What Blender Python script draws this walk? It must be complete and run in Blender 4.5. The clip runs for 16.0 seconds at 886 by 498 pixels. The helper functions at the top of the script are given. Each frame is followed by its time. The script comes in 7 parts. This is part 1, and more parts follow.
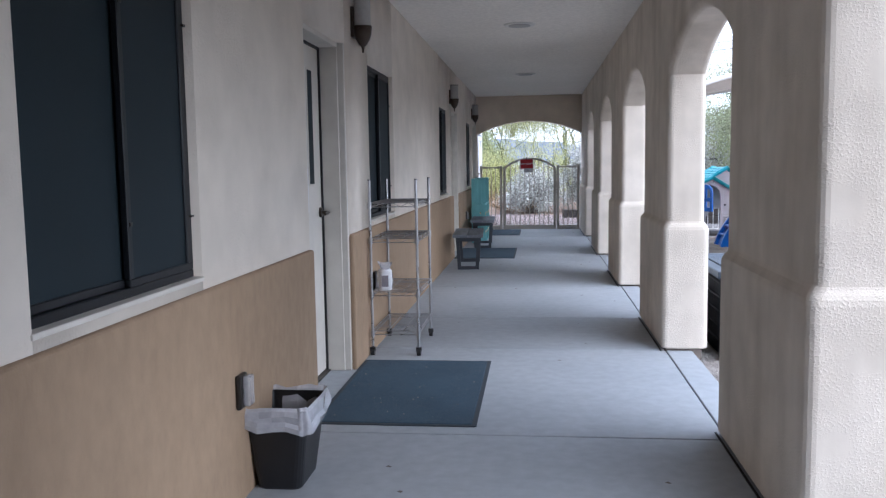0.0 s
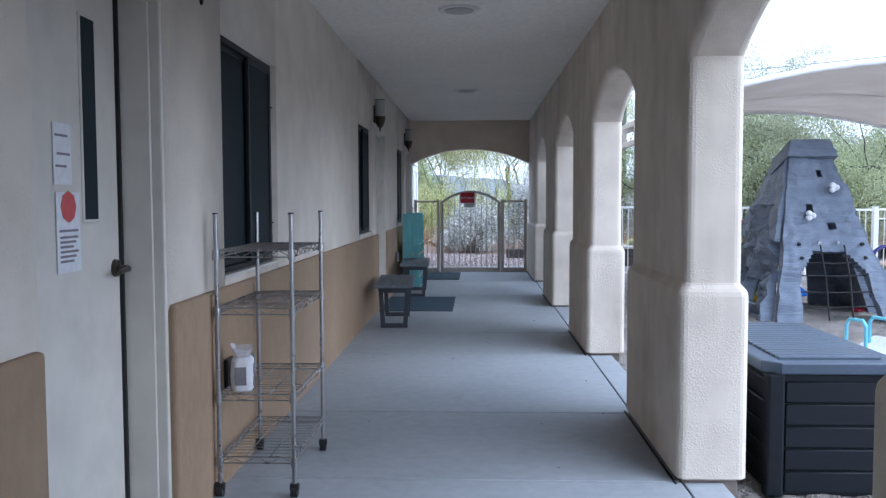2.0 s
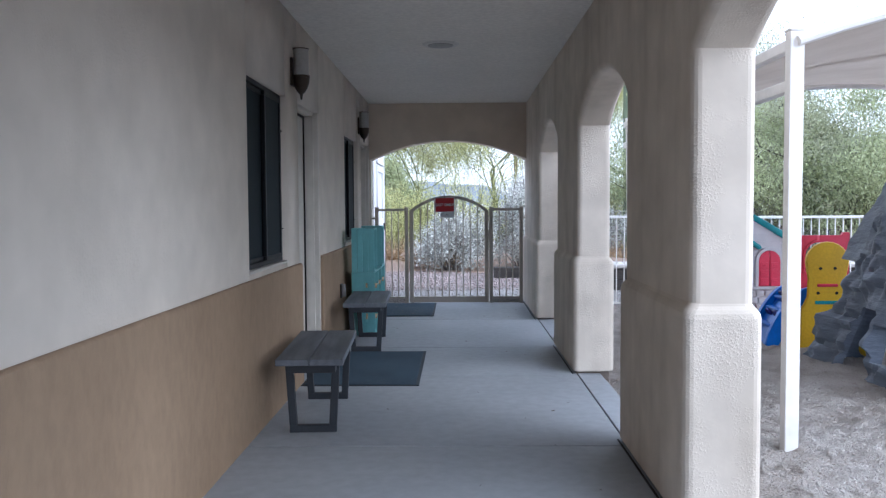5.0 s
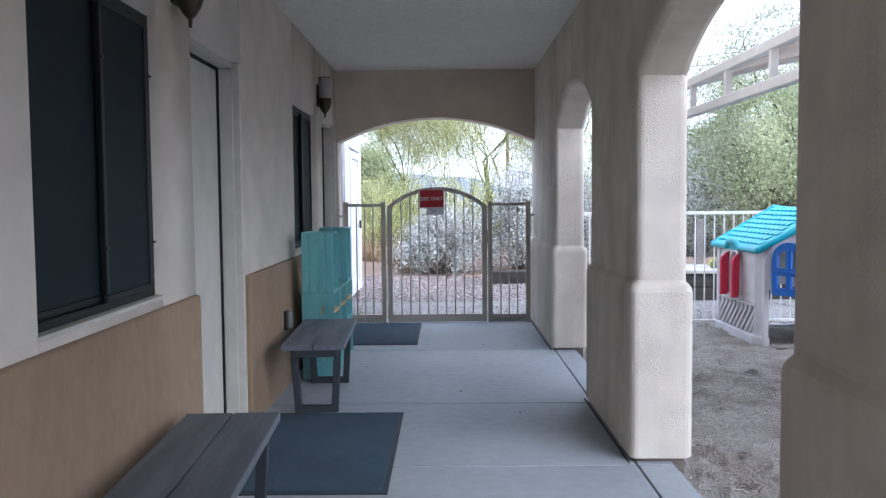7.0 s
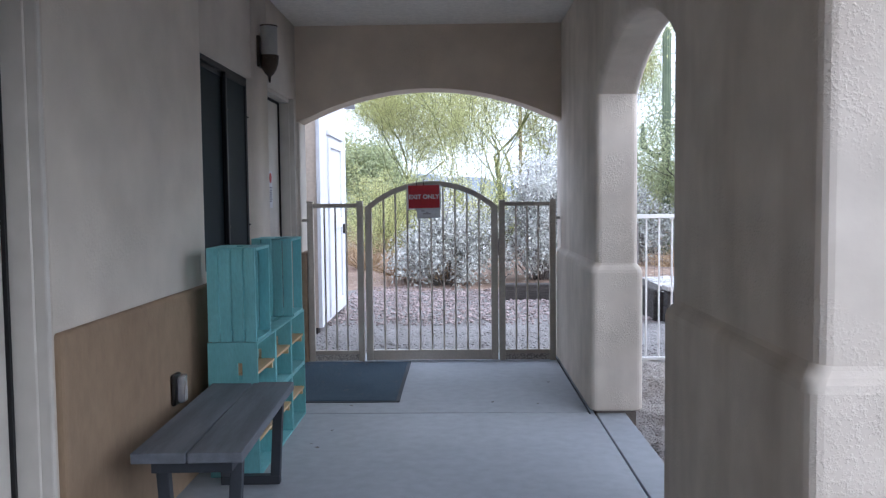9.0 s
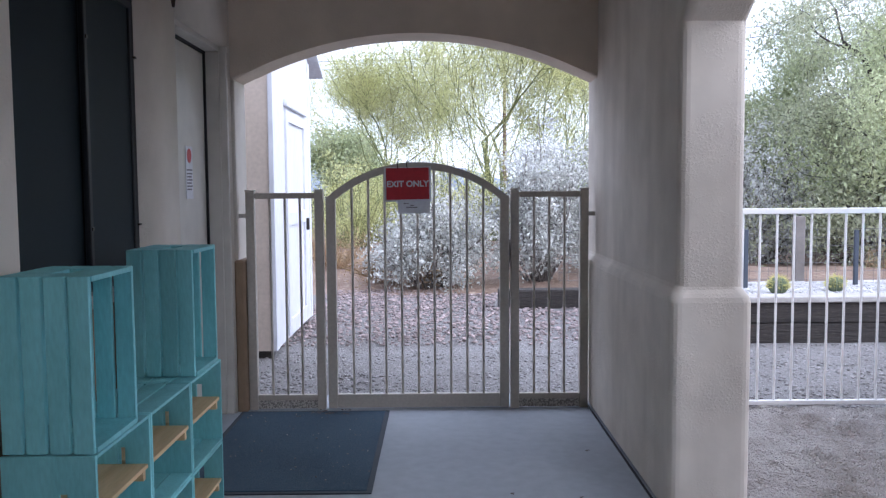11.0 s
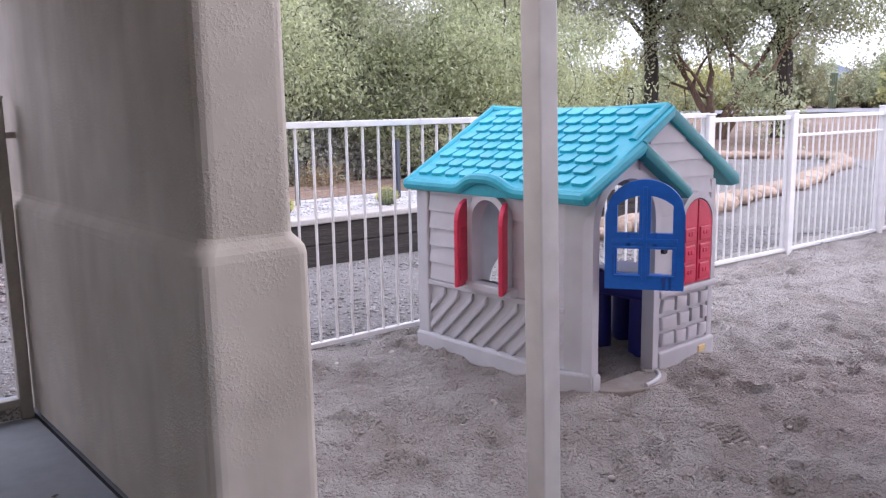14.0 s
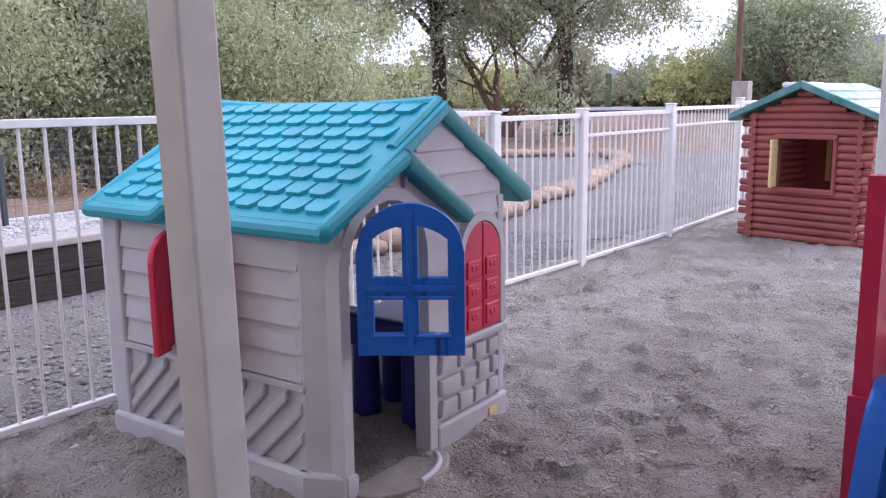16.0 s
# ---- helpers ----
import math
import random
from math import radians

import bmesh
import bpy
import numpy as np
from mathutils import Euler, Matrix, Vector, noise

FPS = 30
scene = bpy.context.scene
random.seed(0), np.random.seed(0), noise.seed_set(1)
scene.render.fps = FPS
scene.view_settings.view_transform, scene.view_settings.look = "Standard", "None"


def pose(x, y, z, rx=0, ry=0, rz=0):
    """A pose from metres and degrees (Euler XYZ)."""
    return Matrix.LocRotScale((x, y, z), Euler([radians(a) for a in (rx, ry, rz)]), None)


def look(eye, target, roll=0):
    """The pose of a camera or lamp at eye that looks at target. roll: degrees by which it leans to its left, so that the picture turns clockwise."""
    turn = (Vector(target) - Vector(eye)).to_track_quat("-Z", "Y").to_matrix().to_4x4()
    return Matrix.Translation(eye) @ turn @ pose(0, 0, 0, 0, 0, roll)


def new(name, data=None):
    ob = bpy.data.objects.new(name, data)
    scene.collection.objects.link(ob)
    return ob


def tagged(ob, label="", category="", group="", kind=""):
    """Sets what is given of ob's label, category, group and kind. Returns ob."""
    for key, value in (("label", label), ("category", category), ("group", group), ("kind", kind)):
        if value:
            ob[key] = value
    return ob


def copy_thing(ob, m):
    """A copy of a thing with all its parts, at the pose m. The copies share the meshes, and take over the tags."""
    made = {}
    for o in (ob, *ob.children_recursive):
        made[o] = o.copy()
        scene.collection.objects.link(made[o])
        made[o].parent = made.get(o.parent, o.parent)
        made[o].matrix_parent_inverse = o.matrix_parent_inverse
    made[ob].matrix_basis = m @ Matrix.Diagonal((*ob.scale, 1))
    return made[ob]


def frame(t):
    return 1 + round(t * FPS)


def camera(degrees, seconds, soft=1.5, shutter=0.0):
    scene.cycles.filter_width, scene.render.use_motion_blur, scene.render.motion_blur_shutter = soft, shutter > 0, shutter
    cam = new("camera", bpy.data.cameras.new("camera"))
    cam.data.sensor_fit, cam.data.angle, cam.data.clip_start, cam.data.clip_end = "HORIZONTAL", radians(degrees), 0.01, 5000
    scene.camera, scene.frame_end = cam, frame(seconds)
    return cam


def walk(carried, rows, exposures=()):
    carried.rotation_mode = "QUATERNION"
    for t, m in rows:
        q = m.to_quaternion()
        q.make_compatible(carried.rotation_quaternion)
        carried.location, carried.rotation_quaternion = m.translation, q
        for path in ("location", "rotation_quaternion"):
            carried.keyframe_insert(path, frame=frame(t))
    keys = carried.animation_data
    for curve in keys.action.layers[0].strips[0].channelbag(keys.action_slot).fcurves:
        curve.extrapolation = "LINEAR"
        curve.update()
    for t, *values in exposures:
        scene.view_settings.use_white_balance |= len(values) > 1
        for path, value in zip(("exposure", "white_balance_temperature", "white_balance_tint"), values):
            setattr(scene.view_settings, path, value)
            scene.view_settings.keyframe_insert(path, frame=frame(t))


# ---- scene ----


cam = camera(55.9, 16.0, soft=1.3)
PATH = [
    (0, (0.324, 0.957, 1.346), (0.101, 2.935, 1.146), -0.9),
    (0.5, (0.338, 1.489, 1.312), (0.228, 3.479, 1.138), -0.9),
    (1, (0.322, 2.014, 1.312), (0.233, 4.004, 1.139), -0.7),
    (1.5, (0.323, 2.596, 1.306), (0.268, 4.589, 1.148), -0.7),
    (2, (0.291, 3.151, 1.305), (0.211, 5.146, 1.188), -0.2),
    (2.5, (0.327, 3.73, 1.303), (0.272, 5.726, 1.176), -0.3),
    (3, (0.323, 4.328, 1.304), (0.254, 6.322, 1.171), -0.4),
    (3.5, (0.334, 4.955, 1.325), (0.297, 6.952, 1.218), -0.7),
    (4, (0.308, 5.517, 1.318), (0.254, 7.514, 1.223), -0.6),
    (4.5, (0.288, 6.133, 1.32), (0.248, 8.13, 1.218), -0.8),
    (4.7, (0.304, 6.394, 1.322), (0.263, 8.391, 1.22), -0.5),
    (7, (0.293, 9.155, 1.343), (0.283, 11.151, 1.223), -0.5),
    (7.5, (0.31, 9.706, 1.355), (0.299, 11.702, 1.224), -0.8),
    (8, (0.33, 10.279, 1.347), (0.324, 12.275, 1.214), -0.7),
    (8.5, (0.355, 10.828, 1.331), (0.345, 12.824, 1.203), -0.6),
    (9, (0.412, 11.4, 1.323), (0.373, 13.396, 1.204), -0.6),
    (9.2, (0.431, 11.626, 1.31), (0.387, 13.622, 1.189), -0.6),
    (11.3, (0.304, 13.465, 1.312), (0.328, 15.459, 1.157), -0.5),
    (11.5, (0.309, 13.589, 1.308), (0.353, 15.58, 1.123), -0.7),
    (12, (0.345, 13.841, 1.272), (0.596, 15.815, 1.071), -2.3),
    (12.5, (0.313, 14.053, 1.247), (0.755, 15.989, 1.002), -2.1),
    (13, (0.302, 14.226, 1.221), (1.009, 16.071, 0.91), -1.2),
    (13.5, (0.269, 14.404, 1.237), (1.335, 16.061, 0.891), -1.0),
    (14, (0.384, 14.545, 1.241), (1.648, 16.059, 0.907), -1.0),
    (14.5, (0.621, 14.707, 1.246), (2.043, 16.07, 0.897), -0.7),
    (15, (0.861, 14.943, 1.249), (2.454, 16.106, 0.919), -1.1),
    (15.5, (1.126, 15.09, 1.241), (2.752, 16.205, 0.907), -1.2),
    (16, (1.382, 15.156, 1.226), (2.97, 16.322, 0.879), -0.7),
]
walk(cam, [(t, look(eye, target, roll)) for t, eye, target, roll in PATH],
     exposures=[(0.0, 1.12, 5300, 13), (2.0, 0.90, 5000, 10), (3.0, 0.90, 5100, 10), (4.0, 1.08, 5200, 11), (4.5, 0.98, 5200, 11), (7.0, 1.26, 5250, 12), (9.0, 1.12, 5300, 13), (11.5, 0.93, 5300, 18), (12.0, 0.75, 5550, 20), (12.5, 0.78, 5600, 22), (13.0, 1.25, 5750, 22), (13.5, 1.1, 5800, 24), (14.0, 0.95, 5750, 24), (14.5, 0.82, 5700, 25), (15.0, 0.80, 5700, 28), (15.5, 0.56, 5700, 29), (16.0, 0.6, 5650, 27)])

# world: bright overcast sky with a soft sun
SUN_EL, SUN_AZ = 32.0, 118.0
world = bpy.data.worlds.new("sky")
scene.world = world
world.use_nodes = True
wn, wl = world.node_tree.nodes, world.node_tree.links
wn.clear()
w_out = wn.new("ShaderNodeOutputWorld")
w_bg = wn.new("ShaderNodeBackground")
w_sky = wn.new("ShaderNodeTexSky")
w_sky.sky_type = "NISHITA"
w_sky.sun_disc = False
w_sky.sun_elevation = radians(SUN_EL)
w_sky.sun_rotation = radians(SUN_AZ)
w_sky.dust_density = 4.0
w_mix = wn.new("ShaderNodeMixRGB")
w_mix.inputs[0].default_value = 0.85
w_mix.inputs[2].default_value = (9.2, 9.4, 9.9, 1)
w_bg.inputs[1].default_value = 0.13
wl.new(w_sky.outputs[0], w_mix.inputs[1])
wl.new(w_mix.outputs[0], w_bg.inputs[0])
wl.new(w_bg.outputs[0], w_out.inputs[0])
sun = new("sun", bpy.data.lights.new("sun", "SUN"))
sun.data.energy = 1.5
sun.data.angle = radians(70)
sun.data.color = (1.0, 0.96, 0.9)
sun.matrix_world = look((0, 0, 0), (-math.sin(radians(SUN_AZ)) * math.cos(radians(SUN_EL)),
                                    -math.cos(radians(SUN_AZ)) * math.cos(radians(SUN_EL)), -math.sin(radians(SUN_EL))))


# ---- materials ----
def mat(name, a, b=None, rough=0.7, metal=0.0, scale=3.0, fine=40.0, bump=0.0, bump_scale=60.0, contrast=(0.35, 0.65),
        third=None, island=0.0, obj=0.0, spec=0.5, stretch=(1, 1, 1), dist=0.01, trans=0.0, bump2=0.0, bump2_scale=8.0, patch=0.0):
    """A surface of two mixed tones with a fine grain, relief, and a shift from piece to piece."""
    m = bpy.data.materials.new(name)
    m.use_nodes = True
    n, l = m.node_tree.nodes, m.node_tree.links
    bsdf = n["Principled BSDF"]
    bsdf.inputs["Roughness"].default_value = rough
    bsdf.inputs["Metallic"].default_value = metal
    bsdf.inputs["Specular IOR Level"].default_value = spec
    b = b or tuple(c * 0.85 for c in a)
    tc = n.new("ShaderNodeTexCoord")
    mp = n.new("ShaderNodeMapping")
    mp.inputs["Scale"].default_value = stretch
    l.new(tc.outputs["Object"], mp.inputs[0])
    big = n.new("ShaderNodeTexNoise")
    big.inputs["Scale"].default_value = scale
    big.inputs["Detail"].default_value = 5.0
    l.new(mp.outputs[0], big.inputs["Vector"])
    ramp = n.new("ShaderNodeMapRange")
    ramp.inputs[1].default_value, ramp.inputs[2].default_value = contrast
    l.new(big.outputs[0], ramp.inputs[0])
    mix = n.new("ShaderNodeMixRGB")
    mix.inputs[1].default_value = (*a, 1)
    mix.inputs[2].default_value = (*b, 1)
    l.new(ramp.outputs[0], mix.inputs[0])
    col = mix.outputs[0]
    grain = n.new("ShaderNodeTexNoise")
    grain.inputs["Scale"].default_value = fine
    grain.inputs["Detail"].default_value = 3.0
    l.new(mp.outputs[0], grain.inputs["Vector"])
    if third:
        r3 = n.new("ShaderNodeMapRange")
        r3.inputs[1].default_value, r3.inputs[2].default_value = 0.55, 0.72
        l.new(grain.outputs[0], r3.inputs[0])
        m3 = n.new("ShaderNodeMixRGB")
        l.new(r3.outputs[0], m3.inputs[0])
        l.new(col, m3.inputs[1])
        m3.inputs[2].default_value = (*third, 1)
        col = m3.outputs[0]
    hsv = n.new("ShaderNodeHueSaturation")
    l.new(col, hsv.inputs["Color"])
    val = n.new("ShaderNodeMapRange")
    val.inputs[1].default_value, val.inputs[2].default_value = 0.3, 0.7
    val.inputs[3].default_value, val.inputs[4].default_value = 0.93, 1.07
    l.new(grain.outputs[0], val.inputs[0])
    vout = val.outputs[0]
    for amount, kind in ((island, "i"), (obj, "o")):
        if amount:
            src = n.new("ShaderNodeNewGeometry").outputs["Random Per Island"] if kind == "i" else n.new("ShaderNodeObjectInfo").outputs["Random"]
            mr = n.new("ShaderNodeMapRange")
            mr.inputs[3].default_value, mr.inputs[4].default_value = 1 - amount, 1 + amount
            l.new(src, mr.inputs[0])
            mm = n.new("ShaderNodeMath")
            mm.operation = "MULTIPLY"
            l.new(vout, mm.inputs[0])
            l.new(mr.outputs[0], mm.inputs[1])
            vout = mm.outputs[0]
    l.new(vout, hsv.inputs["Value"])
    l.new(hsv.outputs[0], bsdf.inputs["Base Color"])
    rr = n.new("ShaderNodeMapRange")
    rr.inputs[3].default_value, rr.inputs[4].default_value = max(rough - 0.08, 0.02), min(rough + 0.08, 1)
    l.new(big.outputs[0], rr.inputs[0])
    l.new(rr.outputs[0], bsdf.inputs["Roughness"])
    last = None
    for strength, sc in ((bump2, bump2_scale), (bump, bump_scale)):
        if strength:
            bn = n.new("ShaderNodeTexNoise")
            bn.inputs["Scale"].default_value = sc
            bn.inputs["Detail"].default_value = 4.0
            l.new(mp.outputs[0], bn.inputs["Vector"])
            bp = n.new("ShaderNodeBump")
            bp.inputs["Strength"].default_value = strength
            bp.inputs["Distance"].default_value = dist
            height = bn.outputs[0]
            if patch and sc == bump_scale:
                # raised flecks that gather in patches, smooth between them
                fl, lo = n.new("ShaderNodeMapRange"), n.new("ShaderNodeTexNoise")
                fl.inputs[1].default_value, fl.inputs[2].default_value = 0.48, 0.75
                lo.inputs["Scale"].default_value = patch
                l.new(mp.outputs[0], lo.inputs["Vector"])
                lm, mu = n.new("ShaderNodeMapRange"), n.new("ShaderNodeMath")
                lm.inputs[1].default_value, lm.inputs[2].default_value = 0.42, 0.62
                mu.operation = "MULTIPLY"
                l.new(bn.outputs[0], fl.inputs[0])
                l.new(lo.outputs[0], lm.inputs[0])
                l.new(fl.outputs[0], mu.inputs[0])
                l.new(lm.outputs[0], mu.inputs[1])
                height = mu.outputs[0]
            l.new(height, bp.inputs["Height"])
            if last:
                l.new(last.outputs[0], bp.inputs["Normal"])
            last = bp
    if last:
        l.new(last.outputs[0], bsdf.inputs["Normal"])
    if trans:
        tr = n.new("ShaderNodeBsdfTranslucent")
        l.new(hsv.outputs[0], tr.inputs["Color"])
        ms = n.new("ShaderNodeMixShader")
        ms.inputs[0].default_value = trans
        l.new(bsdf.outputs[0], ms.inputs[1])
        l.new(tr.outputs[0], ms.inputs[2])
        l.new(ms.outputs[0], n["Material Output"].inputs[0])
    return m


M = {}
M["stucco"] = mat("cream_stucco", (0.69, 0.628, 0.545), (0.645, 0.585, 0.503), 0.9, scale=0.7, fine=4, bump=0.3, bump_scale=90, patch=2.5, bump2=0.08, bump2_scale=26, dist=0.008)
M["endwall"] = mat("warm_beige_stucco", (0.74, 0.63, 0.51), (0.68, 0.57, 0.455), 0.9, scale=0.7, fine=4, bump=0.3, bump_scale=90, patch=2.5, bump2=0.08, bump2_scale=26, dist=0.008)
M["wains"] = mat("tan_stucco", (0.335, 0.238, 0.152), (0.29, 0.205, 0.13), 0.9, scale=1.3, fine=20, bump=0.25, bump_scale=80, bump2=0.2, bump2_scale=14, dist=0.01, stretch=(1, 1, 0.6))
M["pier"] = mat("beige_stucco", (0.715, 0.64, 0.545), (0.63, 0.56, 0.468), 0.92, scale=1.4, fine=5, bump=0.5, bump_scale=105, bump2=0.10, bump2_scale=26, dist=0.006, patch=3.5)


def streaks(m, tint, sx, sz, lo, hi, amount):
    """Faint water stains running down a wall, mixed over its colour."""
    n, l = m.node_tree.nodes, m.node_tree.links
    bsdf = n["Principled BSDF"]
    src = bsdf.inputs["Base Color"].links[0].from_socket
    tc, mp, tx, mr, mix = (n.new(k) for k in ("ShaderNodeTexCoord", "ShaderNodeMapping", "ShaderNodeTexNoise", "ShaderNodeMapRange", "ShaderNodeMixRGB"))
    mp.inputs["Scale"].default_value = (sx, sx, sz)
    tx.inputs["Scale"].default_value = 1.0
    tx.inputs["Detail"].default_value = 4.0
    mr.inputs[1].default_value, mr.inputs[2].default_value, mr.inputs[4].default_value = lo, hi, amount
    mix.blend_type = "MULTIPLY"
    mix.inputs[2].default_value = (*tint, 1)
    l.new(tc.outputs["Object"], mp.inputs[0])
    l.new(mp.outputs[0], tx.inputs["Vector"])
    l.new(tx.outputs[0], mr.inputs[0])
    l.new(mr.outputs[0], mix.inputs[0])
    l.new(src, mix.inputs[1])
    l.new(mix.outputs[0], bsdf.inputs["Base Color"])


streaks(M["pier"], (0.60, 0.57, 0.53), 4.2, 0.6, 0.47, 0.77, 0.48)
streaks(M["pier"], (0.74, 0.71, 0.67), 1.6, 1.4, 0.48, 0.72, 0.28)
streaks(M["wains"], (0.80, 0.76, 0.72), 2.0, 1.2, 0.48, 0.78, 0.4)
M["ceil"] = mat("ceiling_stucco", (0.85, 0.81, 0.745), (0.80, 0.76, 0.695), 0.95, scale=0.8, fine=30, bump=0.3, bump_scale=120, dist=0.006)
M["concrete"] = mat("grey_concrete", (0.385, 0.407, 0.43), (0.335, 0.355, 0.378), 0.68, scale=0.9, fine=14, bump=0.15, bump_scale=180, dist=0.004, obj=0.05, bump2=0.05, bump2_scale=12)
M["joint"] = mat("dark_joint", (0.05, 0.052, 0.055), (0.035, 0.035, 0.038), 0.95, fine=80)
M["dirt"] = mat("pier_gap_shade", (0.20, 0.165, 0.14), (0.14, 0.115, 0.095), 0.95, fine=60, bump=0.5)
M["sand"] = mat("playground_sand", (0.545, 0.50, 0.455), (0.42, 0.372, 0.328), 0.95, scale=2.6, fine=80, third=(0.345, 0.29, 0.25), bump=1.0, bump_scale=75, bump2=1.0, bump2_scale=16, dist=0.06, contrast=(0.44, 0.62))
M["gravel"] = mat("grey_gravel", (0.235, 0.22, 0.208), (0.18, 0.163, 0.152), 0.95, scale=1.5, fine=45, third=(0.43, 0.405, 0.385), bump=1.0, bump_scale=70, dist=0.03)
M["steel"] = mat("tan_painted_steel", (0.55, 0.50, 0.43), (0.50, 0.45, 0.38), 0.5, fine=60, bump=0.05)
M["white_steel"] = mat("white_painted_steel", (0.79, 0.77, 0.75), (0.76, 0.74, 0.715), 0.4, fine=9)
M["doorpaint"] = mat("cream_door_paint", (0.635, 0.598, 0.535), (0.60, 0.565, 0.505), 0.42, scale=2, fine=8)
M["black"] = mat("black_rubber", (0.012, 0.012, 0.013), rough=0.6)
M["screen"] = mat("dark_sun_screen", (0.015, 0.023, 0.028), (0.019, 0.028, 0.034), 0.7, spec=0.2, fine=400, bump=0.2, bump_scale=500, dist=0.001)
M["winframe"] = mat("dark_bronze_frame", (0.014, 0.016, 0.019), rough=0.45, spec=0.3)


def leafmat(name, a, b, trans=0.35):
    return mat(name, a, b, 0.6, scale=0.8, fine=6, island=0.28, trans=trans)


def clear(name, col, rough, alpha):
    m = mat(name, col, rough=rough)
    bsdf = m.node_tree.nodes["Principled BSDF"]
    bsdf.inputs["Alpha"].default_value = alpha
    return m


M["plate"] = mat("bronze_plate", (0.05, 0.042, 0.036), (0.035, 0.03, 0.026), 0.4, 0.6, fine=60)
M["lever"] = mat("dark_bronze_lever", (0.09, 0.075, 0.06), rough=0.35, metal=0.8)
M["chrome"] = mat("chrome_wire", (0.46, 0.46, 0.47), (0.36, 0.36, 0.37), 0.28, 0.9, fine=80)
M["caster"] = mat("black_caster", (0.015, 0.015, 0.016), rough=0.5)
M["canblack"] = mat("black_bin_plastic", (0.007, 0.008, 0.009), (0.010, 0.010, 0.012), 0.4, fine=50, bump=0.1)
M["bag"] = clear("white_bin_bag", (0.80, 0.82, 0.88), 0.22, 0.5)
M["mat"] = mat("grey_blue_mat", (0.046, 0.086, 0.126), (0.035, 0.066, 0.098), 0.95, scale=2, fine=120, third=(0.09, 0.105, 0.12), bump=0.8, bump_scale=260, dist=0.006)
M["matedge"] = mat("mat_rubber_edge", (0.042, 0.052, 0.062), rough=0.8)
M["bench"] = mat("grey_painted_timber", (0.155, 0.17, 0.195), (0.115, 0.125, 0.145), 0.65, scale=3, fine=30, bump=0.25, bump_scale=30, stretch=(6, 0.6, 6), dist=0.004, obj=0.1)
M["benchdark"] = mat("charcoal_painted_timber", (0.045, 0.052, 0.062), (0.035, 0.04, 0.05), 0.6, fine=40, obj=0.1)
M["teal"] = mat("teal_painted_crate", (0.24, 0.56, 0.58), (0.20, 0.49, 0.51), 0.6, scale=3, fine=30, bump=0.3, bump_scale=25, stretch=(4, 4, 1), dist=0.004, obj=0.13)
M["rawwood"] = mat("bare_pine", (0.70, 0.50, 0.28), (0.60, 0.40, 0.20), 0.6, scale=3, fine=25, stretch=(8, 1, 8), obj=0.08)
M["sign_red"] = mat("red_sign", (0.50, 0.022, 0.035), (0.46, 0.018, 0.03), 0.4)
M["sign_white"] = mat("white_sign", (0.72, 0.72, 0.75), (0.66, 0.66, 0.70), 0.4)
M["paper"] = mat("white_paper", (0.72, 0.72, 0.74), (0.68, 0.68, 0.71), 0.7)
M["ink"] = mat("grey_print", (0.22, 0.20, 0.22), rough=0.7)
M["redink"] = mat("red_print", (0.55, 0.10, 0.10), rough=0.7)
M["mesh"] = mat("perforated_tan_metal", (0.60, 0.56, 0.50), (0.26, 0.24, 0.22), 0.6, scale=110, fine=140, contrast=(0.45, 0.55))
M["lampglass"] = mat("frosted_lamp_shade", (0.42, 0.41, 0.39), (0.36, 0.35, 0.33), 0.5, fine=40)
M["lampmetal"] = mat("bronze_lamp_bowl", (0.075, 0.058, 0.045), (0.055, 0.043, 0.035), 0.35, 0.7, fine=50)
M["disc"] = mat("white_light_trim", (0.70, 0.68, 0.64), (0.64, 0.62, 0.58), 0.5)
M["plast_grey"] = mat("weathered_grey_plastic", (0.545, 0.54, 0.565), (0.50, 0.495, 0.52), 0.55, scale=2, fine=8, bump=0.06, bump_scale=120, dist=0.002, obj=0.04)
M["dusty"] = mat("sand_dusted_plastic", (0.36, 0.33, 0.305), (0.29, 0.255, 0.23), 0.85, scale=8, fine=40)
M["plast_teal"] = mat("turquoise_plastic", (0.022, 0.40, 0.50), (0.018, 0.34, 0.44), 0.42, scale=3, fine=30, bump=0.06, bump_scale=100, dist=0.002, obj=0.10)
# darker copy of the turquoise for shaded roof parts; also the slide's green
M["plast_shadeteal_green"] = mat("shaded_turquoise_and_green_plastic", (0.014, 0.27, 0.30), (0.012, 0.22, 0.25), 0.45, fine=30)
M["plast_red"] = mat("red_plastic", (0.66, 0.03, 0.085), (0.58, 0.025, 0.07), 0.42, fine=30, bump=0.05)
M["plast_blue"] = mat("blue_plastic", (0.010, 0.145, 0.60), (0.009, 0.12, 0.52), 0.36, fine=30, bump=0.05)
M["plast_navy"] = mat("navy_plastic", (0.022, 0.020, 0.20), (0.018, 0.016, 0.16), 0.45)
M["plast_yellow"] = mat("yellow_plastic", (0.72, 0.46, 0.01), (0.64, 0.40, 0.01), 0.42)
M["plast_cream"] = mat("pale_yellow_plastic", (0.78, 0.62, 0.30), (0.70, 0.54, 0.24), 0.5)
M["plast_rock"] = mat("slate_grey_rock_plastic", (0.165, 0.195, 0.25), (0.14, 0.165, 0.215), 0.5, scale=4, fine=25, bump=0.7, bump_scale=3.5, stretch=(1, 1, 3.5), dist=0.05, spec=0.35)
M["plast_log"] = mat("brick_red_log_plastic", (0.32, 0.082, 0.066), (0.27, 0.067, 0.055), 0.55, scale=3, fine=40, bump=0.2, bump_scale=30, dist=0.004, obj=0.07)
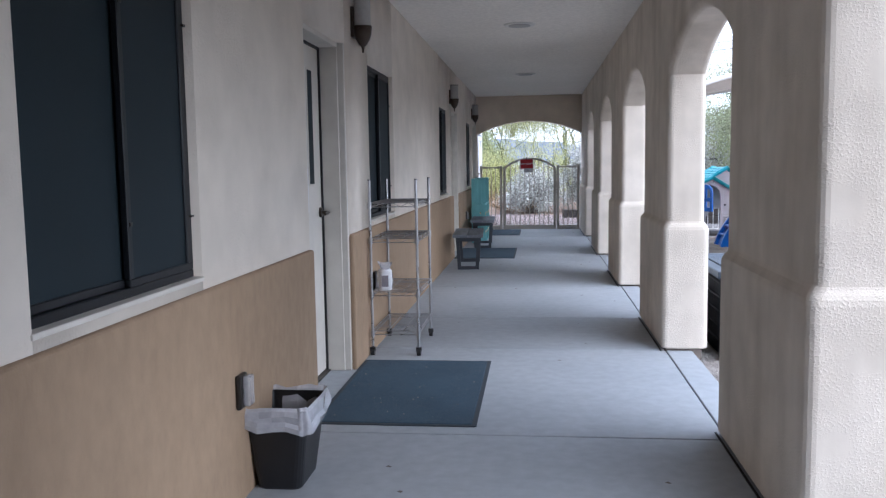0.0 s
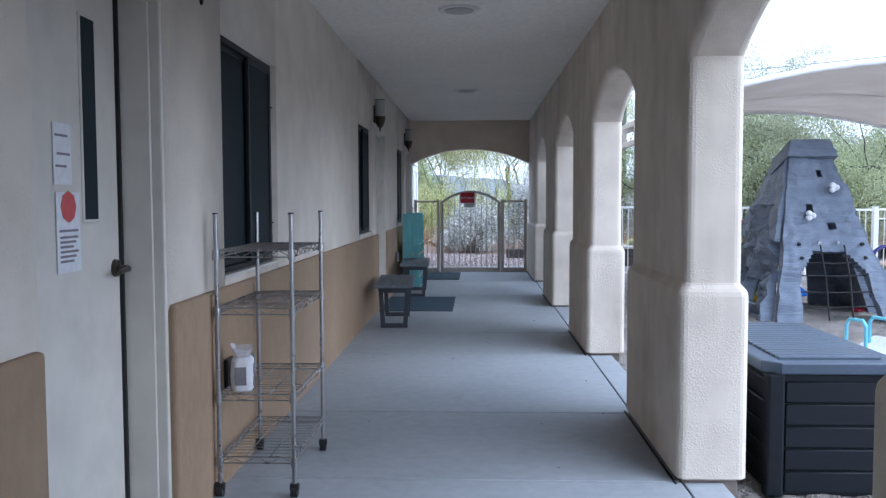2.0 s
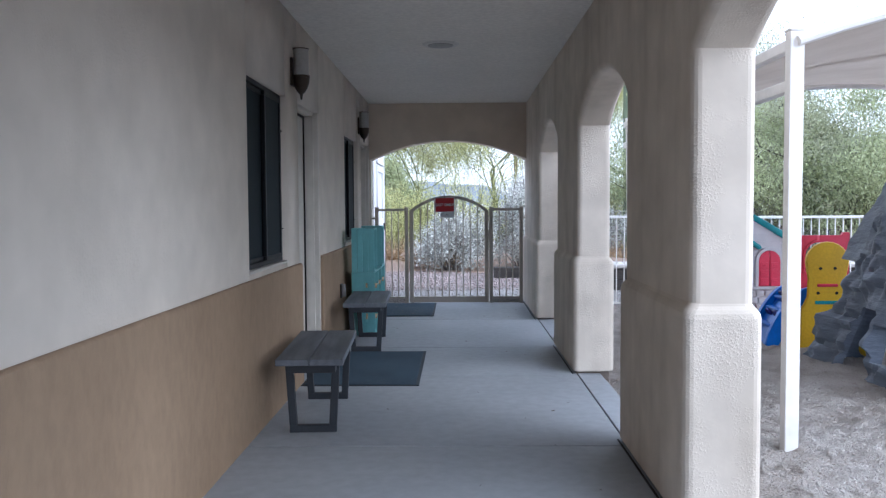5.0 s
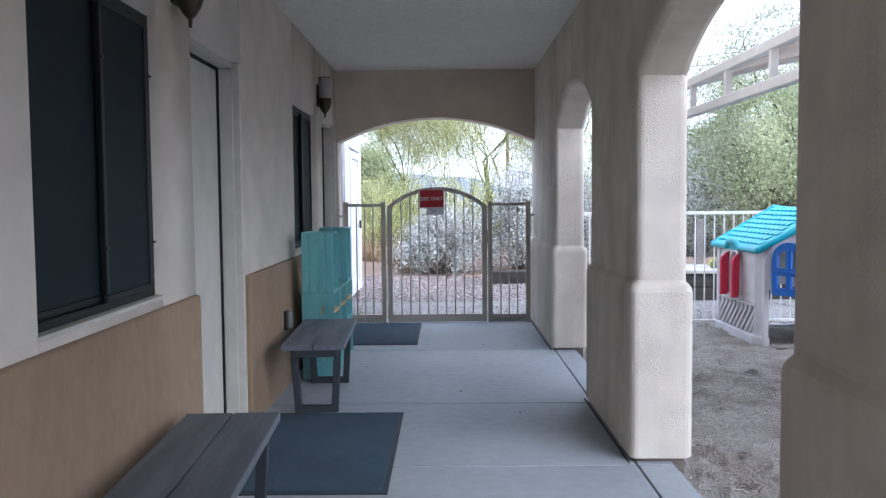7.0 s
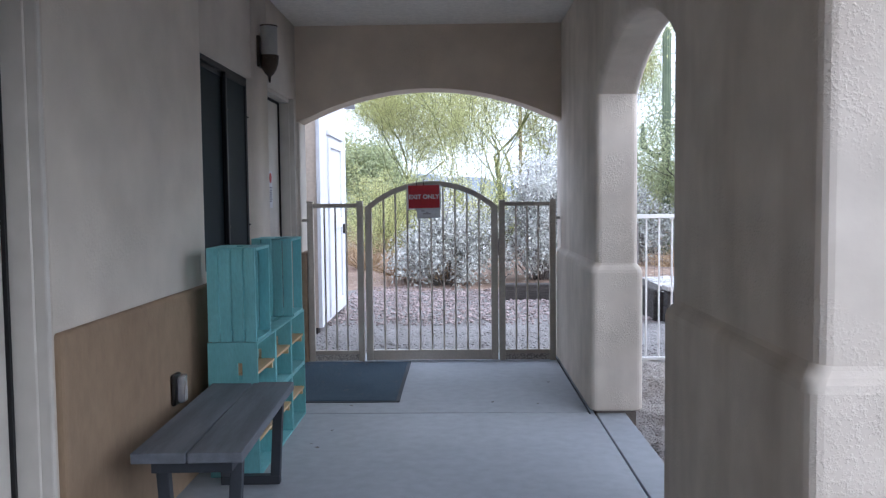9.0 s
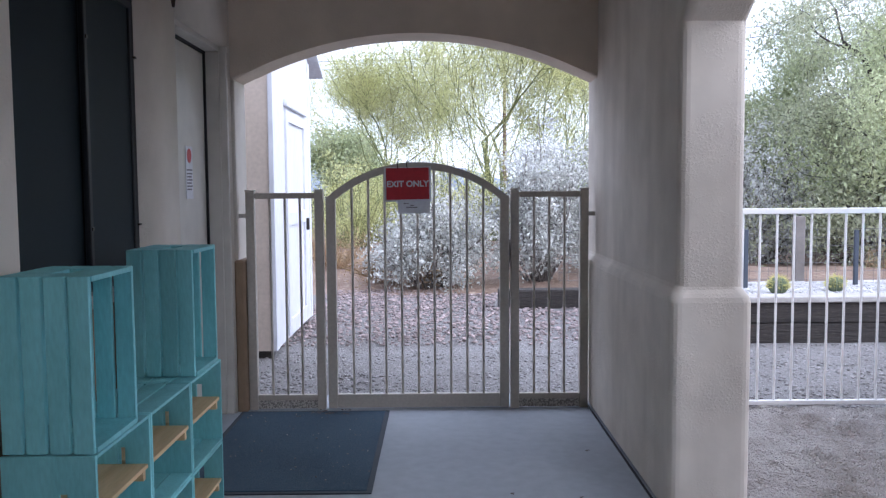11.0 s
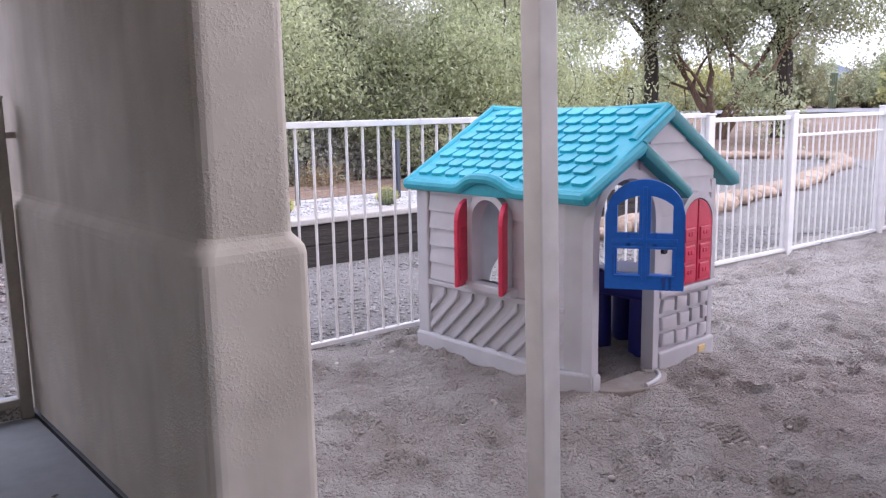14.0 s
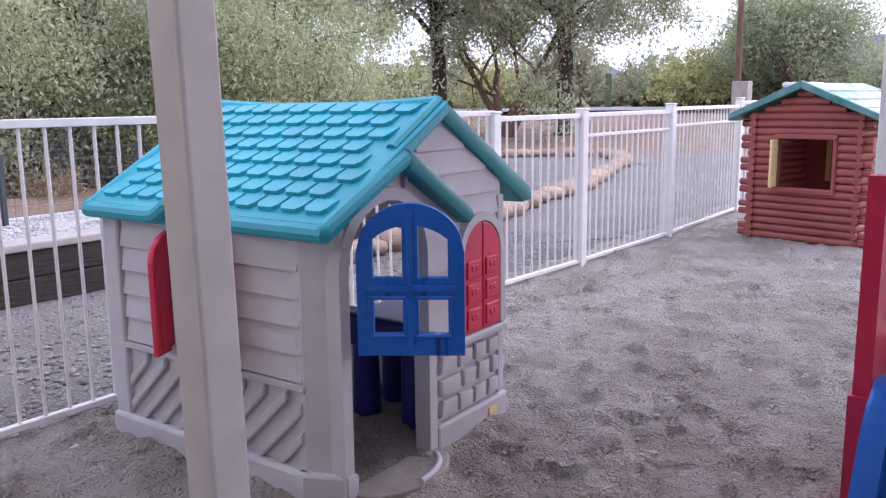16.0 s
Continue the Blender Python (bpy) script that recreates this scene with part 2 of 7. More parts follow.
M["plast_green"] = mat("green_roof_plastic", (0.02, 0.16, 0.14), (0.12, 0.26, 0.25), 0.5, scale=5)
# pale copy of the roof green, with light on the shingles painted in
M["plast_greenlit"] = mat("lit_green_roof_plastic", (0.42, 0.50, 0.50), (0.10, 0.26, 0.24), 0.5, scale=6)
M["boxblack"] = mat("charcoal_resin", (0.008, 0.010, 0.014), (0.006, 0.008, 0.011), 0.5, spec=0.25, scale=3, fine=40, bump=0.2, bump_scale=40, stretch=(1, 6, 6), dist=0.003)
M["boxlid"] = mat("grey_blue_resin_lid", (0.058, 0.08, 0.115), (0.048, 0.066, 0.096), 0.42, fine=40, obj=0.06)
M["rope"] = mat("black_rope", (0.02, 0.02, 0.022), rough=0.8)
M["lblue"] = mat("pale_blue_handle", (0.20, 0.55, 0.66), rough=0.4)
M["canopy"] = mat("tan_shade_cloth", (0.50, 0.44, 0.38), (0.45, 0.39, 0.33), 0.85, scale=2, fine=200, trans=0.35, bump2=0.3, bump2_scale=2.2, dist=0.03)
M["shedtan"] = mat("tan_painted_siding", (0.55, 0.46, 0.38), (0.50, 0.42, 0.34), 0.7, fine=30)
M["shedwhite"] = mat("white_painted_siding", (0.66, 0.66, 0.69), (0.60, 0.60, 0.63), 0.65, fine=30, stretch=(1, 1, 0.3))
M["tie"] = mat("dark_timber_sleeper", (0.045, 0.036, 0.030), (0.028, 0.023, 0.02), 0.85, scale=4, fine=30, bump=0.7, bump_scale=14, stretch=(0.5, 6, 6), third=(0.09, 0.075, 0.06), dist=0.02, obj=0.2)
M["cap"] = mat("pale_sleeper_top", (0.45, 0.42, 0.39), (0.34, 0.31, 0.28), 0.85, fine=30, bump=0.4)
M["whitegravel"] = mat("white_gravel", (0.60, 0.58, 0.57), (0.44, 0.42, 0.40), 0.9, scale=4, fine=30, third=(0.30, 0.28, 0.26), bump=1.0, bump_scale=40, dist=0.03)
M["stone"] = mat("tan_border_stone", (0.46, 0.34, 0.25), (0.36, 0.26, 0.19), 0.9, scale=3, fine=20, bump=0.7, bump_scale=12, dist=0.03, obj=0.2)
M["soil"] = mat("brown_desert_soil", (0.26, 0.175, 0.125), (0.19, 0.125, 0.085), 0.95, scale=0.8, fine=14, third=(0.34, 0.27, 0.21), bump=0.9, bump_scale=20, dist=0.04)
M["asphalt"] = mat("pale_asphalt_road", (0.26, 0.26, 0.27), (0.22, 0.22, 0.23), 0.9, fine=20)
M["bark"] = mat("dark_bark", (0.055, 0.042, 0.034), (0.035, 0.027, 0.022), 0.9, scale=4, fine=16, bump=1.0, bump_scale=12, stretch=(3, 3, 0.5), dist=0.03)
M["bark_tan"] = mat("brown_bark", (0.19, 0.12, 0.08), (0.12, 0.075, 0.05), 0.9, scale=4, fine=16, bump=0.8, bump_scale=12, stretch=(3, 3, 0.5), dist=0.03)
M["bark_green"] = mat("green_paloverde_bark", (0.20, 0.21, 0.085), (0.14, 0.15, 0.06), 0.8, fine=16, bump=0.4)
M["twig"] = mat("grey_twigs", (0.20, 0.175, 0.155), (0.14, 0.12, 0.105), 0.9, fine=20)
M["lf_olive"] = leafmat("olive_leaves", (0.47, 0.475, 0.32), (0.34, 0.36, 0.22), 0.42)
M["lf_light"] = leafmat("light_green_leaves", (0.49, 0.515, 0.30), (0.36, 0.40, 0.21), 0.42)
M["lf_pale"] = leafmat("pale_green_leaves", (0.50, 0.53, 0.33), (0.36, 0.40, 0.23), 0.45)
M["lf_yellow"] = leafmat("yellow_green_leaves", (0.62, 0.60, 0.28), (0.50, 0.50, 0.21))
M["lf_silver"] = leafmat("silver_leaves", (0.63, 0.62, 0.57), (0.42, 0.42, 0.38), 0.2)
M["lf_dry"] = leafmat("dry_straw", (0.48, 0.34, 0.19), (0.36, 0.25, 0.14))
M["lf_tan"] = leafmat("dull_desert_scrub", (0.42, 0.41, 0.25), (0.32, 0.32, 0.19))
M["cactus"] = mat("green_cactus_skin", (0.16, 0.19, 0.11), (0.11, 0.135, 0.08), 0.7, fine=30, bump=0.3)
M["spines"] = mat("yellow_spines", (0.55, 0.50, 0.16), (0.45, 0.40, 0.12), 0.7)
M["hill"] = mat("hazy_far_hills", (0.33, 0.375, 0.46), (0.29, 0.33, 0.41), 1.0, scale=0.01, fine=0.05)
M["grate"] = mat("wire_fence_steel", (0.16, 0.15, 0.145), rough=0.6, metal=0.3)
M["postblue"] = mat("dark_metal_stake", (0.045, 0.055, 0.075), rough=0.6)


# ---- building blocks ----
def box(bm, x0, x1, y0, y1, z0, z1, bev=0.0, seg=2, m=None):
    """A box, with rounded edges where bev is given."""
    c = Matrix.Translation(((x0 + x1) / 2, (y0 + y1) / 2, (z0 + z1) / 2)) @ Matrix.Diagonal((x1 - x0, y1 - y0, z1 - z0, 1))
    vs = bmesh.ops.create_cube(bm, size=1, matrix=c)["verts"]
    if bev:
        es = list({e for v in vs for e in v.link_edges})
        vs = list({v for f in bmesh.ops.bevel(bm, geom=es, offset=bev, segments=seg, affect="EDGES", profile=0.5)["faces"] for v in f.verts} | {v for v in vs if v.is_valid})
    if m is not None:
        bmesh.ops.transform(bm, matrix=m, verts=vs)
    return vs


def rod(bm, p0, p1, r0, r1=None, seg=10, caps=True):
    """A straight round bar from p0 to p1."""
    p0, p1 = Vector(p0), Vector(p1)
    d = p1 - p0
    m = Matrix.Translation((p0 + p1) / 2) @ d.to_track_quat("Z", "Y").to_matrix().to_4x4()
    return bmesh.ops.create_cone(bm, cap_ends=caps, segments=seg, radius1=r0, radius2=r0 if r1 is None else r1, depth=d.length, matrix=m)["verts"]


def tube(bm, pts, radii, seg=8, close=False):
    """A round tube along a line of points, its radius given as one number or point by point."""
    pts = [Vector(p) for p in pts]
    if not isinstance(radii, (list, tuple)):
        radii = [radii] * len(pts)
    rings = []
    ref = Vector((0, 0, 1))
    for i, p in enumerate(pts):
        a, b = pts[max(i - 1, 0)], pts[min(i + 1, len(pts) - 1)]
        if close:
            a, b = pts[i - 1], pts[(i + 1) % len(pts)]
        d = (b - a).normalized()
        if abs(d.dot(ref)) > 0.95:
            ref = Vector((1, 0, 0)) if abs(d.x) < 0.9 else Vector((0, 1, 0))
        u = d.cross(ref).normalized()
        w = u.cross(d)
        ref = w
        rings.append([bm.verts.new(p + radii[i] * (math.cos(k * math.tau / seg) * u + math.sin(k * math.tau / seg) * w)) for k in range(seg)])
    n = len(rings)
    for i in range(n if close else n - 1):
        q, s = rings[i], rings[(i + 1) % n]
        for k in range(seg):
            bm.faces.new((q[k], q[(k + 1) % seg], s[(k + 1) % seg], s[k]))
    if not close:
        bm.faces.new(rings[0])
        bm.faces.new(rings[-1][::-1])
    return [v for r in rings for v in r]


def prism(bm, pts, axis, a, b, bev=0.0, seg=2):
    """A flat outline pushed along an axis: pts are (y, z) for 'x', (x, z) for 'y', (x, y) for 'z'."""
    def at(p, c):
        return {"x": (c, p[0], p[1]), "y": (p[0], c, p[1]), "z": (p[0], p[1], c)}[axis]
    lo = [bm.verts.new(at(p, a)) for p in pts]
    hi = [bm.verts.new(at(p, b)) for p in pts]
    fs = [bm.faces.new(lo[::-1]), bm.faces.new(hi)]
    n = len(pts)
    for i in range(n):
        fs.append(bm.faces.new((lo[i], lo[(i + 1) % n], hi[(i + 1) % n], hi[i])))
    if bev:
        es = list({e for f in fs[:2] for e in f.edges})
        bmesh.ops.bevel(bm, geom=es, offset=bev, segments=seg, affect="EDGES", profile=0.5)
    return lo + hi


def finish(bm, name, material, smooth=35):
    bmesh.ops.recalc_face_normals(bm, faces=bm.faces[:])
    me = bpy.data.meshes.new(name)
    bm.to_mesh(me)
    bm.free()
    me.materials.append(material)
    if smooth:
        me.shade_smooth()
        me.set_sharp_from_angle(angle=radians(smooth))
        # broad flat faces stay flat beside their narrow rounded edges
        n = len(me.polygons)
        if 6 < n < 5000:
            areas = np.empty(n)
            me.polygons.foreach_get("area", areas)
            me.polygons.foreach_set("use_smooth", areas < 5.0 * np.median(areas))
    return me


def thing(name, label, category, m=None, group="", kind=""):
    """An empty at a thing's base, that carries its parts."""
    ob = new(name)
    ob.empty_display_size = 0.1
    if m is not None:
        ob.matrix_basis = m
    return tagged(ob, label, category, group, kind)


def part(name, bm, material, parent=None, label="", smooth=35):
    """Links a bmesh as one mesh object under a thing or a part."""
    ob = new(name, finish(bm, name, material, smooth))
    if parent is not None:
        ob.parent = parent
    return tagged(ob, label)


def solo(name, bm, material, label, category, group="", kind="", m=None, smooth=35):
    """A thing that is one mesh."""
    ob = new(name, finish(bm, name, material, smooth))
    if m is not None:
        ob.matrix_basis = m
    return tagged(ob, label, category, group, kind)


def share(name, me, parent, m):
    """One more object on a mesh that is already made."""
    ob = new(name, me)
    ob.parent = parent
    ob.matrix_basis = m
    return ob


def BM():
    return bmesh.new()


# ---- the covered walk ----
WALL, WAINS, PIER_IN, PIER_OUT, CEIL, Y0, YEND = -0.895, -0.868, 1.24, 1.50, 2.72, -7.0, 18.17
SANDZ = -0.07
DOORS = [(5.34, 6.31), (13.07, 14.04), (17.16, 18.13)]
WINDOWS = [(2.83, 3.88), (7.03, 8.10), (11.55, 12.62), (15.66, 16.72)]
WIN_Z0, WIN_Z1, DOOR_H = 0.952, 2.10, 2.135
# the first, long pier is unseen, added to keep light off the near wall
PIERS = [(-5.73, 1.95), (3.78, 5.12), (6.95, 8.28), (10.12, 11.46), (13.31, 14.67), (16.46, 18.45)]

# left wall, cut by doors and windows
bm = BM()
cuts = sorted([(a, b, 0.0, DOOR_H) for a, b in DOORS] + [(a, b, WIN_Z0, WIN_Z1) for a, b in WINDOWS])
y = Y0
for a, b, lo, hi in cuts:
    box(bm, WALL - 0.26, WALL, y, a, -0.1, CEIL + 0.05)
    box(bm, WALL - 0.26, WALL, a, b, hi, CEIL + 0.05)
    if lo > 0:
        box(bm, WALL - 0.26, WALL, a, b, -0.1, lo)
    y = b
box(bm, WALL - 0.26, WALL, y, 18.45, -0.1, CEIL + 0.05)
wall_left = tagged(part("wall_west", bm, M["stucco"]), "smooth cream stucco wall of the building", "wall", kind="structure")
bm = BM()
box(bm, WALL - 3.2, WALL - 2.9, Y0, 18.45, -0.1, CEIL)
tagged(part("wall_inner", bm, M["stucco"]), "plain inner wall behind the rooms", "wall", kind="structure")

# tan wainscot, a little proud of the wall, in stretches between the doors
y = Y0
for i, (a, b) in enumerate(DOORS + [(18.16, 18.2)]):
    bm = BM()
    if a - y > 0.1:
        box(bm, WALL - 0.02, WAINS, y, a, -0.05, 0.903, 0.016, 3)
        tagged(part("wainscot", bm, M["wains"]), "tan painted stucco lower band of the wall", "wainscot", kind="structure")
    else:
        bm.free()
    y = b
bm = BM()
box(bm, WALL + 0.002, -0.832, YEND - 0.02, 18.43, -0.05, 0.903, 0.014, 3)
tagged(part("wainscot", bm, M["wains"]), "tan painted stucco lower band of the wall", "wainscot", kind="structure")

# ceiling and roof
bm = BM()
box(bm, WALL - 0.26, PIER_IN + 0.02, Y0, YEND + 0.02, CEIL, CEIL + 0.12)
tagged(part("ceiling", bm, M["ceil"]), "pale smooth stucco ceiling of the covered walk", "ceiling", kind="structure")
bm = BM()
box(bm, WALL - 3.4, PIER_OUT + 0.35, Y0 - 0.2, 18.7, CEIL + 0.14, CEIL + 0.35)
tagged(part("roof", bm, M["stucco"]), "flat roof over the covered walk", "roof", kind="structure")


def arch_line(y0, y1, spring, apex, z0, n=18):
    """The outline of an opening, up one side, over a segment of a circle and down the other: (along, z, outward along, outward z)."""
    c, half, rise = (y0 + y1) / 2, (y1 - y0) / 2, apex - spring
    rad = (half * half + rise * rise) / (2 * rise)
    a0 = math.asin(half / rad)
    line = [(y0, z0, -1.0, 0.0), (y0, spring - 0.03, -1.0, 0.0)]
    for k in range(n + 1):
        a = a0 * (2 * k / n - 1)
        ease = min(1.0, (1 - abs(2 * k / n - 1)) * 5)
        nx, nz = math.sin(a) * ease + math.copysign(1 - ease, a), math.cos(a) * ease
        q = math.hypot(nx, nz)
        line.append((c + rad * math.sin(a), apex - rad + rad * math.cos(a), nx / q, nz / q))
    return line + [(y1, spring - 0.03, 1.0, 0.0), (y1, z0, 1.0, 0.0)]


def wall_with_arches(openings, top, xi, xo, z0, r, y_first, y_last):
    """A wall in the y-z plane whose openings have rounded edges all round; x from xi to xo."""
    bm = BM()
    seg = 4
    prev = None
    for line in openings:
        rings = []
        for (p, z, ny, nz) in line:
            ring = [(xi, p + ny * r, z + nz * r)]
            for k in range(1, seg + 1):
                a = k / seg * math.pi / 2
                ring.append((xi + r - r * math.cos(a), p + ny * r * (1 - math.sin(a)), z + nz * r * (1 - math.sin(a))))
            for k in range(seg, -1, -1):
                a = k / seg * math.pi / 2
                ring.append((xo - r + r * math.cos(a), p + ny * r * (1 - math.sin(a)), z + nz * r * (1 - math.sin(a))))
            rings.append([bm.verts.new(v) for v in ring])
        for q, s in zip(rings, rings[1:]):
            for k in range(len(q) - 1):
                bm.faces.new((q[k], q[k + 1], s[k + 1], s[k]))
        # the flat faces above the arch
        for side, x in ((0, xi), (-1, xo)):
            tops = [bm.verts.new((x, rg[side].co.y, top)) for rg in rings[1:-1]]
            inner = rings[1:-1]
            for i in range(len(inner) - 1):
                if abs(tops[i].co.y - tops[i + 1].co.y) > 1e-5:
                    bm.faces.new((inner[i][side], inner[i + 1][side], tops[i + 1], tops[i]))
    edges = [y_first] + [v for line in openings for v in (line[0][0], line[-1][0])] + [y_last]
    for a, b in zip(edges[::2], edges[1::2]):
        a2, b2 = (a + r if a != y_first else a), (b - r if b != y_last else b)
        for x in (xi, xo):
            bm.faces.new([bm.verts.new(v) for v in ((x, a2, z0), (x, b2, z0), (x, b2, top), (x, a2, top))])
    bmesh.ops.remove_doubles(bm, verts=bm.verts[:], dist=0.0005)
    return bm


SPRING, APEX = 1.945, 2.205
ops = [arch_line(b[1] - 0.005, c[0] + 0.03, SPRING, APEX, 0.90) for b, c in zip(PIERS, PIERS[1:])]
bm = wall_with_arches(ops, CEIL + 0.13, PIER_IN, PIER_OUT, 0.90, 0.04, Y0, 18.45)
arcade = tagged(part("wall_east", bm, M["pier"]), "beige stucco arcade wall with round-edged arches", "wall", kind="structure")


def rounded_rect(x0, x1, y0, y1, r, n=4):
    out = []
    for cx, cy, a0 in ((x1 - r, y1 - r, 0), (x0 + r, y1 - r, 90), (x0 + r, y0 + r, 180), (x1 - r, y0 + r, 270)):
        out += [(cx + r * math.cos(radians(a0 + 90 * k / n)), cy + r * math.sin(radians(a0 + 90 * k / n))) for k in range(n + 1)]
    return out


def pier_base(y0, y1):
    bm = BM()
    rings = []
    for dz, g in ((0.018, 0.008), (0.026, 0.0), (0.865, 0.0), (0.885, 0.004), (0.90, 0.013), (0.915, 0.026), (0.935, 0.034)):
        pts = rounded_rect(1.208 + g, 1.528 - g, y0 + g, y1 - g, 0.04)
        rings.append([bm.verts.new((px, py, dz)) for px, py in pts])
    for q, s in zip(rings, rings[1:]):
        for k in range(len(q)):
            bm.faces.new((q[k], q[(k + 1) % len(q)], s[(k + 1) % len(q)], s[k]))
    bm.faces.new(rings[-1])
    bm.faces.new(rings[0][::-1])
    return bm


for a, b in PIERS:
    # dark brown paints the shade of the gap below the base onto the footing
    foot = BM()
    box(foot, 1.24, 1.49, a + 0.03, b - 0.03, -0.13, 0.022)
    tagged(part("pier_foot", foot, M["dirt"]), "recessed footing under the stucco pier, gap shade in its colour", "footing", kind="structure", group="footings of the piers")
    tagged(part("pier_base", pier_base(a, b), M["pier"]), "beige stucco pier base, wider than the shaft above it", "pier", kind="structure", group="piers of the arcade")

# end wall with its low arch over the gate
n = 24
bm = BM()
AX0, AX1, ASP, AAP = -0.872, 1.235, 1.955, 2.215
c, half, rise = (AX0 + AX1) / 2, (AX1 - AX0) / 2, AAP - ASP
R = (half * half + rise * rise) / (2 * rise)
pts = []
for k in range(n + 1):
    px = AX0 + (AX1 - AX0) * k / n
    pts.append((px, AAP - R + math.sqrt(R * R - (px - c) ** 2)))
outline = [(WALL - 0.05, ASP)] + pts + [(PIER_IN + 0.03, ASP), (PIER_IN + 0.03, CEIL + 0.13), (WALL - 0.05, CEIL + 0.13)]
prism(bm, outline, "y", YEND, 18.44, 0.02, 3)
tagged(part("wall_north", bm, M["endwall"]), "cream stucco end wall with a low arch", "wall", kind="structure")
bm = BM()
box(bm, WALL - 0.05, AX0, YEND + 0.002, 18.44, 0.0, ASP + 0.002, 0.01)
tagged(part("wall_jamb", bm, M["stucco"]), "narrow cream stucco jamb beside the gate", "wall", kind="structure")
bm = BM()
box(bm, WALL - 3.4, 3.0, Y0 - 0.3, Y0, -0.1, CEIL + 0.1)
tagged(part("wall_south", bm, M["stucco"]), "plain stucco wall closing the walk", "wall", kind="structure")

for ob in list(scene.objects):
    if ob.name.split(".")[0] in ("wall_east", "pier_base", "wainscot", "wall_north"):
        wn_mod = ob.modifiers.new("even_shading", "WEIGHTED_NORMAL")
        wn_mod.keep_sharp = True

# concrete floor: a dark bed and panels with open joints
JOINTS = [Y0, -4.5, -1.3, 1.85, 3.80, 5.015, 6.985, 8.235, 10.14, 11.34, 13.28, 14.575, 16.51, 18.55]
bm = BM()
box(bm, WALL - 0.30, 1.40, Y0, 18.52, -0.16, -0.02)
floor = tagged(part("floor", bm, M["joint"]), "grey broom-finished concrete walk with joints", "floor", kind="structure")
for a, b in zip(JOINTS, JOINTS[1:]):
    for x0, x1 in ((WALL - 0.28, 1.236), (1.246, 1.425)):
        bm = BM()
        box(bm, x0, x1, a + 0.006, b - 0.006, -0.15, 0.0, 0.005, 2)
        part("concrete_panel", bm, M["concrete"], floor)

for a, b in PIERS:
    bm = BM()
    box(bm, 1.199, 1.2085, a, b, -0.01, 0.004)
    part("expansion_joint", bm, M["joint"], floor)

# ground: one sheet out to the horizon, sand in the yard, gravel beyond
def sheet(x0, x1, y0, y1, nx, ny, z, amp, freq, seed, dense=0.0, rough=0.0):
    bm = BM()
    grid = []
    for j in range(ny + 1):
        row = []
        for i in range(nx + 1):
            u, v = i / nx, j / ny
            px, py = x0 + (x1 - x0) * (u * (1 - dense) + u * u * dense), y0 + (y1 - y0) * (v * (1 + dense) - v * v * dense)
            h = noise.noise((px * freq, py * freq, seed)) * amp * 0.6 + noise.noise((px * freq * 2.3, py * freq * 2.3, seed + 5)) * amp * 0.7 - abs(noise.noise((px * freq * 1.6, py * freq * 1.6, seed + 9))) * amp * 0.7
            if rough:
                h += rough * noise.noise((px * 11, py * 11, seed)) + rough * 0.7 * noise.noise((px * 23, py * 23, seed + 2))
            row.append(bm.verts.new((px, py, z + h)))
        grid.append(row)
    for j in range(ny):
        for i in range(nx):
            bm.faces.new((grid[j][i], grid[j][i + 1], grid[j + 1][i + 1], grid[j + 1][i]))
    return bm


bm = BM()
box(bm, -900, 900, -900, 900, -0.6, -0.16)
tagged(part("ground", bm, M["gravel"]), "pale grey desert gravel", "ground", kind="structure")
def trampled(bm, seed, count, x0, x1, y0, y1):
    """Footprints and scuffs: shallow hollows with a low rim round them."""
    rng = random.Random(seed)
    cells = {}
    for v in bm.verts:
        cells.setdefault((int(v.co.x * 4), int(v.co.y * 4)), []).append(v)
    for i in range(count):
        cx, cy = x0 + (x1 - x0) * rng.random() ** 1.3, rng.uniform(y0, y1)
        a, ra, rb, dep = rng.uniform(0, math.pi), rng.uniform(0.04, 0.12), rng.uniform(0.03, 0.06), rng.uniform(0.010, 0.028)
        ca, sa = math.cos(a), math.sin(a)
        for gx in range(int(cx * 4) - 1, int(cx * 4) + 2):
            for gy in range(int(cy * 4) - 1, int(cy * 4) + 2):
                for v in cells.get((gx, gy), ()):
                    dx, dy = v.co.x - cx, v.co.y - cy
                    q = math.hypot((dx * ca + dy * sa) / ra, (dy * ca - dx * sa) / rb)
                    if q < 2:
                        v.co.z += dep * (0.45 * math.exp(-((q - 1.25) / 0.3) ** 2) - math.exp(-(q / 0.75) ** 4))
    return bm


sand_bm = trampled(sheet(1.38, 14.0, 1.0, 18.42, 380, 520, SANDZ + 0.008, 0.034, 2.9, 3.0, 0.72, 0.014), 17, 2600, 1.45, 12.0, 5.0, 18.3)
tagged(part("ground_sand", sand_bm, M["sand"]), "trampled tan playground sand", "sand", kind="structure")
tagged(part("ground_gravel", sheet(-6.0, 26.0, 18.42, 30.0, 160, 60, -0.085, 0.012, 1.2, 9.0), M["gravel"]), "grey gravel path outside the fence", "gravel", kind="structure")


# ---- doors and windows of the building ----
def lever_handle(parent, y, z, x):
    bm = BM()
    rod(bm, (x, y, z), (x + 0.016, y, z), 0.034, 0.03, 20)
    rose = part("handle", bm, M["lever"], parent, "dark bronze lever handle")
    bm = BM()
    tube(bm, [(x + 0.012, y, z), (x + 0.05, y, z), (x + 0.058, y - 0.015, z - 0.002), (x + 0.058, y - 0.10, z - 0.008)], [0.011, 0.011, 0.011, 0.008], 10)
    part("lever", bm, M["lever"], rose)


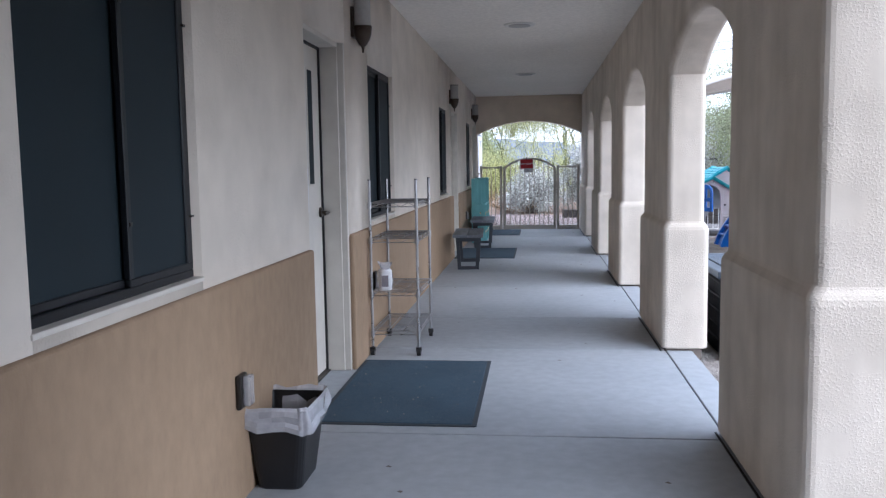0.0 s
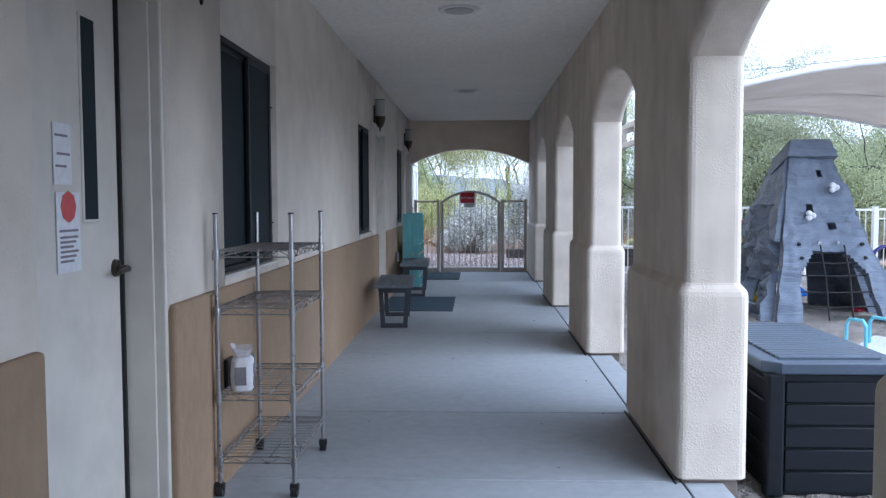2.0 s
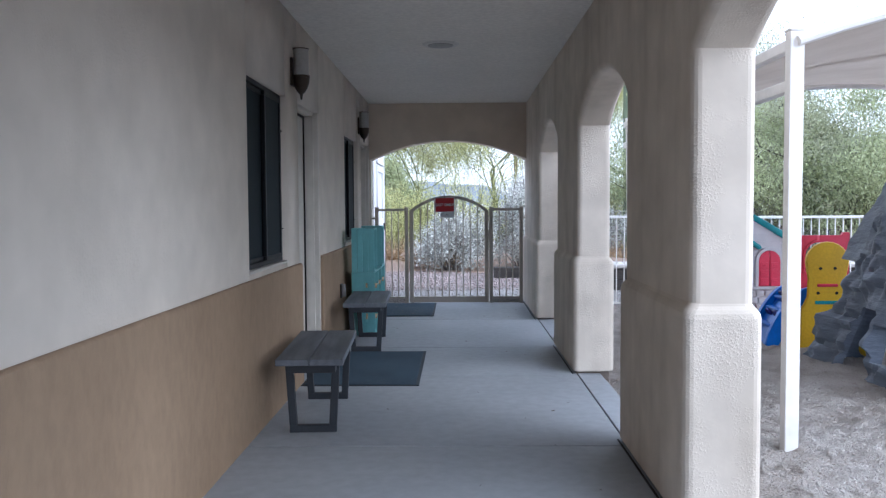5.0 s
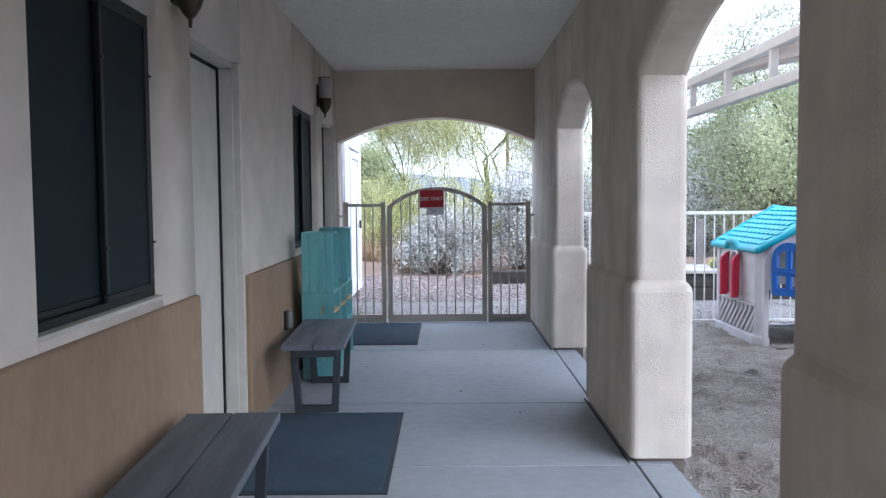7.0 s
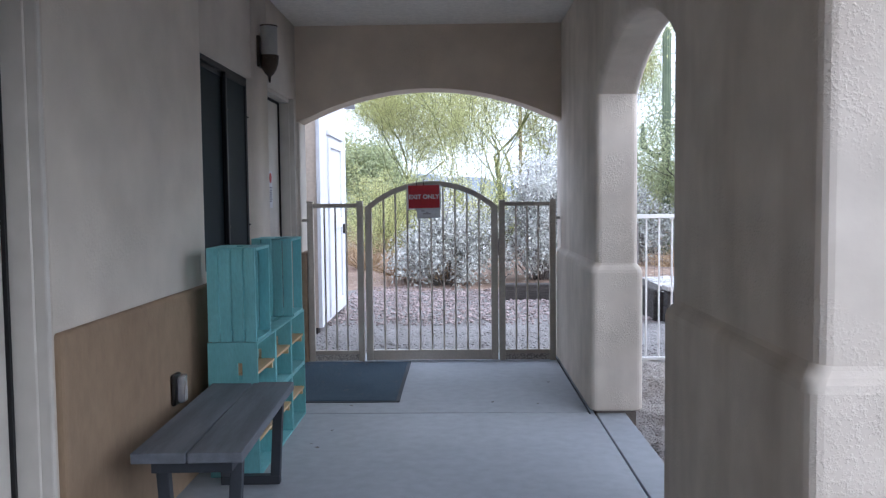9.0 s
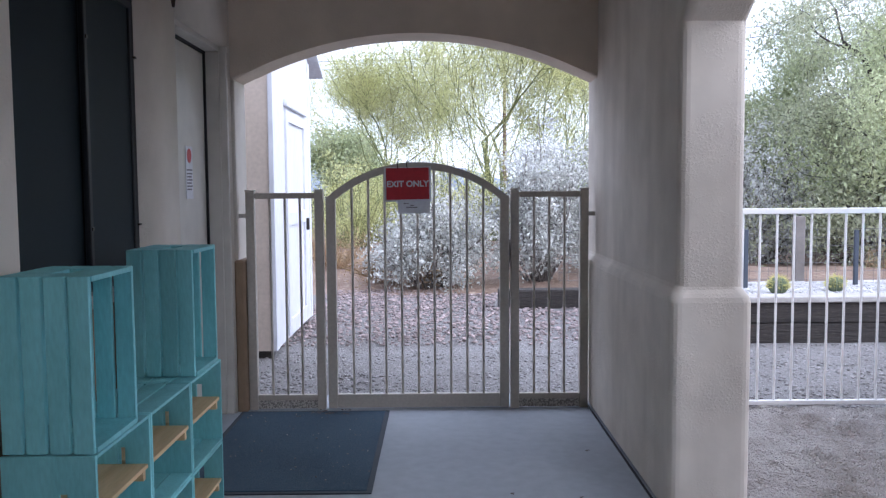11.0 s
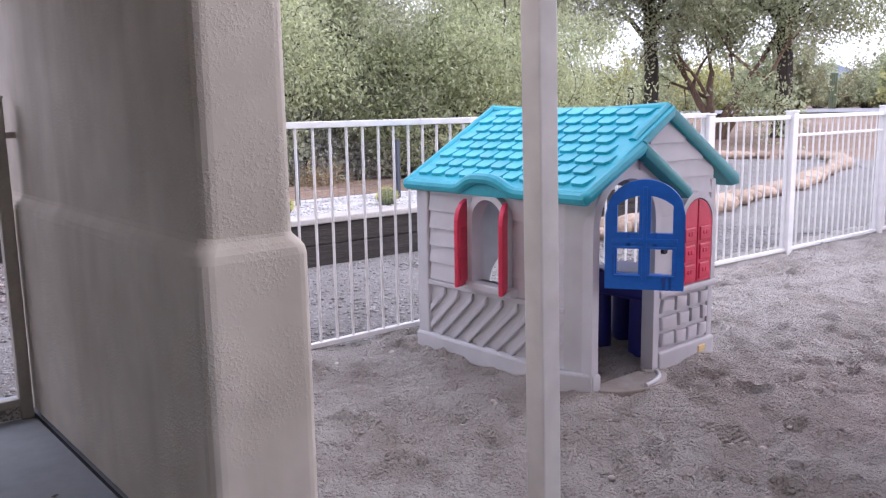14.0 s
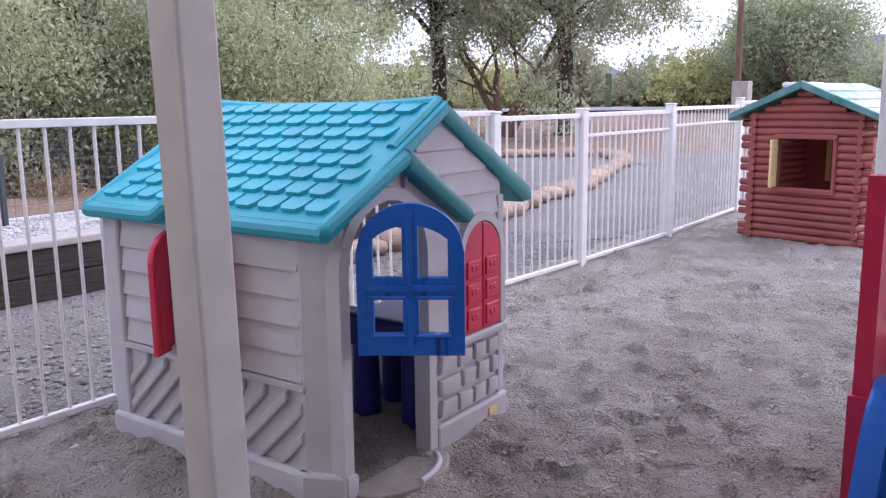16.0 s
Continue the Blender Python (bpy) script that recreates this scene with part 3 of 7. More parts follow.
def notice(parent, y0, y1, z0, z1, x, bars, disc=False):
    bm = BM()
    box(bm, x, x + 0.002, y0, y1, z0, z1)
    sheet_ob = part("paper_notice", bm, M["paper"], parent, "white printed paper notice")
    bm = BM()
    w = y1 - y0
    for zz, a, b in bars:
        box(bm, x + 0.002, x + 0.003, y0 + w * a, y0 + w * b, z0 + (z1 - z0) * zz - 0.004, z0 + (z1 - z0) * zz + 0.004)
    part("print", bm, M["ink"], sheet_ob)
    if disc:
        bm = BM()
        zc = z0 + (z1 - z0) * 0.82
        rod(bm, (x + 0.002, (y0 + y1) / 2, zc), (x + 0.0035, (y0 + y1) / 2, zc), w * 0.33, None, 8)
        part("red_sign_print", bm, M["redink"], sheet_ob)


def door(k, y0, y1, lite, handle):
    d = thing("door_%d" % k, "cream painted metal door, shut, in a recessed frame", "door", kind="structure")
    xf = -1.065 if k == 1 else -1.028
    bm = BM()
    box(bm, xf - 0.045, xf, y0 + 0.034, y1 - 0.045, 0.018, DOOR_H - 0.045, 0.003, 1)
    leaf = part("leaf", bm, M["doorpaint"], d)
    bm = BM()
    for a, b in ((y0, y0 + 0.03), (y1 - 0.03, y1)):
        box(bm, xf - 0.06, WALL - 0.045, a, b, 0, DOOR_H - 0.03, 0.004, 1)
        box(bm, WALL - 0.05, WALL - 0.004, a - 0.001 if a == y0 else a + 0.006, b - 0.006 if a == y0 else b + 0.001, 0, DOOR_H, 0.006, 2)
    box(bm, xf - 0.06, WALL - 0.045, y0, y1, DOOR_H - 0.03, DOOR_H, 0.004, 1)
    part("frame", bm, M["doorpaint"], d)
    bm = BM()
    box(bm, xf - 0.03, xf + 0.012, y1 - 0.044, y1 - 0.030, 0.0, DOOR_H - 0.03)
    box(bm, xf - 0.03, xf + 0.012, y0 + 0.03, y1 - 0.03, DOOR_H - 0.044, DOOR_H - 0.03)
    part("weatherstrip", bm, M["black"], d, "black rubber weatherstrip")
    bm = BM()
    box(bm, xf - 0.05, xf + 0.03, y0 + 0.03, y1 - 0.03, 0.001, 0.012, 0.004, 1)
    part("threshold", bm, M["plate"], d, "dark metal threshold")
    if lite:
        bm = BM()
        box(bm, xf - 0.002, xf + 0.006, y1 - 0.335, y1 - 0.215, 1.23, 1.95, 0.003, 1)
        lf = part("vision_frame", bm, M["doorpaint"], leaf)
        bm = BM()
        box(bm, xf + 0.004, xf + 0.008, y1 - 0.323, y1 - 0.227, 1.242, 1.938)
        part("vision_pane", bm, M["screen"], lf, "narrow dark glass pane")
        notice(leaf, y0 + 0.45, y0 + 0.61, 1.07, 1.335, xf + 0.003, [(0.52, 0.1, 0.9)] + [(0.44 - 0.06 * i, 0.12, 0.88 - 0.1 * (i % 3)) for i in range(6)], True)
        notice(leaf, y0 + 0.44, y0 + 0.56, 1.36, 1.56, xf + 0.003, [(0.8, 0.1, 0.8), (0.5, 0.2, 0.9), (0.3, 0.1, 0.7)])
    if handle:
        lever_handle(leaf, y1 - 0.085, 1.055, xf)
    if k == 3:
        notice(leaf, y0 + 0.54, y0 + 0.66, 1.27, 1.55, xf + 0.003, [(0.55, 0.1, 0.9)] + [(0.48 - 0.06 * i, 0.12, 0.88 - 0.1 * (i % 2)) for i in range(6)], True)
    return d


door(1, *DOORS[0], True, True)
door(2, *DOORS[1], False, False)
door(3, *DOORS[2], False, False)


def window(k, y0, y1):
    w = thing("window_%d" % k, "dark sliding window with black sun screens in the stucco wall", "window", kind="structure")
    x = WALL - 0.045
    fr = 0.03
    bm = BM()
    for a, b, c, e in ((y0, y1, WIN_Z0, WIN_Z0 + fr), (y0, y1, WIN_Z1 - fr, WIN_Z1), (y0, y0 + fr, WIN_Z0 + fr, WIN_Z1 - fr), (y1 - fr, y1, WIN_Z0 + fr, WIN_Z1 - fr)):
        box(bm, x - 0.05, x + 0.012, a, b, c, e, 0.003, 1)
    part("window_frame", bm, M["winframe"], w)
    mid = (y0 + y1) / 2 + 0.06
    for name, a, b, dx in (("sash", y0 + fr, mid + 0.02, -0.018), ("sash", mid - 0.02, y1 - fr, 0.006)):
        bm = BM()
        s = 0.026
        lo, hi = WIN_Z0 + fr, WIN_Z1 - fr
        for p, q, c, e in ((a, b, lo, lo + s), (a, b, hi - s, hi), (a, a + s, lo + s, hi - s), (b - s, b, lo + s, hi - s)):
            box(bm, x + dx - 0.012, x + dx + 0.01, p, q, c, e, 0.003, 1)
        sash = part(name, bm, M["winframe"], w)
        bm = BM()
        box(bm, x + dx - 0.006, x + dx + 0.002, a + s, b - s, lo + s, hi - s)
        part("screen_pane", bm, M["screen"], sash, "taut black sun screen")
    bm = BM()
    for zz in (WIN_Z0 + 0.22, WIN_Z1 - 0.25):
        box(bm, x + 0.01, x + 0.022, y1 - 0.02, y1 + 0.012, zz, zz + 0.008)
        box(bm, x + 0.01, x + 0.020, mid - 0.012, mid + 0.004, zz, zz + 0.012)
    part("clip", bm, M["plate"], w)
    bm = BM()
    box(bm, x - 0.06, WALL + 0.006, y0 - 0.006, y1 + 0.006, WIN_Z0 - 0.016, WIN_Z0 + 0.001, 0.004, 2)
    part("window_sill", bm, M["doorpaint"], w, "cream painted sill")
    bm = BM()
    box(bm, x - 0.2, x - 0.1, y0 - 0.05, y1 + 0.05, WIN_Z0 - 0.05, WIN_Z1 + 0.05)
    part("blind", bm, M["winframe"], w, "dark blind behind the glass")


for i, (a, b) in enumerate(WINDOWS):
    window(i + 1, a, b)


# ---- lamps ----
def wall_lamp(y):
    lamp = thing("wall_lamp", "wall lamp with pale cylinder shade and bronze bowl", "wall lamp", pose(WALL, y, 2.10), "wall lamps along the walk")
    bm = BM()
    box(bm, 0.0, 0.022, -0.05, 0.05, 0.10, 0.30, 0.006, 2)
    part("back_plate", bm, M["lampmetal"], lamp)
    bm = BM()
    rod(bm, (0.072, 0, 0.165), (0.072, 0, 0.36), 0.055, 0.055, 28)
    part("shade", bm, M["lampglass"], lamp, "pale frosted cylinder shade")
    bm = BM()
    rod(bm, (0.072, 0, 0.155), (0.072, 0, 0.175), 0.063, 0.063, 28)
    part("band", bm, M["lampmetal"], lamp)
    bm = BM()
    rod(bm, (0.072, 0, 0.36), (0.072, 0, 0.368), 0.058, 0.058, 28)
    part("cap", bm, M["lampmetal"], lamp)
    bm = BM()
    for (z1, r1), (z2, r2) in zip(((0.155, 0.062), (0.12, 0.058), (0.085, 0.046), (0.055, 0.028)), ((0.12, 0.058), (0.085, 0.046), (0.055, 0.028), (0.04, 0.012))):
        rod(bm, (0.072, 0, z2), (0.072, 0, z1), r2, r1, 28)
    rod(bm, (0.072, 0, 0.0), (0.072, 0, 0.045), 0.006, 0.012, 12)
    part("bowl", bm, M["lampmetal"], lamp, "bronze lower bowl with a finial")
    return lamp


for y in (6.55, 12.86, 16.92):
    wall_lamp(y)


def ceiling_light(y):
    lamp = thing("ceiling_light", "white round recessed ceiling light, off", "ceiling light", pose(0.165, y, CEIL), "ceiling lights of the walk")
    bm = BM()
    rod(bm, (0, 0, -0.012), (0, 0, 0.0), 0.145, 0.16, 40)
    part("trim", bm, M["disc"], lamp)
    bm = BM()
    rod(bm, (0, 0, -0.018), (0, 0, -0.012), 0.105, 0.11, 40)
    part("diffuser", bm, M["lampglass"], lamp)


for y in (9.44, 14.05):
    ceiling_light(y)


# ---- outlet covers ----
def outlet(y, z, lid_open):
    o = thing("outlet_cover", "bronze outdoor outlet with a clear lid on the tan wall", "outlet", pose(WAINS, y, z), "outdoor outlets along the walk")
    bm = BM()
    box(bm, 0.0, 0.022, -0.045, 0.045, -0.07, 0.07, 0.008, 2)
    part("plate", bm, M["plate"], o)
    for zz in (-0.03, 0.03):
        bm = BM()
        box(bm, 0.022, 0.027, -0.018, 0.018, zz - 0.018, zz + 0.018, 0.003, 1)
        part("socket", bm, M["ink"], o)
    bm = BM()
    if lid_open:
        box(bm, 0.024, 0.105, 0.108, 0.112, -0.07, 0.07, 0.001, 1)
        for za in (-0.07, 0.066):
            box(bm, 0.024, 0.105, 0.048, 0.108, za, za + 0.004, 0.001, 1)
        box(bm, 0.022, 0.026, 0.048, 0.108, -0.066, 0.066, 0.001, 1)
        box(bm, 0.101, 0.105, 0.075, 0.108, -0.066, 0.066, 0.001, 1)
    else:
        box(bm, 0.02, 0.05, -0.012, 0.046, -0.062, 0.062, 0.008, 2)
    part("lid", bm, clear_lid, o, "cloudy clear plastic lid")


clear_lid = clear("cloudy_lid", (0.6, 0.61, 0.63), 0.2, 0.42)
outlet(4.13, 0.455, False)
outlet(6.94, 0.51, True)
outlet(15.06, 0.49, False)


# ---- things on the walk ----
def door_mat(y0, y1, x0=-0.862, x1=0.012):
    m_ob = thing("door_mat", "flat grey-blue ribbed door mat on the concrete", "door mat", pose(x0, y0, 0.0), "door mats on the walk")
    bm = BM()
    box(bm, 0.025, x1 - x0 - 0.025, 0.025, y1 - y0 - 0.025, 0.001, 0.011, 0.003, 1)
    part("mat_surface", bm, M["mat"], m_ob)
    bm = BM()
    w, h = x1 - x0, y1 - y0
    for a, b, c, e in ((0, w, 0, 0.027), (0, w, h - 0.027, h), (0, 0.027, 0.027, h - 0.027), (w - 0.027, w, 0.027, h - 0.027)):
        box(bm, a, b, c, e, 0.0005, 0.007, 0.002, 1)
    part("rubber_edge", bm, M["matedge"], m_ob)


door_mat(5.13, 6.57)
door_mat(12.88, 14.33)
door_mat(16.78, 18.13)


def leaves_litter():
    rng = random.Random(4)
    bm = BM()
    spots = [(-0.45 + rng.random() * 0.25, 18.02 + rng.random() * 0.12) for _ in range(40)] + [(rng.uniform(-0.8, 1.1), rng.uniform(1, 18)) for _ in range(60)]
    for px, py in spots:
        a, s = rng.random() * 6.28, rng.uniform(0.006, 0.016)
        z = 0.012 if px < 0.0 and (py > 16.8 or 12.9 < py < 14.3 or 5.1 < py < 6.6) else 0.001
        vs = [bm.verts.new((px + s * math.cos(a + k), py + s * 0.6 * math.sin(a + k), z + 0.004 * (k % 2))) for k in (0, 1.4, 3.1, 4.6)]
        bm.faces.new(vs)
    solo("leaf_litter", bm, M["twig"], "scattered dry leaf bits and grit on the concrete", "leaf litter", kind="stuff", smooth=0)


leaves_litter()


def waste_bin():
    b = thing("waste_bin", "black plastic waste bin with a clear white bag over its rim", "waste bin", pose(-0.755, 4.38, 0.0))
    def tub(z, grow):
        return rounded_rect(-0.095 - grow, 0.095 + grow, -0.135 - grow, 0.135 + grow, 0.035)
    bm = BM()
    levels = [(0.0, -0.006), (0.008, 0.0), (0.33, 0.042), (0.338, 0.046), (0.345, 0.046), (0.345, 0.036), (0.02, -0.006)]
    rings = [[bm.verts.new((x, y, z)) for x, y in tub(z, g)] for z, g in levels]
    for q, s in zip(rings, rings[1:]):
        for k in range(len(q)):
            bm.faces.new((q[k], q[(k + 1) % len(q)], s[(k + 1) % len(q)], s[k]))
    bm.faces.new(rings[0])
    bm.faces.new(rings[-1])
    part("tub", bm, M["canblack"], b)
    rng = random.Random(2)
    bm = BM()
    pr = []
    base = rounded_rect(-0.14, 0.14, -0.18, 0.18, 0.04, 9)
    base = [(q[0] + (s[0] - q[0]) * k / 4, q[1] + (s[1] - q[1]) * k / 4) for q, s in zip(base, base[1:] + base[:1]) for k in range(4)]
    prof = [(0.22, -0.03), (0.30, -0.016), (0.350, -0.004), (0.364, 0.004), (0.355, 0.016), (0.335, 0.022), (0.315, 0.020), (0.295, 0.026), (0.275, 0.022)]
    for i, (z, g) in enumerate(prof):
        ring = []
        for k, (x, y) in enumerate(base):
            wob = noise.noise((x * 26, y * 26, i * 0.45)) * (0.022 if i > 3 else 0.012) + noise.noise((x * 60, y * 60, i * 0.9)) * 0.008
            n = Vector((x, y, 0)).normalized()
            drop = 0.012 * (i - 3) * noise.noise((x * 9 + 3, y * 9, 1.0)) if i >= 4 else 0.0
            ring.append(bm.verts.new((x + n.x * (g + wob), y + n.y * (g + wob), z + wob * 0.8 - drop)))
        pr.append(ring)
    for q, s in zip(pr, pr[1:]):
        for k in range(len(q)):
            bm.faces.new((q[k], q[(k + 1) % len(q)], s[(k + 1) % len(q)], s[k]))
    part("bag", bm, M["bag"], b, "crumpled translucent white bin bag")


waste_bin()


def wire_rack():
    # four posts, four wire shelves, casters
    x0, x1, y0, y1, top = -0.842, -0.511, 6.735, 7.42, 1.247
    r = thing("wire_rack", "chrome wire shelving rack on black casters, empty", "shelving rack", pose(x0, y0, 0.0))
    w, d = x1 - x0, y1 - y0
    for px, py in ((0, 0), (w, 0), (0, d), (w, d)):
        bm = BM()
        rod(bm, (px, py, 0.055), (px, py, top), 0.010, None, 14)
        for zz in (0.15, 0.43, 0.81, 1.06):
            rod(bm, (px, py, zz - 0.012), (px, py, zz + 0.03), 0.0155, 0.0145, 14)
        post = part("post", bm, M["chrome"], r)
        bm = BM()
        rod(bm, (px, py, top), (px, py, top + 0.006), 0.013, 0.011, 14)
        part("cap", bm, M["caster"], post)
        bm = BM()
        rod(bm, (px - 0.014, py, 0.026), (px + 0.014, py, 0.026), 0.026, None, 18)
        box(bm, px - 0.02, px + 0.02, py - 0.016, py + 0.016, 0.028, 0.062, 0.006, 2)
        part("caster", bm, M["caster"], post, "black swivel caster")
    for zz in (0.15, 0.43, 0.81, 1.06):
        bm = BM()
        for yy in (0.0, d):
            for dz in (0.0, 0.028):
                rod(bm, (0, yy, zz + dz), (w, yy, zz + dz), 0.0032, None, 6)
            n = 6
            tube(bm, [(w * i / n, yy, zz + (0.028 if i % 2 else 0.0)) for i in range(n + 1)], 0.002, 5)
        for xx in (0.0, w):
            for dz in (0.0, 0.028):
                rod(bm, (xx, 0, zz + dz), (xx, d, zz + dz), 0.0032, None, 6)
            n = 14
            tube(bm, [(xx, d * i / n, zz + (0.028 if i % 2 else 0.0)) for i in range(n + 1)], 0.002, 5)
        for i in range(1, 15):
            rod(bm, (0, d * i / 15, zz + 0.031), (w, d * i / 15, zz + 0.031), 0.0017, None, 5)
        for xx in (w * 0.33, w * 0.67):
            rod(bm, (xx, 0, zz + 0.026), (xx, d, zz + 0.026), 0.003, None, 5)
        part("shelf", bm, M["chrome"], r)


wire_rack()


def wipe_pack():
    """A crumpled white pack of wipes with its film pulled open, on the third wire shelf."""
    w = thing("wipe_pack", "white and grey pack of wipes, its film top crumpled open", "wipes pack", pose(-0.755, 6.81, 0.463, 0, 0, 12))
    bm = BM()
    rings = []
    for k, (z, g) in enumerate(((0.0, -0.006), (0.006, 0.0), (0.07, 0.003), (0.135, -0.001), (0.15, -0.012))):
        rings.append([bm.verts.new((x + 0.004 * noise.noise((x * 30, y * 30, k * 0.7)), y + 0.004 * noise.noise((y * 30, x * 30, k)), z)) for x, y in rounded_rect(-0.048 - g, 0.048 + g, -0.06 - g, 0.06 + g, 0.03, 5)])
    for q, t in zip(rings, rings[1:]):
        for k in range(len(q)):
            bm.faces.new((q[k], q[(k + 1) % len(q)], t[(k + 1) % len(q)], t[k]))
    bm.faces.new(rings[0])
    bm.faces.new(rings[-1])
    body = part("body", bm, M["paper"], w)
    bm = BM()
    box(bm, 0.0485, 0.0525, -0.04, -0.005, 0.02, 0.12, 0.001, 1)
    box(bm, -0.03, 0.02, -0.0645, -0.0605, 0.03, 0.11, 0.001, 1)
    part("print", bm, M["ink"], body)
    bm = BM()
    base = rounded_rect(-0.03, 0.03, -0.04, 0.04, 0.02, 5)
    rr = []
    for i in range(5):
        f = i / 4
        rr.append([bm.verts.new((x * (1 + 0.7 * f) + 0.02 * f * noise.noise((x * 60, y * 60, 2.0)), y * (1 + 0.6 * f) + 0.02 * f * noise.noise((y * 60, x * 60, 5.0)), 0.148 + 0.045 * f + 0.022 * f * noise.noise((x * 50, y * 50, 9.0)))) for x, y in base])
    for q, t in zip(rr, rr[1:]):
        for k in range(len(q)):
            bm.faces.new((q[k], q[(k + 1) % len(q)], t[(k + 1) % len(q)], t[k]))
    part("film", bm, M["bag"], w, "crumpled clear plastic film")


wipe_pack()


def bench_at(m):
    b = thing("bench", "low grey-painted plank bench with square loop legs", "bench", m, "benches along the wall")
    L, W, H = 1.12, 0.385, 0.46
    for y0, y1 in ((-W / 2, -0.003), (0.003, W / 2)):
        bm = BM()
        box(bm, y0, y1, 0, L, H - 0.038, H, 0.004, 2)
        part("plank", bm, M["bench"], b)
    bm = BM()
    box(bm, -W / 2 + 0.05, W / 2 - 0.05, 0.06, L - 0.06, H - 0.09, H - 0.038, 0.003, 1)
    part("apron", bm, M["benchdark"], b)
    for yy in (0.15, L - 0.12):
        bm = BM()
        for s in (-1, 1):
            m2 = pose(s * 0.113, yy + 0.022, 0, 0, 0, 0) @ Matrix.Shear("XY", 4, (s * 0.06, 0.0))
            box(bm, -0.022, 0.022, -0.022, 0.022, 0.04, H - 0.038, 0.003, 1, m2)
        box(bm, -0.137, 0.137, yy, yy + 0.044, 0.0, 0.042, 0.003, 1)
        box(bm, -W / 2 + 0.08, W / 2 - 0.08, yy, yy + 0.044, H - 0.085, H - 0.04, 0.003, 1)
        part("leg", bm, M["benchdark"], b)
    return b


bench = bench_at(pose(-0.545, 11.47, 0, 0, 0, 3.0))
copy_thing(bench, pose(-0.535, 14.21, 0, 0, 0, 2.2))


# teal crate shelf: six crates on their sides below, two standing on top
def crate(name, m, W, D, H, slats_side, label, group, natural=(), top_slots=True):
    """A crate whose open front faces +x; W along y, D along x, H up."""
    c = thing(name, label, "crate", m, group)
    t = 0.014
    n = slats_side
    for yy in (0.0, W - t):
        for i in range(n):
            bm = BM()
            a = D * i / n
            box(bm, a + 0.004, a + D / n - 0.004, yy, yy + t, 0.0, H, 0.002, 1)
            part("slat", bm, M["teal"], c)
    for i in range(3):
        bm = BM()
        a = t + (W - 2 * t) * i / 3
        box(bm, 0.0, t, a + 0.005, a + (W - 2 * t) / 3 - 0.005, 0.0, H, 0.002, 1)
        part("slat", bm, M["teal"], c)
    for zz in (0.0, H - t):
        bm = BM()
        x_in = t + 0.001
        slot = (0.40 * D, 0.60 * D)
        box(bm, x_in, slot[0], t, W - t, zz, zz + t, 0.001, 1)
        box(bm, slot[1], D, t, W - t, zz, zz + t, 0.001, 1)
        box(bm, slot[0], slot[1], t, W * 0.3, zz, zz + t, 0.001, 1)
        box(bm, slot[0], slot[1], W * 0.7, W - t, zz, zz + t, 0.001, 1)
        part("end_board", bm, M["teal"], c)
    return c


def shelf_crate(m, W, D, H, label, group):
    """A crate lying on its side, open towards +x: solid ends with a grip slot, slatted top, bottom and back."""
    c = thing("crate", label, "crate", m, group)
    t = 0.013
    s0, s1, z0, z1 = 0.60 * D, 0.69 * D, 0.44 * H, 0.70 * H
    for yy in (0.0, W - t):
        bm = BM()
        box(bm, 0.0, s0, yy, yy + t, 0.0, H, 0.0015, 1)
        box(bm, s1, D, yy, yy + t, 0.0, H, 0.0015, 1)
        box(bm, s0 - 0.002, s1 + 0.002, yy + 0.0005, yy + t - 0.0005, 0.001, z0)
        box(bm, s0 - 0.002, s1 + 0.002, yy + 0.0005, yy + t - 0.0005, z1, H - 0.001)
        part("end_board", bm, M["teal"], c)
    a, b = t + 0.001, W - t - 0.001
    w = (D - 0.012) / 3
    for zz in (0.0, H - 0.010):
        for i in range(3):
            bm = BM()
            x = 0.012 + i * w
            box(bm, x + 0.003, x + w - (0.003 if i < 2 else 0.0), a, b, zz, zz + 0.010, 0.0015, 1)
            part("slat", bm, M["teal"], c)
    h = (H - 0.022) / 3
    for i in range(3):
        bm = BM()
        z = 0.011 + i * h
        box(bm, 0.0, 0.010, a, b, z + 0.003, z + h - 0.003, 0.0015, 1)
        part("slat", bm, M["teal"], c)
    bm = BM()
    box(bm, 0.016, D - 0.006, a + 0.001, b - 0.001, 0.165, 0.178, 0.001, 1)
    part("shelf_board", bm, M["rawwood"], c, "bare pine shelf board")
    for y in (a + 0.0005, b - 0.0195):
        bm = BM()
        box(bm, D - 0.07, D - 0.014, y, y + 0.019, 0.130, 0.1645, 0.001, 1)
        part("cleat", bm, M["rawwood"], c, "bare pine cleat under the shelf board")
    return c


CX = -0.788
lab = "teal painted wooden crate on its side with a pine shelf"
for iy in range(3):
    for iz in range(2):
        shelf_crate(pose(CX, 15.305 + iy * 0.402, 0.002 + iz * 0.327), 0.398, 0.238, 0.324, lab, "teal crates by the wall")
crate("crate", pose(CX, 15.31, 0.656), 0.305, 0.238, 0.447, 4, "teal painted crate standing on end upon the crate shelf", "teal crates by the wall")
crate("crate", pose(CX, 16.175, 0.656), 0.305, 0.238, 0.45, 4, "teal painted crate standing on end upon the crate shelf", "teal crates by the wall")


# ---- gate and its side panels ----
GY = 18.21


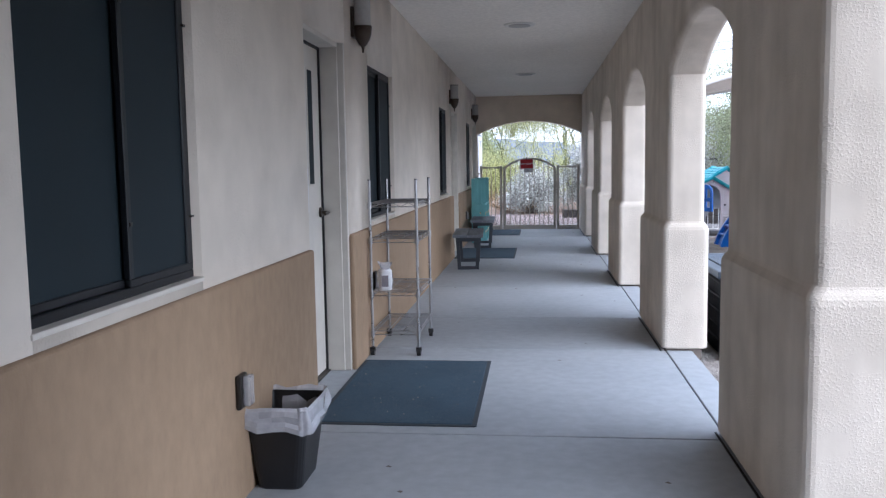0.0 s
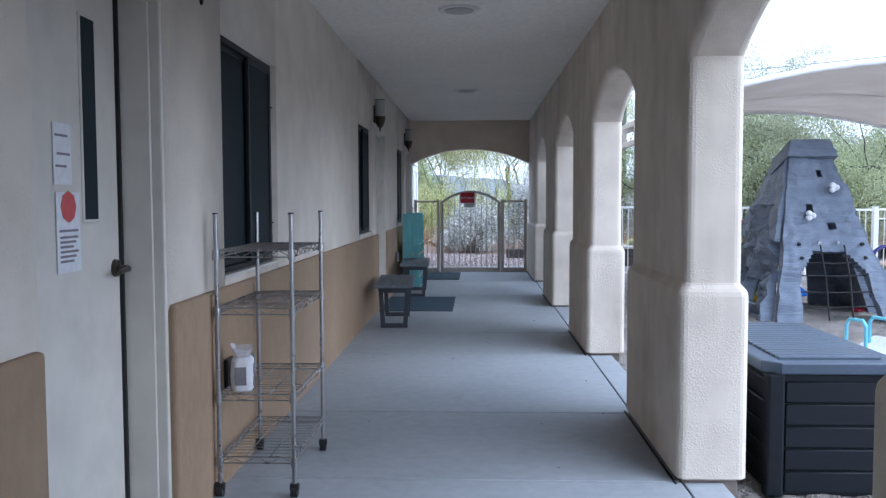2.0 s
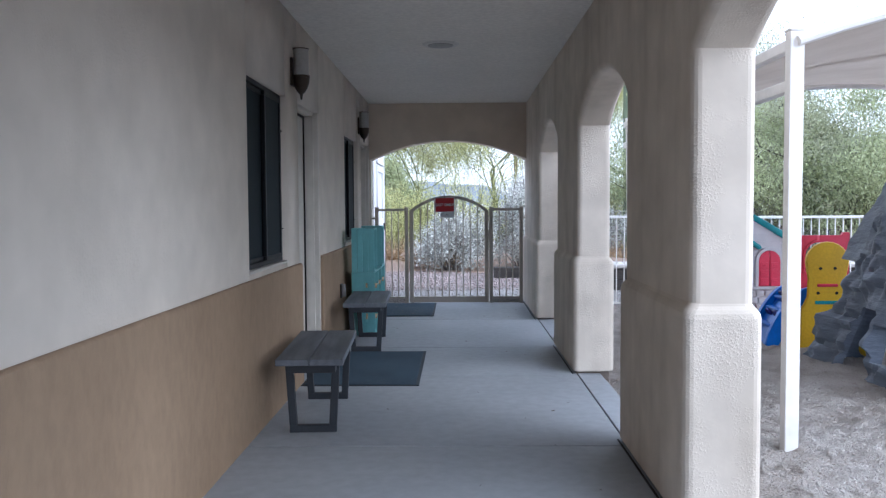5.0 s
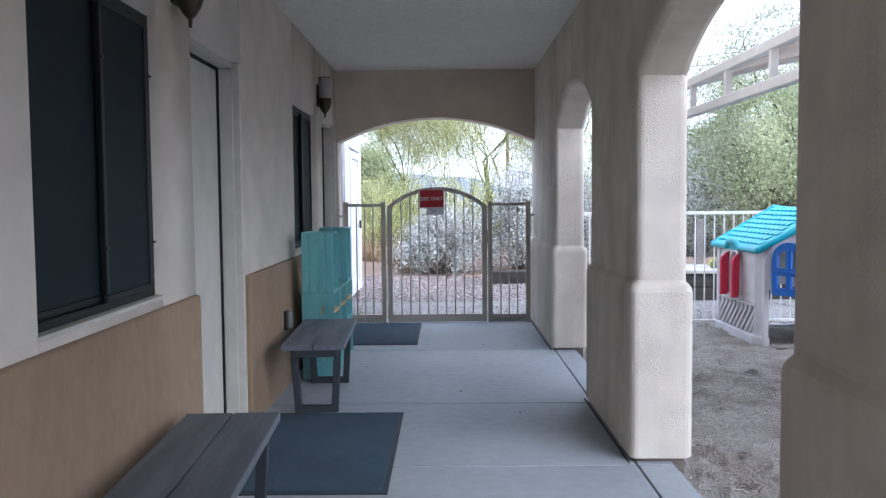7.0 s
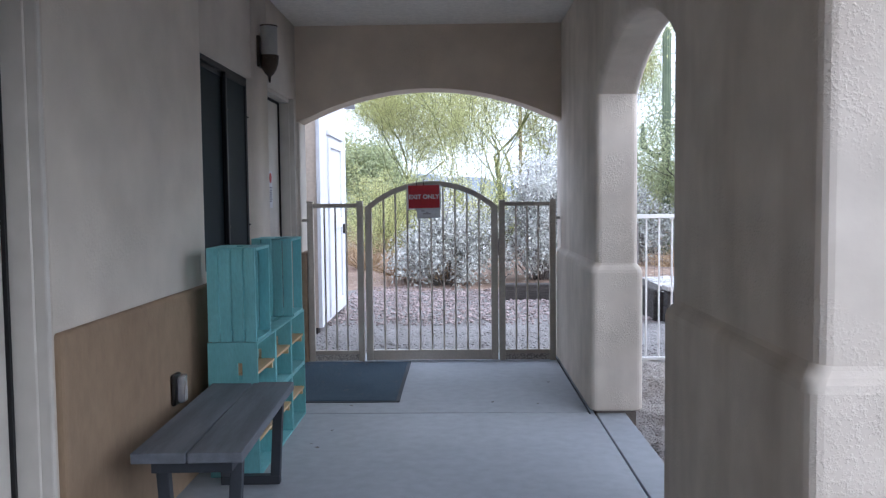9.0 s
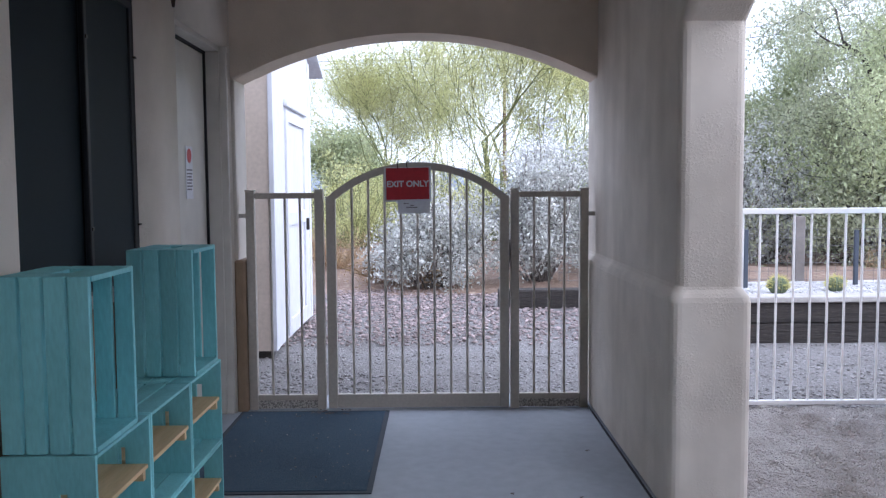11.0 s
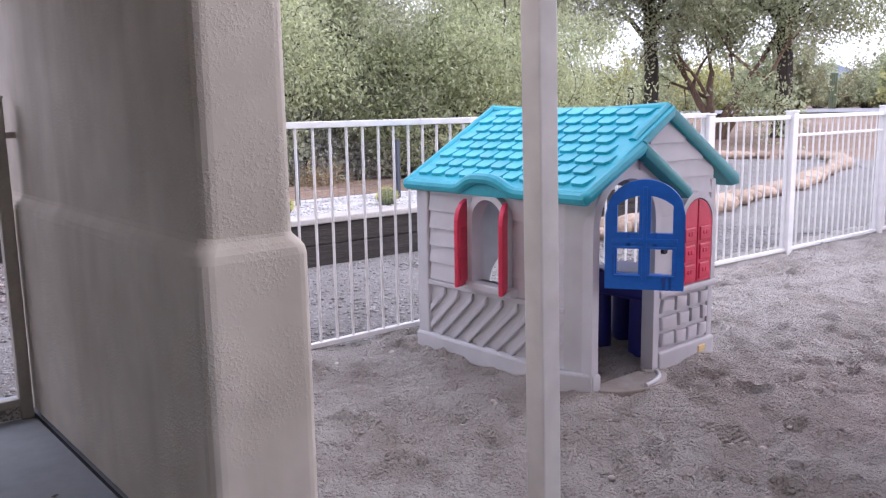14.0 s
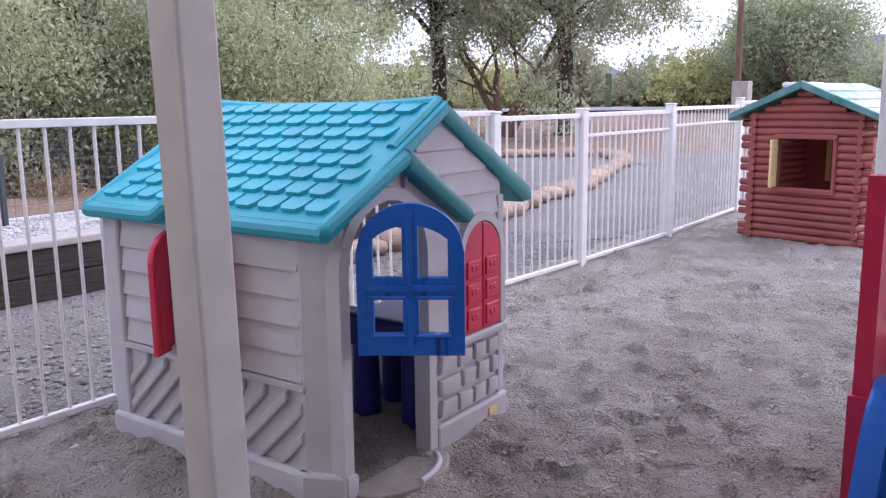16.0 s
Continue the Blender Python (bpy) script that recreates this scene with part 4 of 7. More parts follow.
def fence_panel(x0, x1, n, name_label):
    p = thing("gate_side_panel", name_label, "fence panel", pose(0, GY, 0), "side panels of the gate")
    for xa in (x0, x1 - 0.05):
        bm = BM()
        box(bm, xa, xa + 0.05, -0.025, 0.025, 0.0, 1.305, 0.004, 2)
        box(bm, xa - 0.003, xa + 0.053, -0.028, 0.028, 1.305, 1.316, 0.003, 1)
        part("post", bm, M["steel"], p)
    for z0, z1 in ((1.262, 1.296), (0.055, 0.088)):
        bm = BM()
        box(bm, x0 + 0.05, x1 - 0.05, -0.017, 0.017, z0, z1, 0.003, 1)
        part("rail", bm, M["steel"], p)
    for i in range(n):
        xx = x0 + 0.05 + (x1 - x0 - 0.10) * (i + 1) / (n + 1)
        bm = BM()
        rod(bm, (xx, 0, 0.085), (xx, 0, 1.265), 0.0075, None, 8)
        part("bar", bm, M["steel"], p)
    bm = BM()
    box(bm, x0 + 0.05, x1 - 0.05, -0.004, 0.004, 0.003, 0.052)
    part("mesh_strip", bm, M["mesh"], p, "perforated metal strip at the foot")
    return p


fence_panel(-0.828, -0.372, 3, "tan painted steel bar panel beside the gate")
fence_panel(0.735, 1.196, 3, "tan painted steel bar panel beside the gate")


def garden_gate():
    g = thing("garden_gate", "tan painted steel bar gate with an arched top, shut", "gate", pose(0, GY, 0))
    x0, x1 = -0.356, 0.726
    cx, half = (x0 + x1) / 2, (x1 - x0) / 2
    zs, za = 1.262, 1.472
    rise = za - zs
    R = (half * half + rise * rise) / (2 * rise)
    def arch_z(px):
        return za - R + math.sqrt(max(R * R - (px - cx) ** 2, 0))
    for xa in (x0, x1 - 0.055):
        bm = BM()
        box(bm, xa, xa + 0.055, -0.02, 0.02, 0.006, zs + 0.012, 0.004, 2)
        part("stile", bm, M["steel"], g)
    bm = BM()
    pts = [(x0 + (x1 - x0) * k / 28, 0) for k in range(29)]
    prev = None
    for px, _ in pts:
        nx, nz = (px - cx) / R, math.sqrt(1 - ((px - cx) / R) ** 2)
        z = arch_z(px)
        ring = [bm.verts.new(v) for v in ((px, -0.019, z), (px, 0.019, z), (px - nx * 0.042, 0.019, z - nz * 0.042), (px - nx * 0.042, -0.019, z - nz * 0.042))]
        if prev:
            for k in range(4):
                bm.faces.new((prev[k], prev[(k + 1) % 4], ring[(k + 1) % 4], ring[k]))
        prev = ring
    part("arched_rail", bm, M["steel"], g)
    bm = BM()
    box(bm, x0 + 0.055, x1 - 0.055, -0.019, 0.019, 0.008, 0.09, 0.004, 1)
    part("bottom_rail", bm, M["steel"], g)
    for i in range(9):
        xx = x0 + 0.055 + (x1 - x0 - 0.11) * (i + 1) / 10
        bm = BM()
        rod(bm, (xx, 0, 0.085), (xx, 0, arch_z(xx) - 0.03), 0.0075, None, 8)
        part("bar", bm, M["steel"], g)
    bm = BM()
    box(bm, x1 - 0.05, x1 + 0.012, 0.02, 0.05, 0.86, 1.0, 0.004, 1)
    part("latch", bm, M["steel"], g)
    return g


garden_gate()


def words(text, size, m, parent, material, bold=0.0):
    cu = bpy.data.curves.new("lettering", "FONT")
    cu.body = text
    cu.size = size
    cu.align_x, cu.align_y = "CENTER", "CENTER"
    cu.extrude = 0.0006
    cu.offset = bold
    tmp = bpy.data.objects.new("lettering", cu)
    scene.collection.objects.link(tmp)
    dg = bpy.context.evaluated_depsgraph_get()
    me = bpy.data.meshes.new_from_object(tmp.evaluated_get(dg))
    bpy.data.objects.remove(tmp)
    bpy.data.curves.remove(cu)
    me.materials.clear()
    me.materials.append(material)
    ob = new("lettering", me)
    ob.parent = parent
    ob.matrix_basis = m
    return ob


sign = thing("exit_sign", "red EXIT ONLY sign tied to the gate", "sign", pose(0.129, GY - 0.024, 1.343, 0, -0.8, 0))
bm = BM()
box(bm, -0.137, 0.137, -0.003, 0.0, -0.101, 0.101, 0.001, 1)
part("board", bm, M["sign_white"], sign, "white bordered sign board")
bm = BM()
box(bm, -0.126, 0.126, -0.0045, -0.003, -0.09, 0.095)
part("red_field", bm, M["sign_red"], sign)
words("EXIT ONLY", 0.049, pose(0, -0.0052, 0.0, 90, 0, 0), sign, M["sign_white"], 0.0016)
for sx in (-0.055, 0.0):
    bm = BM()
    tube(bm, [(sx, -0.005, 0.09), (sx - 0.004, -0.008, 0.125), (sx + 0.006, 0.02, 0.145)], 0.003, 6)
    part("cable_tie", bm, M["black"], sign, "black cable tie")
sign2 = thing("small_sign", "small white sheet hung below the red sign", "sign", pose(0.165, GY - 0.020, 1.205))
bm = BM()
box(bm, -0.094, 0.094, -0.002, 0.0, -0.035, 0.045, 0.001, 1)
part("board", bm, M["sign_white"], sign2)
bm = BM()
for i, (a, b) in enumerate(((-0.06, -0.03), (-0.02, 0.0), (-0.045, 0.02))):
    box(bm, a, b, -0.0032, -0.002, 0.022 - 0.012 * i, 0.028 - 0.012 * i)
part("print", bm, M["ink"], sign2)

for sx, x_a, x_b in ((0, -0.872, -0.828), (1, 1.196, 1.235)):
    bm = BM()
    box(bm, x_a, x_b, GY - 0.012, GY + 0.012, 1.15, 1.175, 0.002, 1)
    solo("gate_bracket", bm, M["steel"], "short tan bracket fixing the gate post to the wall", "bracket", "gate brackets")


# ---- yard fence ----
def bar_fence(x0, y0, x1, y1, posts, top, label, end_post=True):
    """A white bar fence from one point to another; local x runs along it."""
    L, a = math.hypot(x1 - x0, y1 - y0), math.degrees(math.atan2(y1 - y0, x1 - x0))
    f = thing("bar_fence", label, "fence", pose(x0, y0, SANDZ, 0, 0, a), "white fence round the yard")
    n = max(int(L / 0.104), 2)
    bm = BM()
    rod(bm, (0, 0, 0.035), (0, 0, top - 0.02), 0.008, None, 8)
    me = finish(bm, "bar", M["white_steel"])
    for i in range(n):
        share("bar", me, f, Matrix.Translation(((i + 0.5) * L / n, 0, 0)))
    for z0, z1 in ((top - 0.035, top), (0.02, 0.048)):
        bm = BM()
        box(bm, 0, L, -0.017, 0.017, z0, z1, 0.003, 1)
        part("rail", bm, M["white_steel"], f)
    if posts == "two":
        bm = BM()
        box(bm, 0, L, -0.012, 0.012, top - 0.19, top - 0.165, 0.003, 1)
        part("rail", bm, M["white_steel"], f)
    if end_post:
        bm = BM()
        box(bm, -0.04, 0.04, -0.04, 0.04, -0.05, top + 0.02, 0.004, 1)
        box(bm, -0.046, 0.046, -0.046, 0.046, top + 0.02, top + 0.035, 0.006, 1)
        part("post", bm, M["white_steel"], f)
    return f


fw = "white painted steel bar fence standing on the sand"
bar_fence(1.50, 18.41, 4.05, 18.405, "", 1.25, fw, False)
bar_fence(4.05, 18.405, 6.14, 18.22, "", 1.235, fw, False)
bar_fence(6.14, 18.22, 7.31, 18.155, "", 1.195, fw)
bar_fence(7.31, 18.155, 9.00, 18.095, "two", 1.20, fw)
bar_fence(9.00, 18.095, 11.2, 18.13, "two", 1.225, fw)
bar_fence(11.2, 18.13, 13.2, 17.95, "two", 1.27, fw)
bar_fence(13.2, 17.95, 14.0, 8.0, "", 1.30, fw)
bar_fence(14.0, 8.0, 14.0, 0.5, "", 1.30, fw)


# ---- turquoise-roofed playhouse ----
def arch_outline(c, w, z0, z1, n=14):
    """A doorway outline with a round head: centre, width, foot and top."""
    r = w / 2
    return [(c - r, z0), (c - r, z1 - r)] + [(c - r * math.cos(math.pi * k / n), z1 - r + r * math.sin(math.pi * k / n)) for k in range(1, n)] + [(c + r, z1 - r), (c + r, z0)]


def arch_ring(bm, axis, c, w, z0, z1, width, a, b, n=16):
    """A raised band round an arched opening."""
    out, inn = arch_outline(c, w + 2 * width, z0, z1 + width, n), arch_outline(c, w, z0, z1, n)
    def at(p, q):
        return {"x": (q, p[0], p[1]), "y": (p[0], q, p[1])}[axis]
    rows = [[bm.verts.new(at(p, q)) for p in line] for line, q in ((out, a), (out, b), (inn, b), (inn, a))]
    for i in range(4):
        r0, r1 = rows[i], rows[(i + 1) % 4]
        for k in range(len(r0) - 1):
            bm.faces.new((r0[k], r0[k + 1], r1[k + 1], r1[k]))


def panel_with_arch(bm, axis, u0, u1, z0, z1, holes, a, b, top_fn=None):
    """A flat wall of thickness a..b with arched holes (centre, width, foot, top), cut by vertical strips; top_fn gives the top edge."""
    cuts = {u0, u1}
    for c, w, h0, h1 in holes:
        for k in range(0, 17):
            cuts.add(c - w / 2 * math.cos(math.pi * k / 16))
    if top_fn:
        for k in range(41):
            cuts.add(u0 + (u1 - u0) * k / 40)
    cuts = sorted(u for u in cuts if u0 - 1e-6 <= u <= u1 + 1e-6)
    def bounds(u, hole):
        c, w, h0, h1 = hole
        r = w / 2
        return h0, h1 - r + math.sqrt(max(r * r - (u - c) ** 2, 0))
    def quad(ua, ub, la, lb, ha, hb):
        pts = [(ua, la), (ub, lb), (ub, hb), (ua, ha)]
        if max(ha - la, hb - lb) > 1e-4:
            prism(bm, pts, axis, a, b)
    for ua, ub in zip(cuts, cuts[1:]):
        if ub - ua < 1e-5:
            continue
        mid = (ua + ub) / 2
        ta, tb = (top_fn(ua), top_fn(ub)) if top_fn else (z1, z1)
        hole = next((h for h in holes if abs(mid - h[0]) < h[1] / 2), None)
        if not hole:
            quad(ua, ub, z0, z0, ta, tb)
        else:
            (l0, h0), (l1, h1) = bounds(ua, hole), bounds(ub, hole)
            if l0 > z0 + 0.01:
                quad(ua, ub, z0, z0, l0, l1)
            quad(ua, ub, h0, h1, ta, tb)
    bmesh.ops.remove_doubles(bm, verts=bm.verts[:], dist=0.0003)
    # drop the faces left inside between strips
    bm.verts.index_update()
    seen, drop = {}, set()
    for face in bm.faces:
        key = frozenset(v.index for v in face.verts)
        if key in seen:
            drop.update((face, seen[key]))
        seen[key] = face
    bmesh.ops.delete(bm, geom=list(drop), context="FACES")


def playhouse():
    W, D, HW = 1.035, 1.165, 0.905
    h = thing("playhouse", "grey plastic playhouse with turquoise shingle roof on the sand", "playhouse", pose(3.22, 16.96, SANDZ, 0, 0, 0.8))
    P = M["plast_grey"]
    ridge_x, ridge_z, eave_z = 0.615, 1.30, 0.935
    ex0, ex1 = -0.035, 1.235
    porch_x, porch_z = 0.365, 1.118
    def roof_z(x):
        if x < ridge_x:
            return eave_z + (ridge_z - eave_z) * (x - ex0) / (ridge_x - ex0)
        return eave_z + (ridge_z - eave_z) * (ex1 - x) / (ex1 - ridge_x)
    # side walls; the window wall faces the walk
    win = (0.597, 0.215, 0.432, 0.857)
    bm = BM()
    panel_with_arch(bm, "x", 0.11, D, 0.0, HW, [(win[0], win[1] + 0.008, win[2], win[3] + 0.004)], 0.012, 0.045)
    side = part("side_wall", bm, P, h)
    z = 0.392
    while z < HW - 0.05:
        for y0, y1 in ((0.125, win[0] - 0.15), (win[0] + 0.15, D - 0.09)):
            bm = BM()
            prism(bm, [(-0.004, z), (0.016, z + 0.004), (0.016, z + 0.088), (0.009, z + 0.088)], "y", y0, y1)
            part("board", bm, P, side)
        z += 0.0935
    for name, dims in (("trim_band", (-0.008, 0.02, 0.11, D + 0.004, 0.358, 0.386, 0.006, 2)), ("plinth", (-0.026, 0.03, 0.105, D + 0.012, -0.02, 0.088, 0.014, 2)),
                       ("corner_trim", (-0.012, 0.03, D - 0.085, D + 0.006, 0.07, HW, 0.01, 2))):
        bm = BM()
        box(bm, *dims)
        part(name, bm, P, side)
    for i in range(11):
        bm = BM()
        y0 = -0.02 + i * 0.108
        a, b = Vector((0.006, y0, 0.35)), Vector((0.006, y0 + 0.26, 0.09))
        ya, yb = max(y0, 0.125), min(y0 + 0.26, D - 0.09)
        if yb - ya < 0.05:
            continue
        za = 0.352 - (ya - y0) / 0.26 * 0.24
        zb = 0.352 - (yb - y0) / 0.26 * 0.24
        dz = 0.034
        prism(bm, [(ya, za - dz), (yb, zb - dz), (yb, zb + dz * 0.2), (ya, za + dz * 0.2)], "x", -0.008, 0.014, 0.005, 1)
        part("slat", bm, P, side)
    bm = BM()
    arch_ring(bm, "x", win[0], win[1], win[2], win[3], 0.035, -0.03, 0.05)
    box(bm, -0.045, 0.05, win[0] - 0.185, win[0] + 0.17, win[2] - 0.045, win[2], 0.012, 2)
    part("window_frame", bm, P, side)
    for s, hinge, ang in ((1, win[0] + 0.165, 112), (-1, win[0] - 0.125, -58)):
        bm = BM()
        ww = 0.115
        out = [(0, 0), (ww, 0), (ww, 0.34), (ww * 0.85, 0.39), (ww * 0.45, 0.425), (0, 0.44)]
        prism(bm, out, "x", -0.012, 0.012, 0.006, 2)
        for zz in (0.03, 0.19):
            box(bm, -0.016, -0.01, 0.02, ww - 0.02, zz, zz + 0.12, 0.003, 1)
        bmesh.ops.transform(bm, matrix=pose(-0.02, hinge, win[2] - 0.02, 0, 0, ang if s > 0 else 180 + ang + 0) if s > 0 else pose(-0.02, hinge, win[2] - 0.02, 0, 0, ang) @ Matrix.Diagonal((1, -1, 1, 1)), verts=bm.verts[:])
        part("shutter", bm, M["plast_red"], side, "red plastic shutter, open")
    bm = BM()
    panel_with_arch(bm, "x", 0.02, D, 0.0, HW, [(0.60, 0.56, 0.36, 0.86)], W - 0.045, W - 0.012)
    part("side_wall", bm, P, h)
    # back wall with an arched window
    bm = BM()
    panel_with_arch(bm, "y", 0.02, W - 0.02, 0.0, 0, [(0.70, 0.44, 0.03, 0.47)], D - 0.045, D - 0.012, lambda x: roof_z(x) - 0.02)
    part("back_wall", bm, P, h)
    # front wall with the doorway
    dc, dw, dtop = 0.29, 0.425, 0.975
    bm = BM()
    panel_with_arch(bm, "y", 0.055, W, 0.0, 0, [(dc, dw + 0.008, 0.0, dtop + 0.004)], 0.0, 0.035, lambda x: roof_z(x) - 0.02)
    front = part("front_wall", bm, P, h)
    bm = BM()
    arch_ring(bm, "y", dc, dw, 0.0, dtop, 0.045, -0.025, 0.045)
    part("door_frame", bm, P, front)
    bm = BM()
    prism(bm, [(0.0, 0.115), (0.052, -0.012), (0.074, -0.018), (0.074, 0.04), (0.05, 0.15), (0.0, 0.15)], "z", 0.0, HW, 0.006, 1)
    prism(bm, [(-0.028, 0.11), (0.04, -0.03), (0.086, -0.034), (0.086, 0.04), (0.05, 0.15), (-0.028, 0.15)], "z", -0.02, 0.088, 0.012, 2)
    part("corner_post", bm, P, front)
    z = 0.405
    while z < ridge_z - 0.12:
        x1 = W - 0.02
        x0 = max(dc + dw / 2 + 0.05, 0.0)
        if z > 0.88:
            xr = ex1 - (z + 0.09 - eave_z) / (ridge_z - eave_z) * (ex1 - ridge_x)
            xl = ex0 + (z + 0.09 - eave_z) / (ridge_z - eave_z) * (ridge_x - ex0)
            x0, x1 = max(xl, 0.40 if z > 1.02 else 0.56), min(xr, W - 0.02)
        if x1 - x0 > 0.04:
            bm = BM()
            prism(bm, [(-0.012, z), (0.006, z + 0.004), (0.006, z + 0.085), (-0.002, z + 0.085)], "x", x0, x1)
            part("board", bm, P, front)
        z += 0.09
    rng = random.Random(8)
    xs = [0.575, 0.70, 0.81, 0.91, 1.0]
    for j, (za, zb) in enumerate(((0.098, 0.178), (0.186, 0.268), (0.276, 0.352))):
        for i in range(4):
            bm = BM()
            sh = 0.028 if j % 2 else 0.0
            a, b = xs[i] + 0.005 + (sh if i else 0), xs[i + 1] - 0.005 + (sh if i < 3 else 0)
            q = [(a + rng.uniform(0, 0.012), za + rng.uniform(0, 0.01)), (b - rng.uniform(0, 0.012), za + rng.uniform(0, 0.012)), (b - rng.uniform(0, 0.01), zb - rng.uniform(0, 0.014)), (a + rng.uniform(0, 0.016), zb - rng.uniform(0, 0.01))]
            prism(bm, q, "y", -0.022, 0.005, 0.011, 2)
            part("stone", bm, P, front)
    for name, dims in (("trim_band", (0.55, W + 0.01, -0.034, 0.01, 0.362, 0.398, 0.01, 2)), ("plinth", (0.55, W + 0.012, -0.03, 0.01, -0.02, 0.09, 0.012, 2)),
                       ("corner_trim", (W - 0.035, W + 0.012, -0.012, 0.05, 0.0, HW + 0.02, 0.008, 2))):
        bm = BM()
        box(bm, *dims)
        part(name, bm, P, front)
    sc, sw = 0.862, 0.262
    bm = BM()
    arch_ring(bm, "y", sc, sw, 0.40, 0.838, 0.034, -0.03, 0.01)
    part("window_frame", bm, P, front)
    for s in (-1, 1):
        half = [(sc + s * 0.003, 0.402), (sc + s * 0.003, 0.833)]
        half += [(sc + s * sw / 2 * math.sin(math.pi / 2 * k / 8), 0.833 - sw / 2 + sw / 2 * math.cos(math.pi / 2 * k / 8)) for k in range(1, 9)] + [(sc + s * sw / 2, 0.402)]
        bm = BM()
        prism(bm, half, "y", -0.028, 0.0, 0.005, 2)
        for z0, z1 in ((0.416, 0.50), (0.518, 0.60), (0.618, 0.69)):
            a, b = sorted((sc + s * 0.018, sc + s * (sw / 2 - 0.016)))
            box(bm, a, b, -0.034, -0.026, z0, z1, 0.006, 2)
            for hx in (-0.012, 0.012):
                rod(bm, ((a + b) / 2 + hx, -0.034, (z0 + z1) / 2 + 0.006), ((a + b) / 2 + hx, -0.038, (z0 + z1) / 2 + 0.006), 0.014, 0.010, 10)
        part("shutter", bm, M["plast_red"], front, "red plastic shutter, shut")
    bm = BM()
    rod(bm, (0.585, -0.03, 0.60), (0.585, -0.004, 0.60), 0.016, 0.02, 14)
    part("bell_knob", bm, M["rope"], front, "small black knob")
    bm = BM()
    box(bm, 0.895, 0.96, -0.036, -0.028, 0.022, 0.058, 0.006, 2)
    part("badge", bm, M["plast_cream"], front, "small pale yellow badge")
    # half door, swung out
    bm = BM()
    lw, lz0, lz1 = 0.345, 0.492, 0.985
    holes = [(0.10, 0.095, lz0 + 0.07, lz0 + 0.19), (0.245, 0.095, lz0 + 0.07, lz0 + 0.19)]
    r = lw / 2
    def leaf_top(u):
        return lz1 - r * 0.92 + 0.92 * math.sqrt(max(r * r - (u - r) ** 2, 0))
    cuts = sorted({0.0, lw, 0.0525, 0.1475, 0.1975, 0.2925} | {lw * k / 24 for k in range(25)})
    for ua, ub in zip(cuts, cuts[1:]):
        mid = (ua + ub) / 2
        spans = [(lz0, leaf_top)]
        if 0.0525 < mid < 0.1475 or 0.1975 < mid < 0.2925:
            cut_top = lambda u: leaf_top(u) - 0.07
            segs = [(lambda u: lz0, lambda u: lz0 + 0.07), (lambda u: lz0 + 0.185, lambda u: lz0 + 0.255), (cut_top, leaf_top)]
        else:
            segs = [(lambda u: lz0, leaf_top)]
        for lo, hi in segs:
            prism(bm, [(ua, lo(ua)), (ub, lo(ub)), (ub, hi(ub)), (ua, hi(ua))], "y", -0.016, 0.016)
    bmesh.ops.remove_doubles(bm, verts=bm.verts[:], dist=0.0003)
    swing = pose(0.105, -0.035, 0, 0, 0, -57)
    bmesh.ops.transform(bm, matrix=swing, verts=bm.verts[:])
    leaf = part("half_door", bm, M["plast_blue"], h, "blue plastic half door, swung open")
    bm = BM()
    for u0, u1, z0, z1 in ((0.035, 0.165, 0.058, 0.197), (0.18, 0.31, 0.058, 0.197)):
        for a, b, c, e in ((u0, u1, z0, z0 + 0.012), (u0, u1, z1 - 0.012, z1), (u0, u0 + 0.012, z0, z1), (u1 - 0.012, u1, z0, z1)):
            box(bm, a, b, -0.022, -0.014, lz0 + c, lz0 + e, 0.004, 1)
    box(bm, 0.162, 0.183, -0.023, -0.015, lz0 + 0.03, lz1 - 0.03, 0.004, 2)
    box(bm, 0.03, lw - 0.03, -0.023, -0.015, lz0 + 0.21, lz0 + 0.232, 0.004, 2)
    bmesh.ops.transform(bm, matrix=swing, verts=bm.verts[:])
    part("moulding", bm, M["plast_blue"], leaf)
    bm = BM()
    tube(bm, [(dc - 0.02 + 0.22 * math.cos(math.pi * 1.5 + math.pi * 0.42 * k / 8), -0.03 + 0.125 * math.sin(math.pi * 1.5 + math.pi * 0.42 * k / 8), 0.018) for k in range(9)], 0.011, 8)
    part("step_lip", bm, M["plast_grey"], h)
    bm = BM()
    prism(bm, [(0.09, 0.02)] + [(dc + 0.02 + 0.24 * math.cos(math.pi + math.pi * k / 10), -0.02 + 0.15 * math.sin(math.pi + math.pi * k / 10)) for k in range(11)] + [(0.55, 0.02)], "z", -0.03, 0.012, 0.006, 2)
    part("door_step", bm, M["dusty"], h, "sand-dusted grey door step")
    # roof: two slopes with rims, ridge, porch gable and shingles
    # S puts the shade on the far slope and gables into the colour
    T, S = M["plast_teal"], M["plast_shadeteal_green"]
    y0r, y1r = -0.045, D + 0.045
    sl = math.atan2(ridge_z - eave_z, ridge_x - ex0)
    bm = BM()
    prism(bm, [(ex0, eave_z - 0.06), (ex0, eave_z), (ridge_x, ridge_z), (ridge_x, ridge_z - 0.05), (ex0 + 0.05, eave_z - 0.035)], "y", y0r, y1r, 0.01, 2)
    left = part("roof_slope", bm, T, h)
    bm = BM()
    prism(bm, [(ex1, eave_z - 0.06), (ex1, eave_z), (ridge_x, ridge_z), (ridge_x, ridge_z - 0.05), (ex1 - 0.05, eave_z - 0.035)], "y", 0.0, y1r, 0.01, 2)
    part("roof_slope", bm, S, h, "teal roof slope with shade put into its colour")
    bm = BM()
